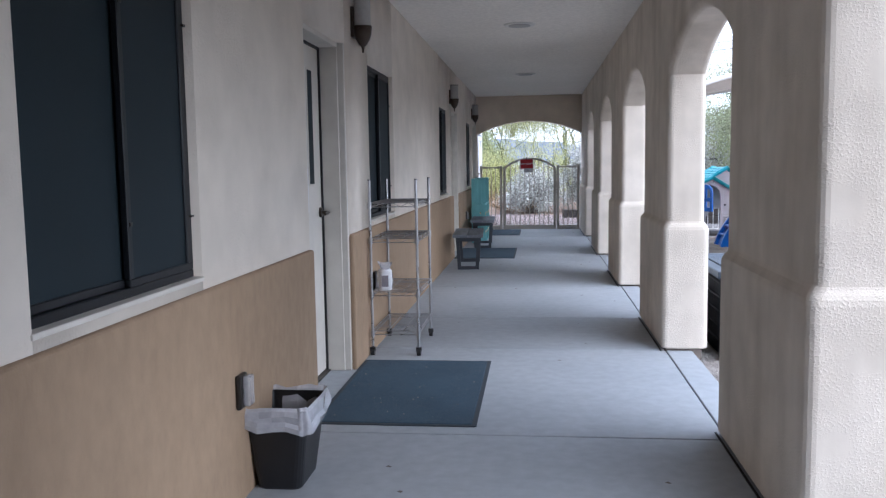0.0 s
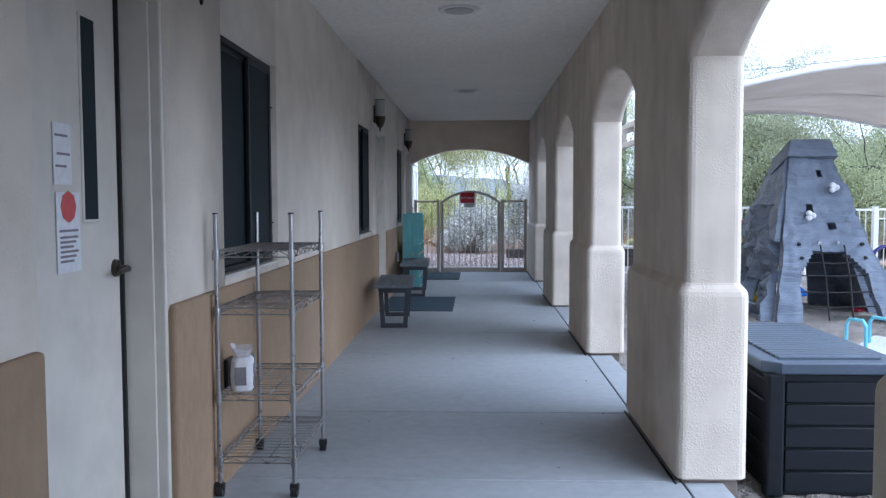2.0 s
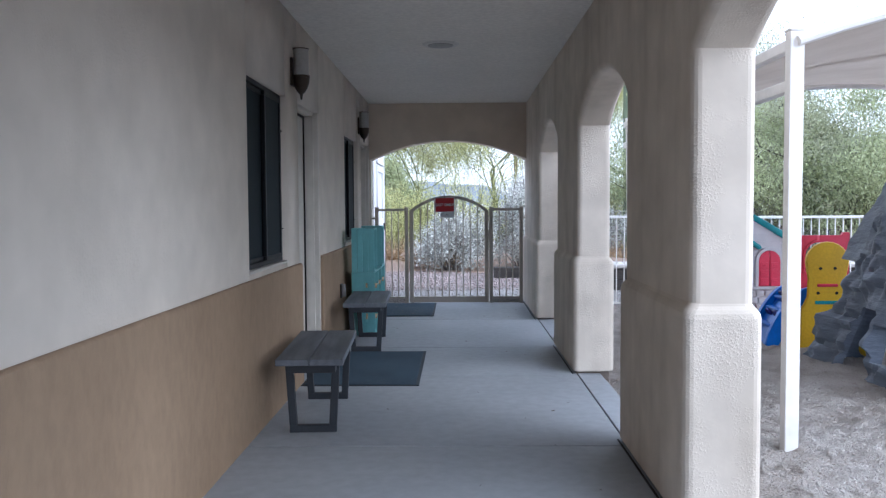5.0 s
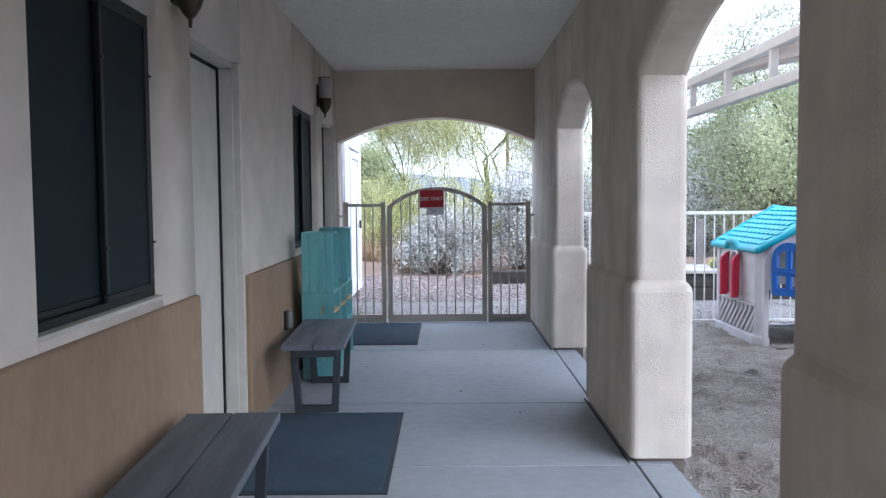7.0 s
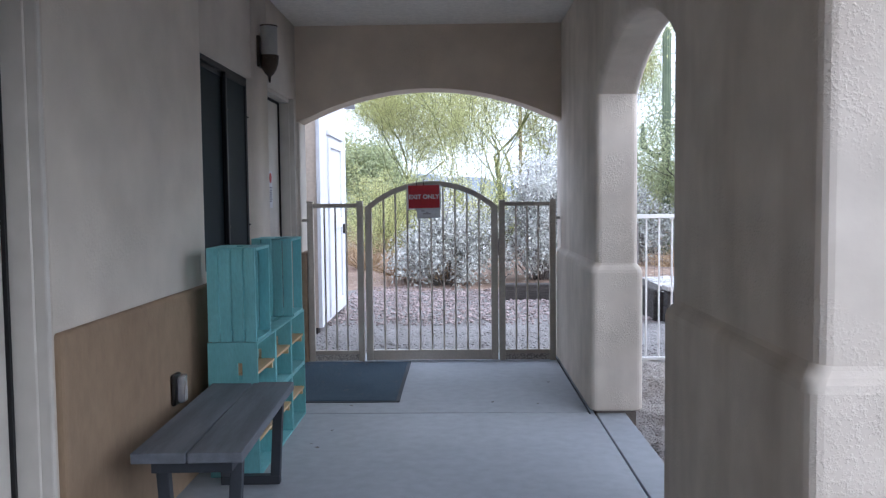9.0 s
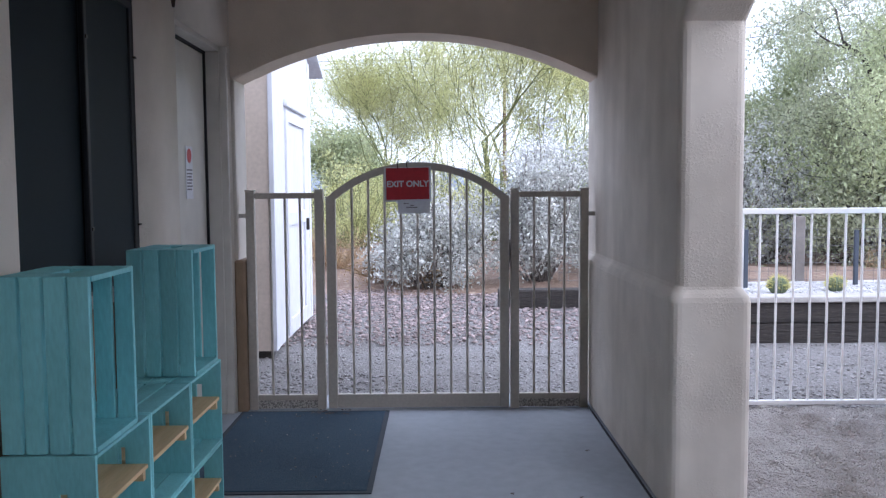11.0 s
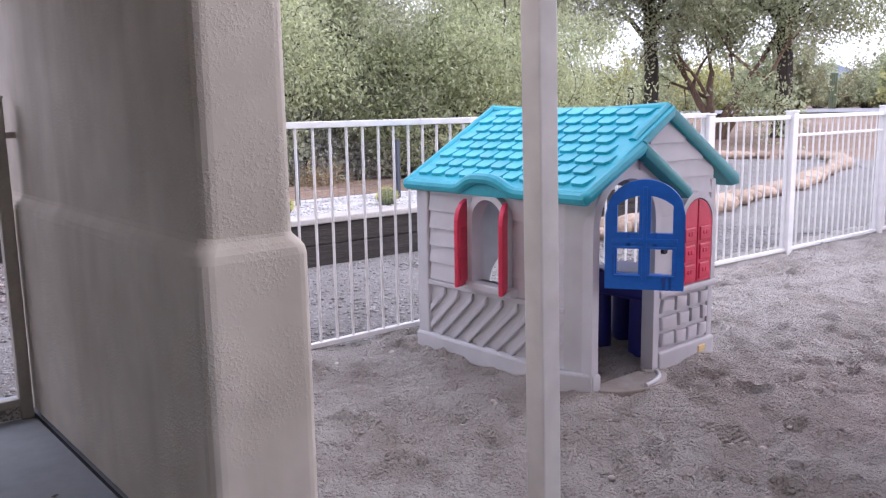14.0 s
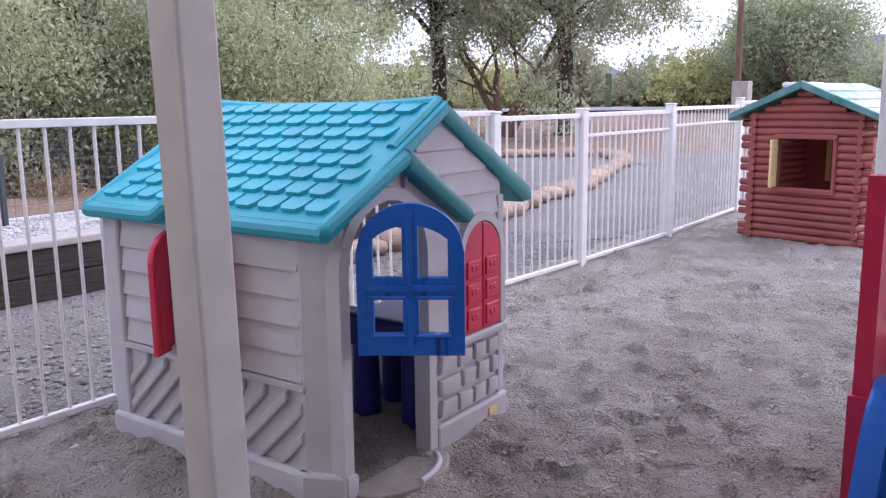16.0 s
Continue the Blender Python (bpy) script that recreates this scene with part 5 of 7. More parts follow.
    tube(bm, [(ridge_x, y, ridge_z - 0.004 - 0.022 * math.sin(math.pi * (y - 0.0) / y1r)) for y in [y1r * k / 12 for k in range(13)]], 0.024, 10)
    part("ridge_cap", bm, T, left)
    # eyebrow over the window at the eave and the rims
    bm = BM()
    pts = []
    for k in range(33):
        y = y0r + (y1r - y0r) * k / 32
        g = math.exp(-((y - win[0]) / 0.15) ** 4)
        pts.append((ex0 - 0.004 - 0.012 * g, y, eave_z - 0.03 + 0.058 * g))
    tube(bm, pts, 0.030, 10)
    tube(bm, [(ex0, y0r + 0.008, eave_z - 0.02), (porch_x, y0r + 0.008, porch_z - 0.004)], 0.030, 10)
    tube(bm, [(porch_x - 0.02, 0.0, roof_z(porch_x - 0.02) - 0.012), (ridge_x, 0.0, ridge_z - 0.008)], 0.026, 10)
    tube(bm, [(ex0, y1r - 0.008, eave_z - 0.02), (ridge_x, y1r - 0.008, ridge_z - 0.008)], 0.026, 10)
    for cx, cy in ((ex0, y0r + 0.008), (ex0, y1r - 0.008)):
        bmesh.ops.create_icosphere(bm, subdivisions=3, radius=0.031, matrix=Matrix.Translation((cx, cy, eave_z - 0.023)))
    part("roof_rim", bm, T, left)
    bm = BM()
    prism(bm, [(porch_x - 0.01, porch_z + 0.026), (0.735, 0.905), (0.755, 0.87), (0.72, 0.848), (porch_x - 0.01, porch_z - 0.045)], "y", y0r - 0.022, 0.05, 0.012, 2)
    part("porch_rim", bm, S, h, "teal porch gable with shade put into its colour")
    bm = BM()
    prism(bm, [(ridge_x, ridge_z + 0.01), (ex1 + 0.02, eave_z + 0.0), (ex1 + 0.03, eave_z - 0.055), (ex1 - 0.04, eave_z - 0.06), (ridge_x, ridge_z - 0.07)], "y", y0r + 0.02, 0.10, 0.014, 2)
    part("gable_rim", bm, S, h, "teal gable rim with shade put into its colour")
    rows, cols = 8, 11
    run = math.hypot(ridge_x - ex0, ridge_z - eave_z)
    rl, cw = (run - 0.05) / rows, (y1r - y0r - 0.07) / cols
    bm = BM()
    out = [(-cw / 2 + 0.004, rl), (-cw / 2 + 0.004, 0.022), (-cw / 2 + 0.022, 0.004), (cw / 2 - 0.022, 0.004), (cw / 2 - 0.004, 0.022), (cw / 2 - 0.004, rl)]
    lo = [bm.verts.new((u, v, -0.004)) for u, v in out]
    hi = [bm.verts.new((u * 0.93, v + (0.004 if v < rl * 0.5 else 0.0), 0.013 if v < rl * 0.5 else 0.003)) for u, v in out]
    bm.faces.new(hi)
    for k in range(6):
        bm.faces.new((lo[k], lo[(k + 1) % 6], hi[(k + 1) % 6], hi[k]))
    me = finish(bm, "shingle", T, 25)
    for r_i in range(rows):
        for c_i in range(cols + 1):
            yy = y0r + 0.035 + (c_i + (0.0 if r_i % 2 else 0.5)) * cw
            if yy - cw / 2 < y0r + 0.02 or yy + cw / 2 > y1r - 0.01:
                continue
            s = 0.035 + r_i * rl
            px, pz = ex0 + s * math.cos(sl), eave_z + s * math.sin(sl)
            if px > porch_x - 0.08 and yy < 0.06:
                continue
            share("shingle", me, left, Matrix.Translation((px, yy, pz + 0.001)) @ Matrix(((0, math.cos(sl), -math.sin(sl), 0), (-1, 0, 0, 0), (0, math.sin(sl), math.cos(sl), 0), (0, 0, 0, 1))))
    # navy table inside
    t = thing("toy_table", "navy plastic toy table inside the playhouse", "table", pose(3.22 + 0.80, 16.96 + 0.34, SANDZ))
    bm = BM()
    box(bm, -0.17, 0.16, -0.20, 0.20, 0.30, 0.44, 0.03, 3)
    part("tabletop", bm, M["plast_navy"], t)
    for sx in (-0.10, 0.09):
        for sy in (-0.13, 0.13):
            bm = BM()
            rod(bm, (sx, sy, 0.0), (sx, sy, 0.32), 0.06, 0.055, 14)
            part("leg", bm, M["plast_navy"], t)


playhouse()


# ---- red log cabin playhouse ----
def log_cabin():
    c = thing("log_cabin_playhouse", "brick-red plastic log cabin playhouse, green roof slope painted as lit", "playhouse", pose(9.22, 16.52, SANDZ, 0, 0, -13.1))
    W, D, H, RZ = 0.98, 1.10, 1.165, 1.395
    n = 17
    lh = H / n
    wy0, wy1, wz0, wz1 = 0.205, 0.718, 0.49, 0.93
    def log(x, y0, y1, z, along="y"):
        bm = BM()
        if along == "y":
            rod(bm, (x, y0, z), (x, y1, z), lh * 0.52, None, 10)
        else:
            rod(bm, (y0, x, z), (y1, x, z), lh * 0.52, None, 10)
        return bm
    for i in range(n + 3):
        z = lh * (i + 0.5)
        y0, y1 = 0.0, W
        if z > H:
            cut = (z - H) / (RZ - H) * W / 2 + 0.05
            y0, y1 = cut, W - cut
        spans = [(y0, y1)]
        if wz0 < z < wz1:
            spans = [(y0, wy0), (wy1, y1)]
        for a, b in spans:
            if b - a > 0.05:
                part("log", log(0.03, a, b, z), M["plast_log"], c)
        if z < H:
            part("log", log(W, 0.0, D, z, "x"), M["plast_log"], c)
            if not (0.10 < z < 0.98):
                part("log", log(0.0, 0.0, D, z, "x"), M["plast_log"], c)
            else:
                part("log", log(0.0, 0.0, 0.28, z, "x"), M["plast_log"], c)
                part("log", log(0.0, 0.78, D, z, "x"), M["plast_log"], c)
            for yy in (W + 0.075, -0.06):
                bm = BM()
                rod(bm, (0.06, yy - 0.045, z), (0.06, yy + 0.045, z), lh * 0.46, None, 10)
                if i % 3 != 2:
                    part("log_end", bm, M["plast_log"], c)
                else:
                    bm.free()
            bm = BM()
            rod(bm, (-0.015, W - 0.02, z), (0.05, W - 0.02, z), lh * 0.5, lh * 0.5, 10)
            part("log_end", bm, M["plast_log"], c)
    bm = BM()
    for a, b, p, q in ((wy0 - 0.03, wy1 + 0.03, wz0 - 0.045, wz0), (wy0 - 0.03, wy1 + 0.03, wz1, wz1 + 0.045), (wy0 - 0.03, wy0, wz0, wz1), (wy1, wy1 + 0.03, wz0, wz1)):
        box(bm, -0.03, 0.06, a, b, p, q, 0.008, 2)
    part("window_frame", bm, M["plast_log"], c)
    for yy, ang in ((wy1, 100), (wy0 + 0.005, -104)):
        bm = BM()
        box(bm, -0.012, 0.012, 0.0, 0.16, wz0 + 0.005, wz1 - 0.005, 0.006, 2)
        bmesh.ops.transform(bm, matrix=pose(-0.02 if ang > 0 else 0.10, yy, 0, 0, 0, ang if ang > 0 else ang), verts=bm.verts[:])
        part("shutter", bm, M["plast_cream"], c, "pale yellow shutter, open")
    bm = BM()
    box(bm, 0.40, 0.42, -0.16, 0.0, 0.42, 0.92, 0.006, 2)
    part("door_leaf", bm, M["plast_yellow"], c, "yellow half door, open")
    bm = BM()
    for a, b, p, q in ((0.0, 0.24, 0, H), (0.42, W, 0, H), (0.24, 0.42, 0, 0.48), (0.24, 0.42, 0.90, H)):
        box(bm, D - 0.05, D, a, b, p, q)
    bmesh.ops.remove_doubles(bm, verts=bm.verts[:], dist=0.0003)
    back = part("back_wall", bm, M["plast_log"], c)
    for a in (0.42, 0.70):
        bm = BM()
        box(bm, D - 0.075, D - 0.053, a, a + 0.045, 0.47, 0.92, 0.004, 1)
        part("window_jamb", bm, M["plast_cream"], back, "pale yellow jamb")
    bm = BM()
    box(bm, 0.05, D - 0.05, 0.05, W - 0.05, 0.0, 0.03)
    part("floor_board", bm, M["plast_log"], c)
    # roof in four stepped bands a side; the s < 0 slope is painted as lit
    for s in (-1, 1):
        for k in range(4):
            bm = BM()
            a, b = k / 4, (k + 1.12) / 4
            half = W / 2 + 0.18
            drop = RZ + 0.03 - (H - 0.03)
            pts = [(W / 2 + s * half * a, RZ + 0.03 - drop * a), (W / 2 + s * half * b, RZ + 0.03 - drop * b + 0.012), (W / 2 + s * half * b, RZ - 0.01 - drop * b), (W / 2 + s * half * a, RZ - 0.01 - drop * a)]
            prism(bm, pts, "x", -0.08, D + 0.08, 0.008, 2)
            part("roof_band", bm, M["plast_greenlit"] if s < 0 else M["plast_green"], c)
    bm = BM()
    for s in (-1, 1):
        half, drop = W / 2 + 0.195, RZ + 0.03 - (H - 0.03)
        prism(bm, [(W / 2, RZ + 0.05), (W / 2 + s * half, RZ + 0.05 - drop), (W / 2 + s * half, RZ - 0.01 - drop), (W / 2, RZ - 0.02)], "x", -0.10, -0.06, 0.008, 2)
    part("gable_rim", bm, M["plast_green"], c, "green gable rim")
    bm = BM()
    box(bm, 0.5, 0.75, W * 0.72, W * 0.72 + 0.24, RZ - 0.15, RZ + 0.03, 0.02, 2)
    box(bm, 0.48, 0.77, W * 0.72 - 0.02, W * 0.72 + 0.26, RZ + 0.0, RZ + 0.045, 0.015, 2)
    part("chimney", bm, M["sign_white"], c, "white plastic chimney")


log_cabin()


# ---- rock climbing frame ----
def rock_sheet(bm, corners, nu, nv, hole, amp, seed, thick):
    """A rocky moulded sheet between four corners (lower left, lower right, upper right, upper left); hole(u, v) leaves a gap."""
    a, b, c, d = [Vector(p) for p in corners]
    nrm = (b - a).cross(d - a).normalized()
    grid = {}
    for side in (0, 1):
        for j in range(nv + 1):
            for i in range(nu + 1):
                u, v = i / nu, j / nv
                p = (a * (1 - u) + b * u) * (1 - v) + (d * (1 - u) + c * u) * v
                h = noise.noise((p.x * 3.2 + seed, p.y * 3.2, p.z * 3.2)) * amp + abs(noise.noise((p.x * 7 + seed, p.y * 7, p.z * 9))) * amp * 0.9
                step = math.floor((v * 5 + noise.noise((p.x * 2, p.y * 2, seed)) * 0.8)) % 2 * amp * 0.35
                grid[side, i, j] = bm.verts.new(p + nrm * ((h + step) if side == 0 else -thick))
    for j in range(nv):
        for i in range(nu):
            if hole((i + 0.5) / nu, (j + 0.5) / nv):
                continue
            q = [grid[0, i, j], grid[0, i + 1, j], grid[0, i + 1, j + 1], grid[0, i, j + 1]]
            r = [grid[1, i, j], grid[1, i, j + 1], grid[1, i + 1, j + 1], grid[1, i + 1, j]]
            bm.faces.new(q)
            bm.faces.new(r)
            for (di, dj, k) in ((0, -1, (0, 1)), (1, 0, (1, 2)), (0, 1, (2, 3)), (-1, 0, (3, 0))):
                ni, nj = i + di, j + dj
                if ni < 0 or nj < 0 or ni >= nu or nj >= nv or hole((ni + 0.5) / nu, (nj + 0.5) / nv):
                    idx = ((i, j), (i + 1, j), (i + 1, j + 1), (i, j + 1))
                    p0, p1 = idx[k[0]], idx[k[1]]
                    bm.faces.new((grid[0, *p0], grid[1, *p0], grid[1, *p1], grid[0, *p1]))
    bmesh.ops.delete(bm, geom=[v for v in bm.verts if not v.link_faces], context="VERTS")


def climber():
    c = thing("climbing_frame", "slate-grey moulded rock climbing frame with a rope net", "climbing frame", pose(3.48, 12.42, SANDZ))
    foot = [(0.12, 0.0), (1.50, 0.05), (1.58, 1.75), (0.18, 2.1)]
    top = [(0.44, 0.66, 1.88), (0.93, 0.68, 1.88), (0.95, 1.2, 1.88), (0.46, 1.2, 1.88)]
    def front_hole(u, v):
        return v < 0.42 and abs(u - 0.52) < 0.33 - max(0, v - 0.28) * 1.2 or (abs(u - 0.35) < 0.05 and abs(v - 0.66) < 0.03) or (abs(u - 0.62) < 0.05 and abs(v - 0.57) < 0.022) or (abs(u - 0.66) < 0.05 and abs(v - 0.9) < 0.02)
    def side_hole(u, v):
        return v < 0.42 and abs(u - 0.42) < 0.14 or (abs(u - 0.7) < 0.1 and abs(v - 0.22) < 0.12)
    bm = BM()
    rock_sheet(bm, [(foot[0][0], foot[0][1], 0), (foot[1][0], foot[1][1], 0), top[1], top[0]], 40, 46, front_hole, 0.05, 1.0, 0.07)
    front = part("front_panel", bm, M["plast_rock"], c)
    bm = BM()
    rock_sheet(bm, [(foot[3][0] - 0.12, foot[3][1], 0), (foot[0][0] - 0.08, foot[0][1] + 0.12, 0), (0.34, 0.66, 1.3), (0.3, 1.2, 1.3)], 44, 36, side_hole, 0.10, 5.0, 0.07)
    part("side_panel", bm, M["plast_rock"], c)
    bm = BM()
    rock_sheet(bm, [(0.28, 1.9, 0.9), (0.2, 0.35, 0.9), top[0], top[3]], 20, 20, lambda u, v: False, 0.03, 15.0, 0.05)
    part("side_panel", bm, M["plast_rock"], c)
    bm = BM()
    rock_sheet(bm, [(foot[1][0] + 0.05, foot[1][1] + 0.1, 0), (foot[2][0], foot[2][1], 0), top[2], top[1]], 34, 36, lambda u, v: v < 0.4 and abs(u - 0.3) < 0.12, 0.06, 9.0, 0.07)
    part("side_panel", bm, M["plast_rock"], c)
    bm = BM()
    rock_sheet(bm, [(foot[2][0], foot[2][1], 0), (foot[3][0], foot[3][1], 0), top[3], top[2]], 34, 36, lambda u, v: v < 0.3 and abs(u - 0.5) < 0.2, 0.06, 12.0, 0.07)
    part("back_panel", bm, M["plast_rock"], c)
    bm = BM()
    rock_sheet(bm, [(0.40, 0.58, 1.86), (0.99, 0.60, 1.86), (0.92, 0.68, 2.06), (0.46, 0.66, 2.06)], 22, 10, lambda u, v: False, 0.04, 3.0, 0.55)
    part("top_cap", bm, M["plast_rock"], c)
    # rope net in the front opening
    bm = BM()
    for u in (0.41, 0.60):
        x = 0.12 + 1.38 * u
        tube(bm, [(x - 0.03, 0.22, 0.86), (x, 0.12, 0.5), (x + 0.02, 0.05, 0.03)], 0.009, 6)
    for z in (0.18, 0.34, 0.52, 0.66):
        tube(bm, [(0.36, 0.06 + z * 0.28, z), (0.8, 0.05 + z * 0.28, z - 0.01), (1.24, 0.08 + z * 0.28, z)], 0.009, 6)
    part("rope_net", bm, M["rope"], front, "black rope net")
    for u, v in ((0.4, 0.47), (0.62, 0.47), (0.78, 0.80), (0.33, 0.63), (0.2, 0.38), (0.88, 0.38), (0.17, 0.46), (0.9, 0.46)):
        a, b, cc, d = Vector((0.12, 0, 0)), Vector((1.50, 0.05, 0)), Vector(top[1]), Vector(top[0])
        p = (a * (1 - u) + b * u) * (1 - v) + (d * (1 - u) + cc * u) * v
        big = (u, v) in ((0.78, 0.80), (0.33, 0.63))
        bm = BM()
        if big:
            for k in range(3):
                bmesh.ops.create_icosphere(bm, subdivisions=2, radius=0.036, matrix=Matrix.Translation(p + Vector((0.03 * math.cos(k * 2.1), -0.07, 0.03 * math.sin(k * 2.1)))))
            part("hand_hold", bm, M["sign_white"], front, "white climbing hold")
        else:
            rod(bm, p + Vector((0, -0.055, 0)), p + Vector((0, -0.085, 0)), 0.022, 0.016, 12)
            part("bolt", bm, M["chrome"] if v > 0.4 and 0.3 < u < 0.7 else M["rope"], front)


climber()


# ---- red, yellow and blue toy slide ----
def toy_slide():
    t = thing("toy_slide", "red, yellow and blue plastic toddler climber and slide", "toy slide", pose(3.29, 14.92, SANDZ - 0.03))
    # red side panel with a round hole, top rounded horns
    bm = BM()
    panel_with_arch(bm, "y", 0.43, 1.07, 0.0, 0, [(0.75, 0.27, 0.72, 1.03)], 0.57, 0.615, lambda u: 1.10 + (0.03 if u < 0.5 or u > 1.0 else 0.0))
    panel_with_arch(bm, "y", 0.415, 1.085, 0.0, 0.55, [(0.62, 0.14, 0.10, 0.42)], 0.562, 0.623)
    bmesh.ops.remove_doubles(bm, verts=bm.verts[:], dist=0.0003)
    part("red_panel", bm, M["plast_red"], t, "red plastic side panel")
    bm = BM()
    arch_ring(bm, "y", 0.75, 0.27, 0.72, 1.03, 0.018, 0.555, 0.63)
    part("hole_rim", bm, M["plast_red"], t)
    bm = BM()
    outline = [(0.52, 0.0), (0.56, 0.42), (0.66, 0.52), (0.67, 0.70)] + [(0.89 - 0.29 * math.cos(math.pi * k / 12), 0.86 + 0.20 * math.sin(math.pi * k / 12)) for k in range(13)] + [(1.11, 0.70), (1.12, 0.52), (1.22, 0.42), (1.26, 0.0)]
    outline = [(0.33 + (u - 0.52) * 0.73, z) for u, z in outline]
    prism(bm, outline, "y", 0.0, 0.045, 0.014, 2)
    yel = part("yellow_panel", bm, M["plast_yellow"], t, "yellow plastic side panel shaped like a shield")
    bm = BM()
    box(bm, 0.50, 0.70, -0.012, 0.002, 0.62, 0.65, 0.008, 2)
    part("red_bar", bm, M["plast_red"], yel)
    bm = BM()
    box(bm, 0.48, 0.72, -0.01, 0.002, 0.45, 0.485, 0.006, 2)
    part("green_bar", bm, M["plast_shadeteal_green"], yel)
    for xx, zz in ((0.53, 0.80), (0.67, 0.80), (0.51, 0.56), (0.69, 0.56)):
        bm = BM()
        rod(bm, (xx, 0.001, zz), (xx, -0.01, zz), 0.016, 0.013, 12)
        part("bolt", bm, M["rope"], yel)
    # platform and step side
    bm = BM()
    box(bm, 0.45, 1.06, 0.045, 0.57, 0.50, 0.55, 0.012, 2)
    part("platform", bm, M["plast_shadeteal_green"], t, "green platform")
    bm = BM()
    box(bm, 0.80, 1.05, 0.05, 0.55, 0.55, 0.63, 0.03, 2)
    part("yellow_seat", bm, M["plast_yellow"], t)
    prof = [(0.02 + 0.44 * k / 10, 0.56 * math.sin(k / 10 * math.pi / 2) ** 0.8) for k in range(11)]
    for y0, y1 in ((0.05, 0.11), (0.505, 0.565)):
        bm = BM()
        prism(bm, [(p, z + 0.05) for p, z in prof] + [(p + 0.09, max(z - 0.10, 0.0)) for p, z in reversed(prof)], "y", y0, y1, 0.012, 2)
        part("step_rail", bm, M["plast_blue"], t)
    bm = BM()
    prism(bm, [(p + 0.04, z) for p, z in prof] + [(p + 0.10, max(z - 0.09, 0.0)) for p, z in reversed(prof)], "y", 0.11, 0.505, 0.004, 1)
    ramp = part("step_ramp", bm, M["plast_blue"], t, "blue moulded climbing ramp with toe holes")
    for k in (2, 4, 6, 8):
        p, z = prof[k]
        bm = BM()
        box(bm, p - 0.015, p + 0.05, 0.13, 0.485, z - 0.01, z + 0.022, 0.01, 2)
        part("tread", bm, M["plast_blue"], ramp)
    for k, yy in ((3, 0.22), (3, 0.40), (6, 0.22), (6, 0.40)):
        p, z = prof[k]
        bm = BM()
        rod(bm, (p + 0.03, yy, z + 0.02), (p + 0.05, yy, z + 0.035), 0.055, 0.05, 16)
        part("toe_hole", bm, M["plast_navy"], ramp)
    bm = BM()
    prism(bm, [(1.05, 0.52), (1.3, 0.36), (1.6, 0.12), (1.8, 0.05), (1.8, 0.0), (1.55, 0.05), (1.25, 0.28), (1.05, 0.44)], "y", 0.10, 0.52, 0.01, 2)
    part("chute", bm, M["plast_blue"], t, "blue slide chute")


toy_slide()


# ---- deck box ----
def deck_box():
    b = thing("deck_box", "charcoal resin storage box with a slatted lid", "storage box", pose(1.62, 6.98, SANDZ))
    W, D, H = 0.62, 1.25, 0.575
    bm = BM()
    box(bm, 0.03, W - 0.03, 0.03, D - 0.03, 0.0, H, 0.01, 1)
    body = part("body", bm, M["boxblack"], b)
    for i in range(5):
        z0, z1 = 0.02 + i * 0.105, 0.02 + (i + 1) * 0.105 - 0.008
        for a, bb, c, e in ((0.09, W - 0.09, 0.016, 0.034), (0.09, W - 0.09, D - 0.034, D - 0.016)):
            bm = BM()
            box(bm, a, bb, c, e, z0, z1, 0.005, 1)
            part("plank", bm, M["boxblack"], body)
        bm = BM()
        box(bm, 0.016, 0.034, 0.09, D - 0.09, z0, z1, 0.005, 1)
        part("plank", bm, M["boxblack"], body)
    for px in (0.005, W - 0.085):
        for py in (0.005, D - 0.085):
            bm = BM()
            box(bm, px, px + 0.08, py, py + 0.08, 0.0, H + 0.002, 0.012, 2)
            part("corner_post", bm, M["boxblack"], body)
    bm = BM()
    c = 0.06
    out = [(-0.012, c), (c, -0.012), (W - c, -0.012), (W + 0.012, c), (W + 0.012, D - c), (W - c, D + 0.012), (c, D + 0.012), (-0.012, D - c)]
    prism(bm, out, "z", H, H + 0.055, 0.008, 2)
    lid = part("lid", bm, M["boxlid"], b, "grey-blue slatted lid")
    n = 17
    for i in range(n):
        bm = BM()
        y0 = 0.07 + i * (D - 0.14) / n
        box(bm, 0.075, W - 0.075, y0 + 0.007, y0 + (D - 0.14) / n - 0.007, H + 0.05, H + 0.068, 0.004, 1)
        part("slat", bm, M["boxlid"], lid)


deck_box()


# ---- seesaw with pale blue handles, behind the box ----
def rocker():
    r = thing("seesaw", "white and pale blue toddler seesaw on the sand", "seesaw", pose(2.95, 9.55, SANDZ, 0, 0, 25))
    bm = BM()
    pts = [(-0.65 + 1.3 * k / 14, 0.12 + 0.16 * (2 * k / 14 - 1) ** 2) for k in range(15)]
    prism(bm, pts + [(p, z - 0.07) for p, z in reversed(pts)], "y", -0.14, 0.14, 0.02, 2)
    part("seat_beam", bm, M["sign_white"], r)
    bm = BM()
    rod(bm, (0, -0.16, 0.06), (0, 0.16, 0.06), 0.075, None, 20)
    part("pivot", bm, M["plast_blue"], r)
    for s in (-0.38, 0.3, 0.55):
        bm = BM()
        tube(bm, [(s, -0.09, 0.15), (s, -0.09, 0.40), (s, -0.06, 0.44), (s, 0.06, 0.44), (s, 0.09, 0.40), (s, 0.09, 0.15)], 0.014, 10)
        part("handle", bm, M["lblue"], r, "pale blue tube handle")


rocker()


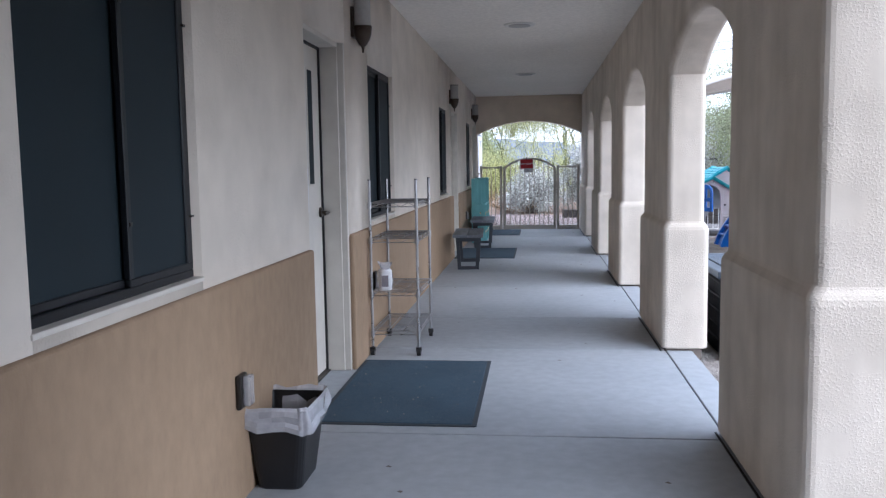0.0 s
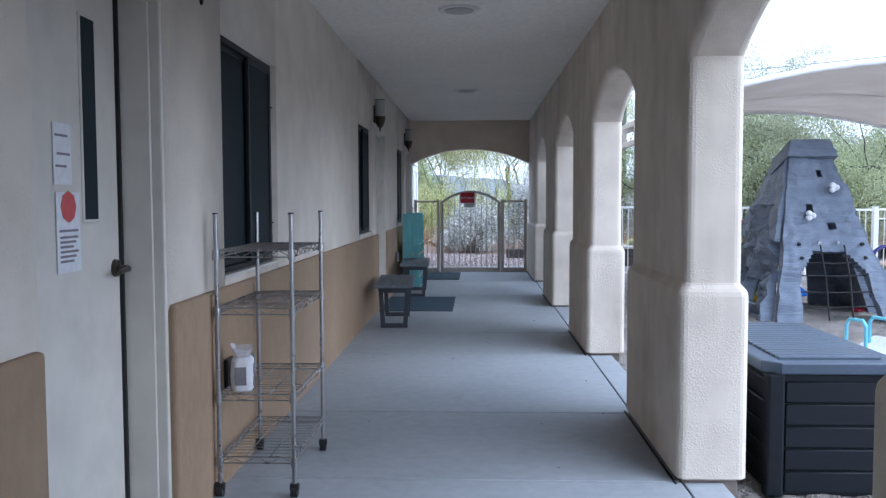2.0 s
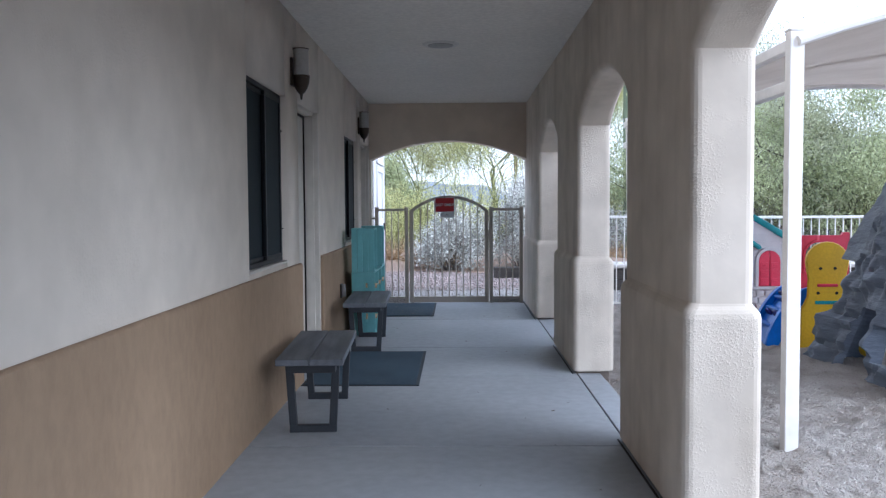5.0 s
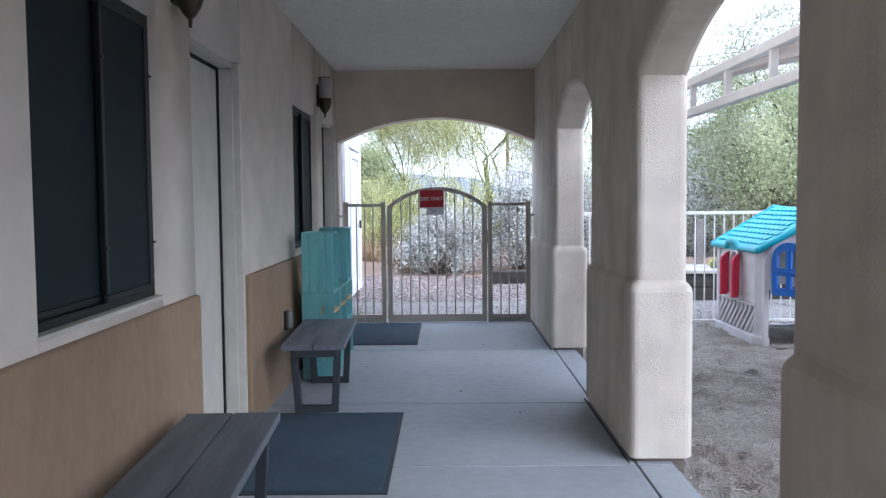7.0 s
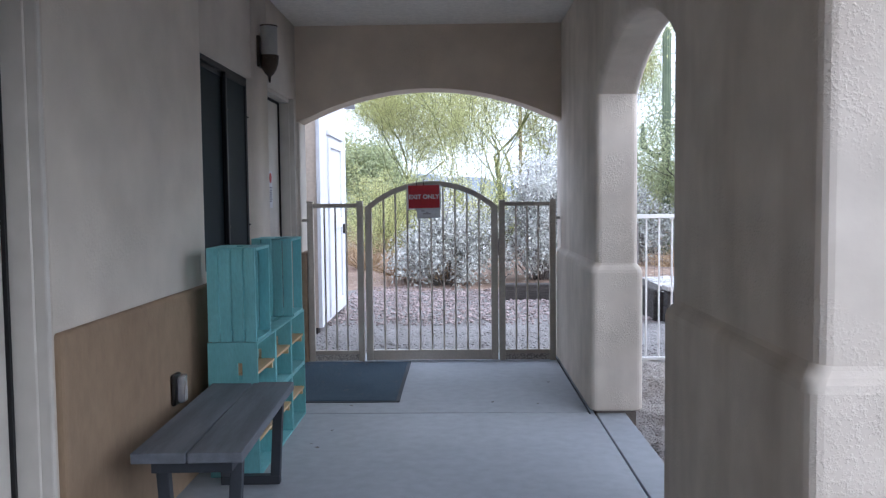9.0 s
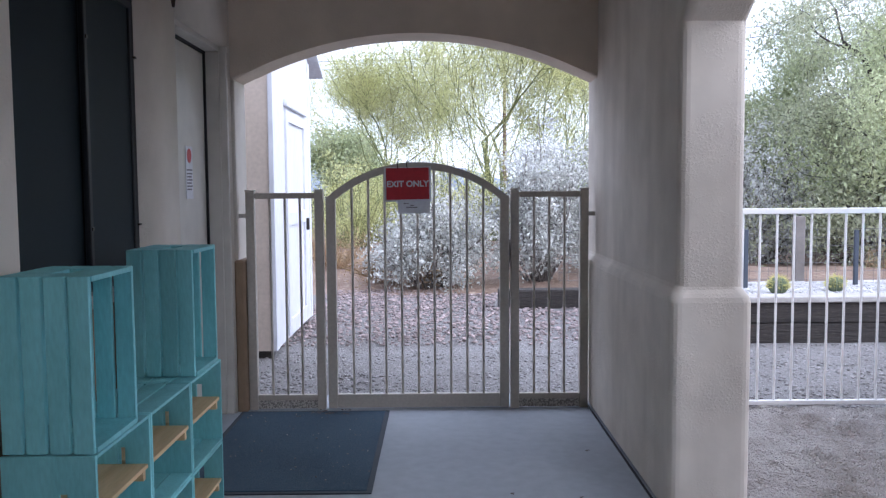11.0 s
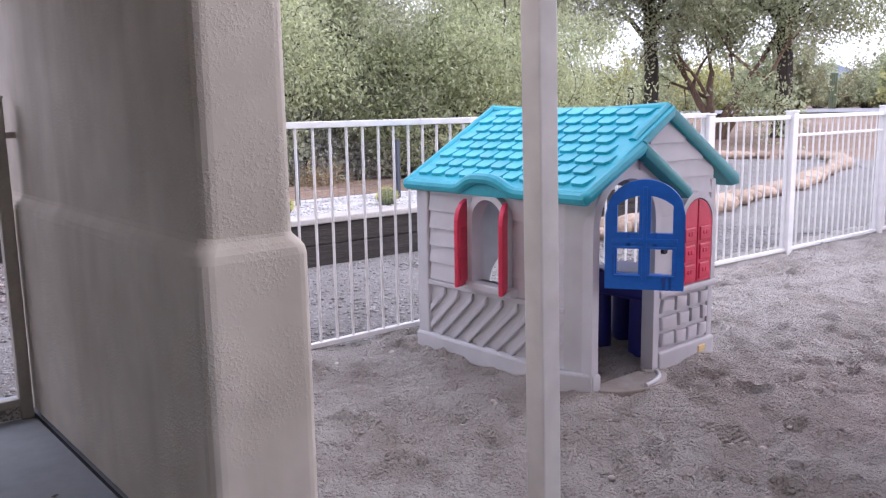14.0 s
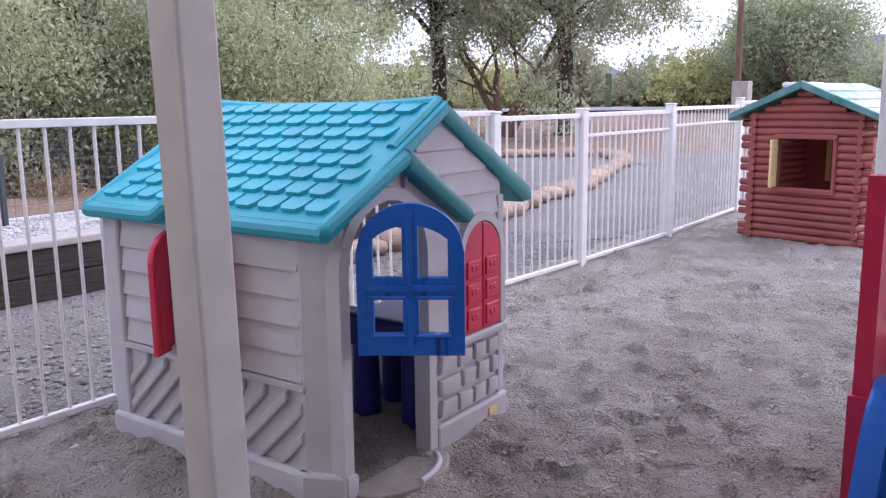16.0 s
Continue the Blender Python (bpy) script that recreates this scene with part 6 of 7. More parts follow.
def play_hoop():
    h = thing("play_hoop", "dark blue tubular hoop on a red base in the sand", "play hoop", pose(5.25, 13.5, SANDZ, 0, 0, 20))
    bm = BM()
    tube(bm, [(-0.2, 0, 0.05), (-0.2, 0, 0.6), (-0.14, 0, 0.74), (-0.04, 0, 0.79), (0.04, 0, 0.79), (0.14, 0, 0.74), (0.2, 0, 0.6), (0.2, 0, 0.05)], 0.022, 10)
    part("hoop", bm, M["plast_navy"], h)
    bm = BM()
    box(bm, -0.42, 0.42, -0.06, 0.06, -0.01, 0.06, 0.02, 3)
    part("base", bm, M["plast_red"], h, "red plastic base")


play_hoop()
bm = BM()
bmesh.ops.create_uvsphere(bm, u_segments=20, v_segments=12, radius=0.12, matrix=Matrix.Translation((4.02, 14.4, SANDZ + 0.12)))
solo("ball", bm, M["plast_yellow"], "yellow plastic ball lying on the sand", "ball")


# ---- shade structure ----
def shade_structure():
    s = thing("shade_structure", "white steel shade structure with a tan cloth vault over the sand", "shade structure", pose(0, 0, SANDZ))
    xa, xb, ya, yb, H = 2.20, 7.20, 11.55, 16.30, 2.30
    for px, py, lx in ((xa, ya, 0.0), (2.304, yb + 0.04, -0.045), (xb, ya, 0.0), (xb, 16.02, 0.0)):
        bm = BM()
        vs = box(bm, -0.04, 0.04, -0.04, 0.04, -0.1, H + 0.06, 0.006, 2)
        box(bm, -0.046, 0.046, -0.046, 0.046, H + 0.06, H + 0.075, 0.004, 1)
        bmesh.ops.transform(bm, matrix=Matrix.Translation((px, py, 0)) @ Matrix.Shear("XY", 4, (lx / 2.3, 0.0)), verts=bm.verts[:])
        part("post", bm, M["white_steel"], s)
    for px, py in ((xa, yb), (xb, yb)):
        for z in (2.03, H - 0.04):
            bm = BM()
            box(bm, px - 0.03, px + 0.03, ya + 0.05, py - 0.05, z, z + 0.065, 0.005, 1)
            part("truss_beam", bm, M["white_steel"], s)
        for k in range(1, 6):
            yy = ya + (py - ya) * k / 6 + 0.15
            bm = BM()
            box(bm, px - 0.022, px + 0.022, yy - 0.022, yy + 0.022, 2.09, H - 0.03, 0.004, 1)
            part("strut", bm, M["white_steel"], s)
    bm = BM()
    n, mcount = 20, 8
    rows = []
    for k in range(n + 1):
        u = k / n
        x = xa + (xb - xa) * u
        row = []
        for j in range(mcount + 1):
            v = j / mcount
            z = H + 0.02 + 0.42 * math.sin(math.pi * u) ** 0.9 - 0.06 * math.sin(math.pi * v)
            row.append(bm.verts.new((x, ya - 0.05 + (yb - ya + 0.1) * v, z)))
        rows.append(row)
    for a, b in zip(rows, rows[1:]):
        for j in range(mcount):
            bm.faces.new((a[j], b[j], b[j + 1], a[j + 1]))
    bmesh.ops.solidify(bm, geom=bm.faces[:], thickness=0.008)
    part("cloth", bm, M["canopy"], s, "tan shade cloth")
    for v in (0.0, 0.5, 1.02):
        bm = BM()
        tube(bm, [(xa + (xb - xa) * k / n, ya - 0.05 + (yb - ya) * v, H + 0.0 + 0.42 * math.sin(math.pi * k / n) ** 0.9) for k in range(n + 1)], 0.03, 8)
        part("rib", bm, M["white_steel"], s)


shade_structure()


# ---- shed beyond the gate ----
def shed():
    s = thing("garden_shed", "white and tan timber shed raised above the gravel", "shed", pose(-1.04, 20.10, -0.085))
    L, H, Wd = 1.95, 2.42, 2.6
    bm = BM()
    prism(bm, [(0, 0.07), (L, 0.07), (L, 2.72), (0.9, 3.12), (0, 2.80)], "x", -0.03, 0.0, 0.004, 1)
    side = part("door_wall", bm, M["shedwhite"], s)
    bm = BM()
    box(bm, -Wd, -0.03, 0.0, 0.04, 0.07, 2.82)
    part("tan_wall", bm, M["shedtan"], s, "tan painted end wall")
    bm = BM()
    box(bm, -0.03, 0.012, -0.012, 0.09, 0.07, 2.80, 0.004, 1)
    part("corner_board", bm, M["shedwhite"], s)
    bm = BM()
    box(bm, -0.05, 0.012, L - 0.09, L + 0.01, 0.07, 2.70, 0.004, 1)
    part("corner_board", bm, M["shedwhite"], s)
    bm = BM()
    d0, d1 = 0.55, 1.62
    for a, b, c, e in ((d0, d0 + 0.10, 0.1, 2.1), (d1 - 0.10, d1, 0.1, 2.1), (d0 + 0.1, d1 - 0.1, 2.0, 2.1), (d0 + 0.1, d1 - 0.1, 0.1, 0.24), (d0 + 0.1, d1 - 0.1, 1.08, 1.2)):
        box(bm, 0.0, 0.022, a, b, c, e, 0.003, 1)
    box(bm, 0.0, 0.035, d0 - 0.04, d1 + 0.04, 2.13, 2.19, 0.003, 1)
    door_ob = part("door", bm, M["shedwhite"], side, "white boarded shed door, shut")
    bm = BM()
    box(bm, 0.02, 0.05, d1 - 0.08, d1 - 0.04, 1.0, 1.12, 0.004, 1)
    part("hasp", bm, M["plate"], door_ob)
    bm = BM()
    for y0, y1, z0, z1 in ((-0.2, 0.92, 2.74, 3.14), (L + 0.4, 0.88, 2.60, 3.14)):
        prism(bm, [(y0, z0), (y1, z1), (y1, z1 + 0.05), (y0, z0 + 0.05)], "x", -Wd, 0.10)
    part("roof", bm, M["shedwhite"], s)
    for y in (0.05, L - 0.2):
        bm = BM()
        box(bm, -Wd, -0.05, y, y + 0.12, -0.02, 0.075)
        part("skid", bm, M["tie"], s, "dark timber skid")
    bm = BM()
    box(bm, -Wd, -0.03, L - 0.04, L, 0.07, 2.3)
    part("back_wall", bm, M["shedwhite"], s)


shed()


# ---- sleeper wall and cactus bed ----
def sleeper_wall():
    rng = random.Random(5)
    for j, (x0, x1, y) in enumerate(((2.7, 5.55, 20.75), (5.57, 8.6, 20.72))):
        for i in range(2):
            bm = BM()
            box(bm, x0 + rng.uniform(0, 0.02), x1 - rng.uniform(0, 0.02), y - 0.10, y + 0.10, -0.09 + i * 0.185, 0.09 + i * 0.185, 0.012, 2)
            solo("timber_sleeper", bm, M["tie"], "dark weathered timber sleeper in a low retaining wall", "sleeper", "sleepers of the retaining wall")
        bm = BM()
        box(bm, x0, x1, y - 0.13, y + 0.12, 0.28, 0.335, 0.012, 2)
        solo("sleeper_cap", bm, M["cap"], "pale weathered board capping the sleeper wall", "wall cap", "caps of the retaining wall")
    tagged(part("ground_bed", sheet(2.7, 8.7, 20.8, 22.6, 50, 20, 0.26, 0.02, 2.0, 2.0), M["whitegravel"]), "white gravel bed behind the sleepers", "gravel", kind="structure")
    soil = sheet(-5.0, 12.0, 22.5, 33.0, 90, 60, 0.0, 0.05, 0.8, 12.0)
    for v in soil.verts:
        east = min(max((v.co.x - 2.4) / 0.5, 0), 1)
        far = min(max((v.co.y - 24.0) / 3.0, 0), 1)
        west = 0.2 if v.co.x < 2.5 and v.co.y < 24.2 else 0.0
        v.co.z += -0.10 - west + 0.34 * east * (1 - far) + 0.20 * far
    tagged(part("ground_soil", soil, M["soil"]), "brown leaf-strewn desert soil", "soil", kind="structure")


sleeper_wall()
bm = BM()
box(bm, 1.0, 2.75, 22.9, 23.1, -0.1, 0.14, 0.02, 2)
solo("timber_sleeper", bm, M["tie"], "dark weathered timber sleeper lying at the edge of the path", "sleeper", "sleepers of the retaining wall")
bm = BM()
box(bm, 2.62, 2.82, 20.9, 23.0, -0.1, 0.27, 0.02, 2)
solo("timber_sleeper", bm, M["tie"], "dark weathered timber sleeper ending the gravel bed", "sleeper", "sleepers of the retaining wall")


def barrel_cactus(x, y, z, r):
    c = thing("barrel_cactus", "round golden barrel cactus in the white gravel", "cactus", pose(x, y, z), "barrel cacti")
    bm = BM()
    ribs = 18
    rings = []
    for j in range(9):
        a = math.pi * (0.08 + 0.9 * j / 8)
        rings.append([bm.verts.new((r * math.sin(a) * (1 + 0.09 * (1 if k % 2 else -1)) * math.cos(math.tau * k / (2 * ribs)), r * math.sin(a) * (1 + 0.09 * (1 if k % 2 else -1)) * math.sin(math.tau * k / (2 * ribs)), r * 0.9 + r * math.cos(a))) for k in range(2 * ribs)])
    for q, s in zip(rings, rings[1:]):
        for k in range(2 * ribs):
            bm.faces.new((q[k], q[(k + 1) % (2 * ribs)], s[(k + 1) % (2 * ribs)], s[k]))
    bm.faces.new(rings[0])
    part("body", bm, M["cactus"], c)
    rng = random.Random(int(x * 100))
    bm = BM()
    for _ in range(420):
        a, b = rng.random() * math.tau, math.acos(rng.uniform(-0.2, 1))
        d = Vector((math.sin(b) * math.cos(a), math.sin(b) * math.sin(a), math.cos(b)))
        p = Vector((0, 0, r * 0.9)) + d * r * 1.02
        e = p + (d + Vector((rng.uniform(-1, 1), rng.uniform(-1, 1), rng.uniform(-1, 1))) * 0.6) * 0.035
        w = d.orthogonal().normalized() * 0.004
        bm.faces.new([bm.verts.new(v) for v in (p - w, p + w, e)])
    part("spines", bm, M["spines"], c, "dense yellow spines", smooth=0)


for x, y, r in ((3.66, 21.45, 0.09), (4.3, 21.6, 0.08), (5.45, 21.5, 0.095), (6.4, 21.6, 0.09), (7.4, 21.6, 0.09)):
    barrel_cactus(x, y, 0.255, r)

for x, y, h in ((3.5, 21.9, 0.62), (4.75, 22.1, 0.6), (5.9, 21.9, 0.66), (7.0, 22.0, 0.6), (8.1, 22.1, 0.62), (9.4, 22.0, 0.62)):
    bm = BM()
    box(bm, x - 0.02, x + 0.02, y - 0.02, y + 0.02, 0.1, 0.25 + h, 0.003, 1)
    solo("fence_stake", bm, M["postblue"], "dark metal stake of a low wire fence", "fence stake", "stakes of the wire fence")
for x, y in ((2.7, 22.4), (4.35, 22.6)):
    bm = BM()
    box(bm, x - 0.055, x + 0.055, y - 0.05, y + 0.05, 0.1, 0.98, 0.008, 1)
    solo("timber_post", bm, M["twig"], "grey weathered timber fence post", "fence post", "timber posts of the wire fence")
bm = BM()
for k in range(7):
    z = 0.32 + k * 0.09
    rod(bm, (1.6, 22.2, z), (10.4, 22.05, z), 0.0022, None, 4)
for k in range(86):
    x = 1.6 + k * 0.102
    rod(bm, (x, 22.2 - 0.15 * (x - 1.6) / 8.8, 0.28), (x, 22.2 - 0.15 * (x - 1.6) / 8.8, 0.87), 0.0016, None, 4)
solo("wire_fence", bm, M["grate"], "thin grey wire mesh fence behind the gravel bed", "wire fence", smooth=0)


# ---- plants and distance ----
def leaf_mesh(name, centres, rng, size, material, spread=0.0, narrow=0.45, droop=0.0):
    """Many small bent leaves, two triangles each, at the given places."""
    n = len(centres)
    c = np.array(centres) + rng.normal(0, 1, (n, 3)) * spread
    d = rng.normal(0, 1, (n, 3))
    d[:, 2] -= droop
    d /= np.linalg.norm(d, axis=1)[:, None]
    u = np.cross(d, rng.normal(0, 1, (n, 3)))
    u /= np.linalg.norm(u, axis=1)[:, None] + 1e-9
    s = size * rng.uniform(0.6, 1.4, (n, 1))
    v = np.empty((n, 4, 3))
    bend = np.cross(d, u) * s * 0.2
    v[:, 0], v[:, 1] = c - d * s * 0.5, c + u * s * narrow * 0.5 + bend
    v[:, 2], v[:, 3] = c + d * s * 0.5, c - u * s * narrow * 0.5 + bend
    me = bpy.data.meshes.new(name)
    me.vertices.add(n * 4)
    me.vertices.foreach_set("co", v.reshape(-1))
    me.loops.add(n * 4)
    me.loops.foreach_set("vertex_index", np.arange(n * 4, dtype=np.int32))
    me.polygons.add(n)
    me.polygons.foreach_set("loop_start", np.arange(0, n * 4, 4, dtype=np.int32))
    me.update(calc_edges=True)
    me.materials.append(material)
    return me


def grow(rng, start, heading, length, radius, depth, split, wander, up, segs, tips, droop=0.0):
    """One limb and all that grows from it; fills segs with (points, radii) and tips with twig points."""
    pts, radii = [Vector(start)], [radius]
    p, d = Vector(start), Vector(heading).normalized()
    steps = 5
    for k in range(steps):
        d = (d + Vector((rng.normal(0, wander), rng.normal(0, wander), rng.normal(0, wander) + up - droop * k * 0.25))).normalized()
        p = p + d * (length / steps)
        pts.append(p.copy())
        radii.append(radius * (1 - 0.45 * (k + 1) / steps))
    segs.append((pts, radii))
    if depth == 0:
        tips.extend(pts[1:])
        return
    if depth == 1:
        tips.extend(pts[2:])
    for i in range(split):
        at = pts[-1] if i == 0 else pts[int(rng.integers(2, steps + 1))]
        side = Vector((rng.normal(0, 1), rng.normal(0, 1), rng.normal(0, 0.6)))
        grow(rng, at, d + side * 0.75, length * rng.uniform(0.6, 0.85), radii[-1] * 0.72, depth - 1, split, wander, up, segs, tips, droop)


def tree(name, label, category, x, y, z, seed, stems, height, bark, leaf, depth=4, split=3, leaves=26, size=0.07, spread=0.22, lean=0.5,
         radius=0.12, wander=0.22, up=0.06, droop=0.0, leafdroop=0.0, group="", narrow=0.45, stem_frac=0.36, minr=0.004, kind=""):
    rng = np.random.default_rng(seed)
    t = thing(name, label, category, pose(x, y, z), group, kind)
    segs, tips = [], []
    for s in range(stems):
        a = rng.uniform(0, math.tau)
        grow(rng, (rng.normal(0, 0.06) * stems * 0.4, rng.normal(0, 0.06) * stems * 0.4, -0.05), (math.cos(a) * lean, math.sin(a) * lean, 1.0), height * stem_frac, radius, depth, split, wander, up, segs, tips, droop)
    bm = BM()
    for pts, radii in segs:
        if radii[0] > 0.03:
            tube(bm, pts, [max(r, minr) for r in radii], 7)
        else:
            tube(bm, pts, [max(r, minr) for r in radii], 4)
    part("trunk", bm, bark, t)
    base = np.repeat(np.array([tuple(p) for p in tips]), leaves, axis=0)
    keep = base[:, 2] > 0.05
    me = leaf_mesh("crown", base[keep], rng, size, leaf, spread, narrow, leafdroop)
    crown = new("crown", me)
    crown.parent = t
    return t


def bush(name, label, category, x, y, z, seed, rx, ry, h, leaf, n, size, twig, group="", narrow=0.5, kind="", gaps=0.45):
    """A shrub: many thin stems from the ground fanning out, leaves set along their outer lengths in clumps."""
    rng = np.random.default_rng(seed)
    b = thing(name, label, category, pose(x, y, z), group, kind)
    bm = BM()
    centres = []
    stems = int(46 * max(rx, 1))
    for s in range(stems):
        a, e = rng.uniform(0, math.tau), rng.uniform(0.15, 1.0)
        tip = Vector((rx * math.cos(a) * math.sqrt(1 - e * e * 0.75) * rng.uniform(0.5, 1.05), ry * math.sin(a) * math.sqrt(1 - e * e * 0.75) * rng.uniform(0.5, 1.05), h * e * rng.uniform(0.75, 1.05)))
        p0 = Vector((tip.x * 0.15, tip.y * 0.15, -0.05))
        mid = p0.lerp(tip, 0.5) + Vector((rng.normal(0, 0.08), rng.normal(0, 0.08), h * 0.08))
        pts = [p0, p0.lerp(mid, 0.6), mid, mid.lerp(tip, 0.5) + Vector((rng.normal(0, 0.05), rng.normal(0, 0.05), rng.normal(0, 0.05))), tip]
        tube(bm, pts, [0.014, 0.011, 0.008, 0.005, 0.003], 4)
        k = int(n / stems)
        for q in range(7):
            f = rng.uniform(gaps, 1.02)
            cpos = (p0.lerp(mid, f * 2) if f < 0.5 else mid.lerp(tip, f * 2 - 1)) + Vector(rng.normal(0, 0.10, 3))
            centres.append((cpos, k // 7))
    tagged(part("branching", bm, twig, b), kind="stuff")
    allc = []
    for cpos, k in centres:
        allc.append(np.array(tuple(cpos)) + rng.normal(0, 1, (k, 3)) * 0.085)
    me = leaf_mesh("leaves", np.concatenate(allc), rng, size, leaf, 0.0, narrow)
    ob = new("leaves", me)
    ob.parent = b
    return b


SOIL = 0.14
sil = "silver-leaved desert shrub, dense and rounded"
bush("silver_shrub", sil, "shrub", 0.2, 24.8, -0.06, 11, 1.05, 0.9, 1.5, M["lf_silver"], 15000, 0.05, M["twig"], "silver shrubs", gaps=0.4)
bush("silver_shrub", sil, "shrub", 1.75, 25.3, -0.02, 12, 1.0, 0.95, 2.35, M["lf_silver"], 20000, 0.052, M["twig"], "silver shrubs", gaps=0.4)
bush("silver_shrub", sil, "shrub", 3.2, 26.3, 0.0, 15, 1.2, 1.0, 2.2, M["lf_silver"], 15000, 0.052, M["twig"], "silver shrubs", gaps=0.4)
bush("silver_shrub", sil, "shrub", 5.3, 26.2, 0.1, 13, 1.3, 1.1, 2.2, M["lf_silver"], 13000, 0.055, M["twig"], "silver shrubs", gaps=0.3)
bush("silver_shrub", sil, "shrub", 7.2, 25.6, 0.1, 14, 1.1, 0.9, 1.5, M["lf_silver"], 9000, 0.045, M["twig"], "silver shrubs", gaps=0.3)
bush("yellow_shrub", "yellow-green feathery desert bush", "shrub", -1.5, 31.0, 0.1, 21, 1.6, 1.4, 2.0, M["lf_yellow"], 11000, 0.06, M["bark_green"], "yellow-green bushes", 0.25, gaps=0.2)
bush("yellow_shrub", "yellow-green feathery desert bush", "shrub", -3.6, 34.0, 0.1, 22, 1.8, 1.6, 2.1, M["lf_yellow"], 9000, 0.07, M["bark_green"], "yellow-green bushes", 0.25, gaps=0.2)
for i, (x, y, r, h) in enumerate(((0.7, 30.2, 1.7, 2.9), (2.9, 31.0, 1.8, 3.1), (-0.9, 32.6, 1.6, 2.5), (4.7, 32.0, 1.7, 2.8))):
    bush("yellow_shrub", "yellow-green feathery desert bush", "shrub", x, y, 0.05, 24 + i, r, 1.3, h, M["lf_yellow"], 11000, 0.075, M["bark_green"], "yellow-green bushes", 0.2, gaps=0.2)
for i, (x, y, h) in enumerate(((-0.6, 25.2, 0.5), (-1.3, 26.6, 0.6), (0.1, 24.9, 0.4), (-2.0, 28.0, 0.7), (3.9, 25.0, 0.5), (6.4, 24.3, 0.5), (9.0, 24.0, 0.5))):
    bush("dry_grass", "tuft of dry straw-coloured grass on the soil", "grass", x, y, 0.1, 40 + i, 0.6, 0.6, h, M["lf_dry"], 1500, 0.07, M["lf_dry"], "dry grass tufts", 0.12, gaps=0.1)

tree("palo_verde", "feathery yellow-green palo verde tree with thin green branches", "tree", 1.6, 33.0, 0.0, 31, 5, 7.2, M["bark_green"], M["lf_yellow"], 4, 3, 30, 0.085, 0.18, 0.42, 0.06, 0.16, 0.20, group="palo verde trees", narrow=0.16, minr=0.006)
tree("palo_verde", "feathery yellow-green palo verde tree with thin green branches", "tree", -0.9, 35.5, 0.0, 32, 4, 5.6, M["bark_green"], M["lf_yellow"], 4, 3, 28, 0.09, 0.18, 0.5, 0.055, 0.17, 0.18, group="palo verde trees", narrow=0.16, minr=0.006)
tree("palo_verde", "feathery yellow-green palo verde tree with thin green branches", "tree", 4.6, 36.0, 0.0, 33, 5, 7.4, M["bark_green"], M["lf_yellow"], 4, 3, 30, 0.09, 0.18, 0.4, 0.06, 0.16, 0.20, group="palo verde trees", narrow=0.16, minr=0.006)
tree("desert_tree", "round green desert tree in the distance", "tree", -4.6, 52.0, 0.0, 34, 3, 5.0, M["bark_tan"], M["lf_light"], 3, 3, 50, 0.16, 0.45, 0.6, 0.12)

ms = "large olive-green mesquite tree with drooping fine foliage"
for i, (x, y, h, st) in enumerate(((6.0, 28.8, 5.8, 3), (7.9, 27.4, 6.4, 4), (9.3, 25.9, 6.0, 4), (8.9, 30.5, 7.0, 3))):
    tree("mesquite_tree", ms, "tree", x, y, 0.05, 51 + i, st, h, M["bark"], M["lf_olive"] if i % 2 else M["lf_light"], 4, 3, 46, 0.068, 0.22, 0.62, 0.13, 0.24, 0.03, 0.16, 0.9, "mesquite trees", 0.4)
for i, (x, y) in enumerate(((7.0, 25.9), (8.5, 24.9), (7.8, 29.0))):
    bush("mesquite_underbrush", "low hanging olive-green mesquite branches", "shrub", x, y, 0.15, 71 + i, 1.7, 1.3, 2.9, M["lf_olive"] if i % 2 == 0 else M["lf_light"], 16000, 0.06, M["twig"], "mesquite underbrush", 0.4, gaps=0.5)

# trees by the road, dark trunks and one forked brown stem
def road_tree(x, y, z, seed, height, trunk_h, radius, bark, leaf):
    rng = np.random.default_rng(seed)
    t = thing("road_tree", "tall tree with a dark trunk and a hanging green crown", "tree", pose(x, y, z), "trees by the road")
    segs, tips = [], []
    pts = [Vector((0.05 * math.sin(k), 0.05 * math.cos(k * 1.3), trunk_h * k / 5 - 0.1)) for k in range(6)]
    segs.append((pts, [radius * (1.25 - 0.07 * k) for k in range(6)]))
    for k in range(7):
        a = k / 7 * math.tau + rng.uniform(-0.3, 0.3)
        grow(rng, pts[-1] - Vector((0, 0, rng.uniform(0, trunk_h * 0.3))), (math.cos(a), math.sin(a), rng.uniform(0.45, 1.1)), height * 0.30, radius * 0.45, 3, 3, 0.2, 0.03, segs, tips, 0.10)
    bm = BM()
    for p, r in segs:
        tube(bm, p, [max(q, 0.008) for q in r], 8 if r[0] > 0.05 else 4)
    part("trunk", bm, bark, t)
    base = np.repeat(np.array([tuple(p) for p in tips]), 26, axis=0)
    ob = new("crown", leaf_mesh("crown", base, rng, 0.11, leaf, 0.24, 0.42, 1.0))
    ob.parent = t


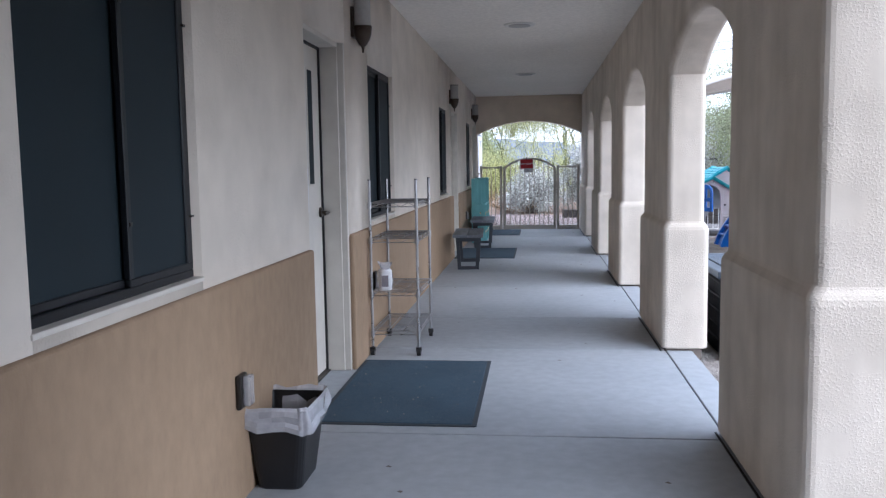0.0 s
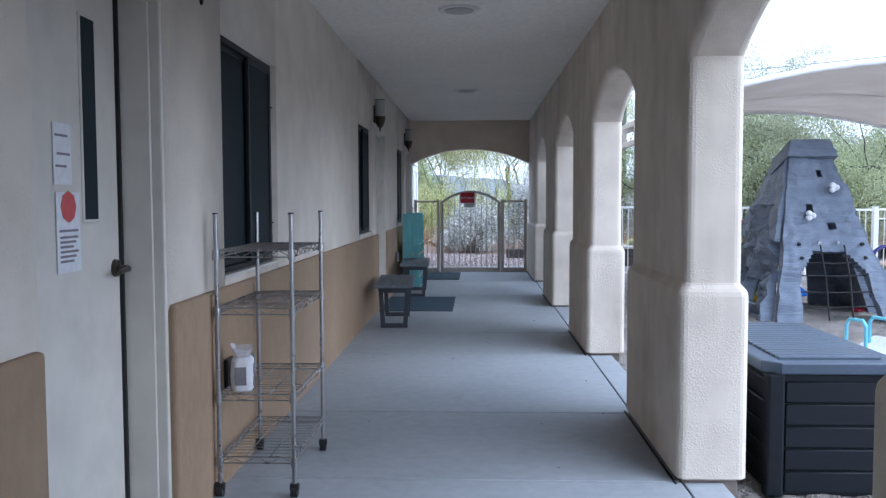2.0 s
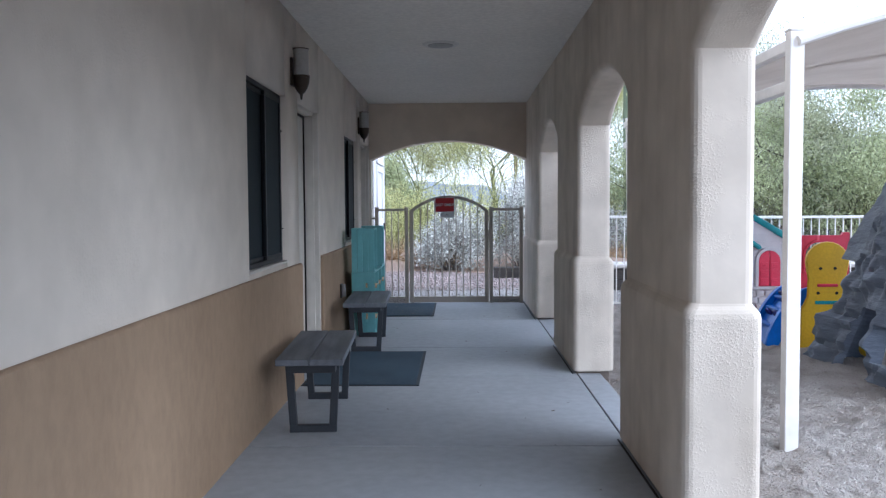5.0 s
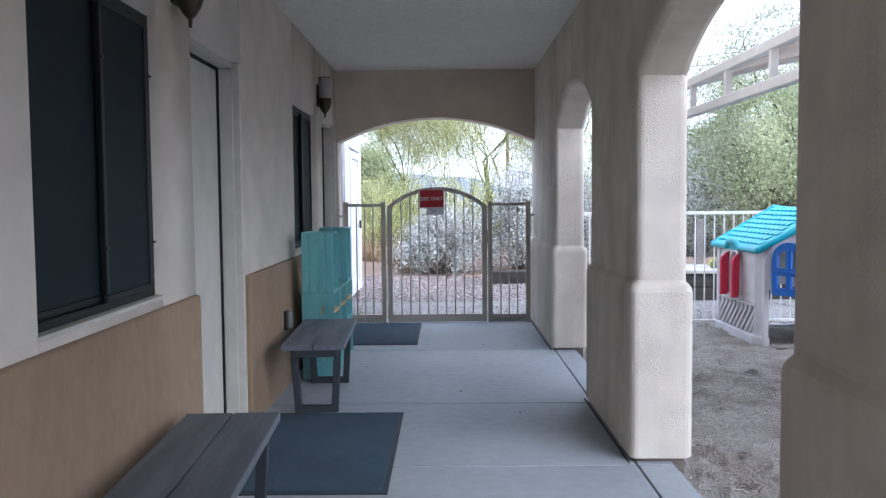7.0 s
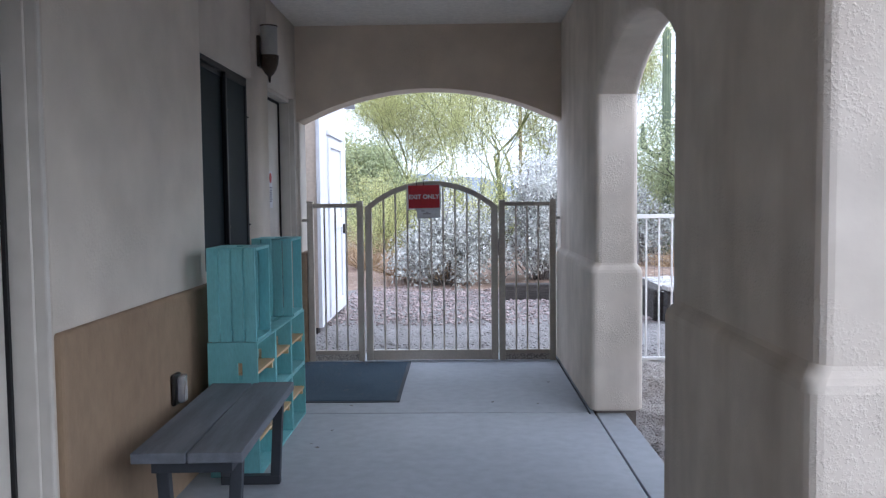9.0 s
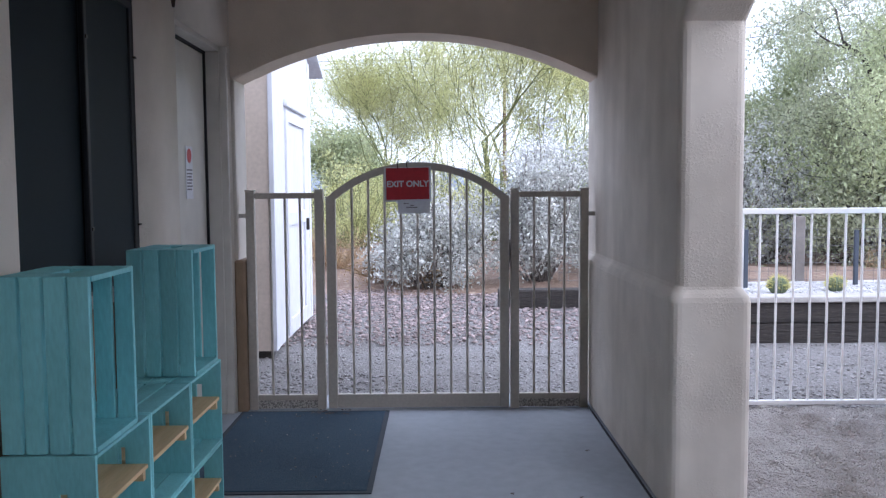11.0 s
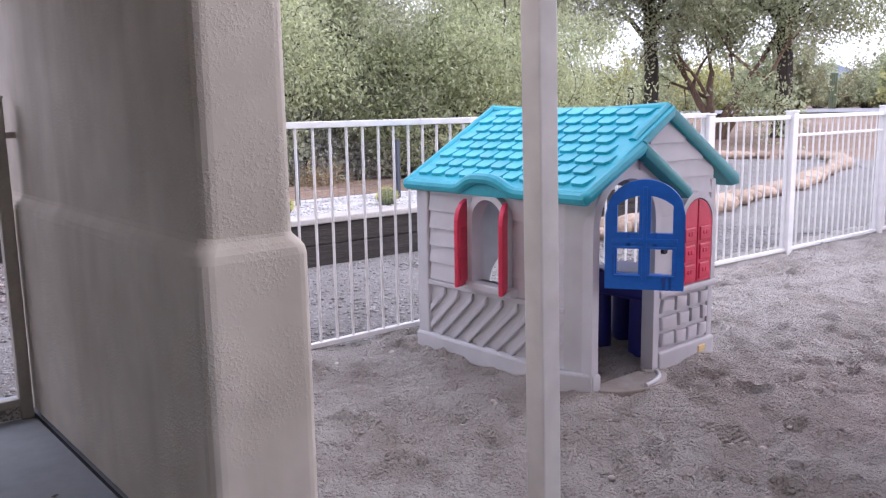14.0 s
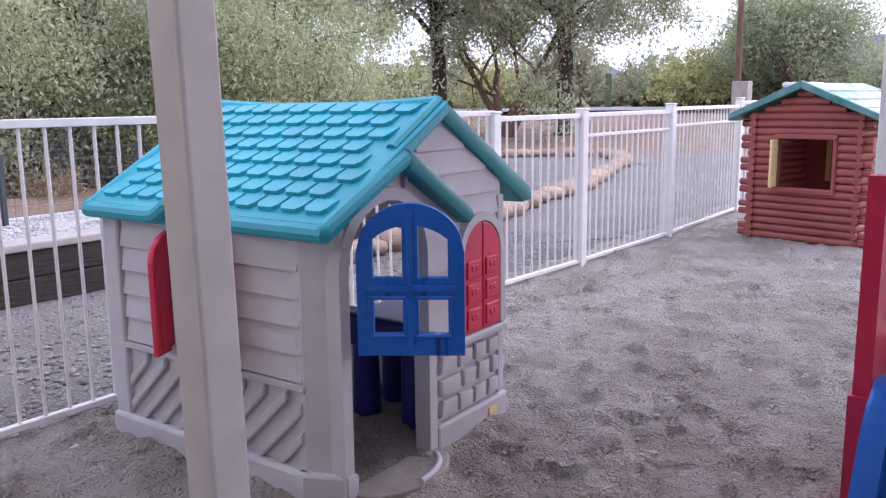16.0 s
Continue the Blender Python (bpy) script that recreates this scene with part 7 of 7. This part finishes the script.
road_tree(23.2, 31.3, 0.1, 81, 7.0, 4.4, 0.21, M["bark"], M["lf_olive"])
road_tree(25.3, 27.9, 0.1, 82, 7.4, 4.4, 0.23, M["bark"], M["lf_light"])
road_tree(19.5, 33.6, 0.1, 83, 6.6, 4.2, 0.17, M["bark"], M["lf_olive"])
tree("forked_tree", "forked brown-barked tree with a light green crown", "tree", 24.0, 29.4, 0.1, 84, 4, 6.6, M["bark_tan"], M["lf_pale"], 3, 3, 26, 0.12, 0.32, 0.42, 0.16, 0.12, 0.05, 0.05, 0.5)
tree("roadside_tree", "wide feathery green tree across the road", "tree", 45.6, 26.2, 0.8, 85, 6, 6.2, M["bark_tan"], M["lf_pale"], 4, 3, 10, 0.17, 0.46, 0.6, 0.13, 0.2, 0.08)
tree("roadside_tree", "wide feathery green tree across the road", "tree", 40.0, 20.5, 0.8, 86, 4, 2.6, M["bark_tan"], M["lf_pale"], 3, 3, 30, 0.15, 0.4, 0.7, 0.1, 0.2, 0.06)

# scrub along the far side of the road
rng0 = random.Random(6)
for i in range(40):
    a = radians(36 + i * 1.4)
    d = rng0.uniform(46, 70)
    bush("desert_scrub", "dull green and straw desert scrub beyond the road", "shrub", 1 + d * math.sin(a), 15 + d * math.cos(a), 0.75, 100 + i, rng0.uniform(1.8, 3.4), 2.0, rng0.uniform(2.6, 4.8), rng0.choice([M["lf_tan"], M["lf_pale"], M["lf_yellow"], M["lf_pale"], M["lf_yellow"]]), 6500, 0.21, M["twig"], "desert scrub", 0.45, gaps=0.15)
for i in range(14):
    a = radians(-14 + i * 3.4)
    d = rng0.uniform(30, 48)
    bush("desert_scrub", "dull green and straw desert scrub beyond the road", "shrub", d * math.sin(a), 14 + d * math.cos(a), 0.0, 140 + i, rng0.uniform(1.6, 3.0), 2.0, rng0.uniform(1.2, 2.4), rng0.choice([M["lf_tan"], M["lf_dry"], M["lf_yellow"], M["lf_yellow"]]), 3200, 0.12, M["twig"], "desert scrub", 0.45, gaps=0.15)


def saguaro(x, y, z, h, r, arms):
    s = thing("saguaro_cactus", "tall green saguaro cactus with ribs", "cactus", pose(x, y, z), "saguaro cacti")
    def column(pts, rad, name):
        bm = BM()
        rings = []
        ribs = 12
        for i, p in enumerate(pts):
            q = rad * (1 if i < len(pts) - 1 else 0.35)
            rings.append([bm.verts.new(Vector(p) + Vector((math.cos(math.tau * k / (2 * ribs)), math.sin(math.tau * k / (2 * ribs)), 0)) * q * (1.08 if k % 2 else 0.9)) for k in range(2 * ribs)])
        for a, b in zip(rings, rings[1:]):
            for k in range(2 * ribs):
                bm.faces.new((a[k], a[(k + 1) % (2 * ribs)], b[(k + 1) % (2 * ribs)], b[k]))
        bm.faces.new(rings[-1])
        part(name, bm, M["cactus"], s)
    column([(0, 0, h * k / 10) for k in range(10)] + [(0, 0, h * 0.97), (0, 0, h)], r, "stem")
    for sx, z0, z1 in arms:
        bm = BM()
        tube(bm, [(0, 0, z0), (sx * 0.5, 0, z0 - 0.05), (sx, 0, z0 + 0.15), (sx, 0, z1 * 0.9), (sx, 0, z1)], [r * 0.6, r * 0.65, r * 0.7, r * 0.65, r * 0.25], 14)
        part("arm", bm, M["cactus"], s)


saguaro(4.85, 29.4, 0.0, 4.9, 0.085, [(-0.5, 2.25, 2.9)])
for x, y, h in ((46, 40, 2.6), (50, 38, 2.2), (54, 35, 2.8)):
    saguaro(x, y, 0.7, h, 0.2, [])

# far ground rising to the road, road, stones, pole, hills
bm = BM()
rings = []
for i, (r, z) in enumerate(((7.6, -0.13), (14, -0.11), (20, 0.0), (28, 0.35), (36, 0.72), (60, 0.78), (120, 1.0), (400, 1.6))):
    rings.append([bm.verts.new((5.0 + r * math.sin(radians(26 + 2.4 * k)), 15.0 + r * math.cos(radians(26 + 2.4 * k)), z - 0.04 + 0.05 * noise.noise((k * 0.9, r, 0)))) for k in range(38)])
for a, b in zip(rings, rings[1:]):
    for k in range(37):
        bm.faces.new((a[k], a[k + 1], b[k + 1], b[k]))
tagged(part("ground_rise", bm, M["soil"]), "brown desert soil rising to the road", "soil", kind="structure")
bm = BM()
pts_in, pts_out = [], []
for k in range(30):
    a = radians(30 + 2.8 * k)
    for lst, r, z in ((pts_in, 34.5, 0.78), (pts_out, 41.5, 0.86)):
        lst.append(bm.verts.new((5.0 + r * math.sin(a), 15.0 + r * math.cos(a), z)))
for k in range(29):
    bm.faces.new((pts_in[k], pts_in[k + 1], pts_out[k + 1], pts_out[k]))
tagged(part("road", bm, M["asphalt"]), "pale grey asphalt road", "road", kind="structure")
bm = BM()
grid_pts = [(8.2, 18.9), (12.0, 19.6), (16.5, 21.3), (20.0, 23.6), (22, 20), (20, 16), (14.5, 14), (9.0, 18.3)]
prism(bm, grid_pts, "z", -0.12, -0.075)
tagged(part("ground_drive", bm, M["gravel"]), "grey gravel drive beside the fence", "gravel", kind="structure")
rng1 = random.Random(12)
line = [(6.4, 19.9), (8.6, 20.1), (10.4, 20.5), (12.8, 20.9), (15.4, 21.7), (18.0, 22.5), (19.6, 23.6), (19.0, 25.2), (17.2, 26.4)]
bm0 = BM()
bmesh.ops.create_icosphere(bm0, subdivisions=2, radius=1)
for v in bm0.verts:
    v.co *= 1 + 0.28 * noise.noise(v.co * 1.7)
stone_me = finish(bm0, "border_stone", M["stone"], 50)
for (xa, ya), (xb, yb) in zip(line, line[1:]):
    L = math.hypot(xb - xa, yb - ya)
    for k in range(max(int(L / 0.36), 1)):
        f = (k + rng1.random() * 0.5) / max(int(L / 0.36), 1)
        ob = new("border_stone", stone_me)
        s = rng1.uniform(0.13, 0.22)
        ob.matrix_basis = pose(xa + (xb - xa) * f, ya + (yb - ya) * f, -0.03 + s * 0.1, 0, 0, rng1.uniform(0, 360)) @ Matrix.Diagonal((s * 1.3, s, s * 0.62, 1))
        tagged(ob, "pale tan stone lining the planted ground", "stone", "border stones")

def utility_pole(x, y, h):
    p = thing("utility_pole", "brown timber utility pole with wires", "utility pole", pose(x, y, 0.5), "utility poles")
    bm = BM()
    rod(bm, (0, 0, -0.4), (0, 0, h), 0.13, 0.09, 10)
    part("pole", bm, M["bark_tan"], p)
    bm = BM()
    box(bm, -1.0, 1.0, -0.05, 0.05, h - 0.6, h - 0.48)
    part("crossarm", bm, M["bark_tan"], p)


utility_pole(34.1, 25.2, 8.2)
utility_pole(4.0, 60.0, 9.0)
bm = BM()
for dz in (0.0, 0.45):
    tube(bm, [(-60, 58, 8.1 + dz), (-28, 59, 7.4 + dz), (4, 60, 8.1 + dz), (20, 44, 7.6 + dz), (34.1, 25.2, 8.05 + dz), (50, 8, 7.6 + dz)], 0.02, 5)
solo("power_lines", bm, M["rope"], "two dark power lines between the poles", "power line")
bm = BM()
box(bm, 33.4, 34.0, 24.6, 25.2, 0.2, 1.85, 0.03, 2)
solo("utility_box", bm, M["cap"], "pale concrete utility box by the road", "utility box")
bm = BM()
rod(bm, (21.3, 30.6, -0.1), (21.3, 30.6, 1.75), 0.10, None, 14)
solo("black_bollard", bm, M["plate"], "black round bollard under the trees", "bollard")

# far hills: the haze of distance is mixed into their pale blue colour
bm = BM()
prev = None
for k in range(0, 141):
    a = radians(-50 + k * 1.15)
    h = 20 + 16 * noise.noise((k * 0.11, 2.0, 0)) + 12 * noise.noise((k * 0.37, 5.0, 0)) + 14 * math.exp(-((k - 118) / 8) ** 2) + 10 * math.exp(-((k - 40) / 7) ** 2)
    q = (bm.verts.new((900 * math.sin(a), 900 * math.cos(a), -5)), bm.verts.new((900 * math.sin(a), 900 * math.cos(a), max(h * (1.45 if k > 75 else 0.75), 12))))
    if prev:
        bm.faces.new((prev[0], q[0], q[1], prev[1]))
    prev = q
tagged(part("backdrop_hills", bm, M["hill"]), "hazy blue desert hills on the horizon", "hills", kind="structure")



# loose gravel stones, past counting
def scatter_stones(name, label, spots, lo, hi, material, seed):
    rng = np.random.default_rng(seed)
    bm = BM()
    bmesh.ops.create_icosphere(bm, subdivisions=1, radius=1)
    base = np.array([tuple(v.co) for v in bm.verts])
    tris = np.array([[v.index for v in f.verts] for f in bm.faces])
    bm.free()
    n, k = len(spots), len(base)
    s = rng.uniform(lo, hi, (n, 1, 1)) * np.stack([rng.uniform(0.7, 1.4, n), rng.uniform(0.7, 1.4, n), rng.uniform(0.35, 0.7, n)], 1)[:, None, :]
    v = base[None] * (1 + rng.normal(0, 0.12, (n, k, 1))) * s + np.array(spots)[:, None, :]
    f = tris[None] + (np.arange(n) * k)[:, None, None]
    me = bpy.data.meshes.new(name)
    me.vertices.add(n * k)
    me.vertices.foreach_set("co", v.reshape(-1))
    t = f.reshape(-1).astype(np.int32)
    me.loops.add(len(t))
    me.loops.foreach_set("vertex_index", t)
    me.polygons.add(len(t) // 3)
    me.polygons.foreach_set("loop_start", np.arange(0, len(t), 3, dtype=np.int32))
    me.update(calc_edges=True)
    me.materials.append(material)
    tagged(new(name, me), label, "gravel", kind="stuff")


M["pebble"] = mat("mixed_pebbles", (0.30, 0.283, 0.27), (0.21, 0.19, 0.178), 0.9, scale=20, fine=60, island=0.35)
M["clod"] = mat("sand_clods", (0.54, 0.49, 0.45), (0.43, 0.375, 0.335), 0.95, scale=20, fine=60, island=0.28)
M["leafbits"] = mat("fallen_leaf_bits", (0.36, 0.29, 0.275), (0.24, 0.19, 0.175), 0.9, scale=9, fine=60, island=0.4)
rg = np.random.default_rng(77)
pts = [(x, y, -0.085) for x, y in zip(rg.uniform(-1.2, 9.0, 15000), 18.45 + rg.uniform(0, 1, 15000) ** 1.3 * 5.0) if not (x > 1.3 and y > 20.6)]
scatter_stones("loose_gravel", "loose pale pebbles over the gravel path", pts, 0.006, 0.017, M["pebble"], 1)
pts = [(x, y, -0.07) for x, y in zip(rg.uniform(-1.2, 2.6, 6500), 20.6 + rg.uniform(0, 1, 6500) ** 0.8 * 4.6)]
scatter_stones("leaf_scatter", "fallen leaves and pebbles at the edge of the path", pts, 0.008, 0.024, M["leafbits"], 2)
pts = [(x, y, 0.255) for x, y in zip(rg.uniform(2.85, 8.6, 7000), rg.uniform(20.85, 22.4, 7000))]
scatter_stones("white_pebbles", "white pebbles of the cactus bed", pts, 0.012, 0.028, M["whitegravel"], 3)
pts = [(x, y, -0.085) for x, y in zip(1.45 + rg.uniform(0, 1, 16000) ** 1.4 * 8.0, rg.uniform(11.0, 18.4, 16000))]
scatter_stones("sand_grit", "small clods and grit on the sand", pts, 0.004, 0.016, M["clod"], 4)

pts = [(x, y, 0.0125) for x, y in zip(-0.04 - rg.uniform(0, 1, 45) ** 1.6 * 0.75, rg.uniform(5.2, 6.5, 45))] + [(x, y, 0.0125) for x, y in zip(rg.uniform(-0.8, 0.0, 50), rg.uniform(16.85, 18.05, 50))]
scatter_stones("mat_grit", "pale grit scattered on the door mats", pts, 0.002, 0.006, M["pebble"], 5)
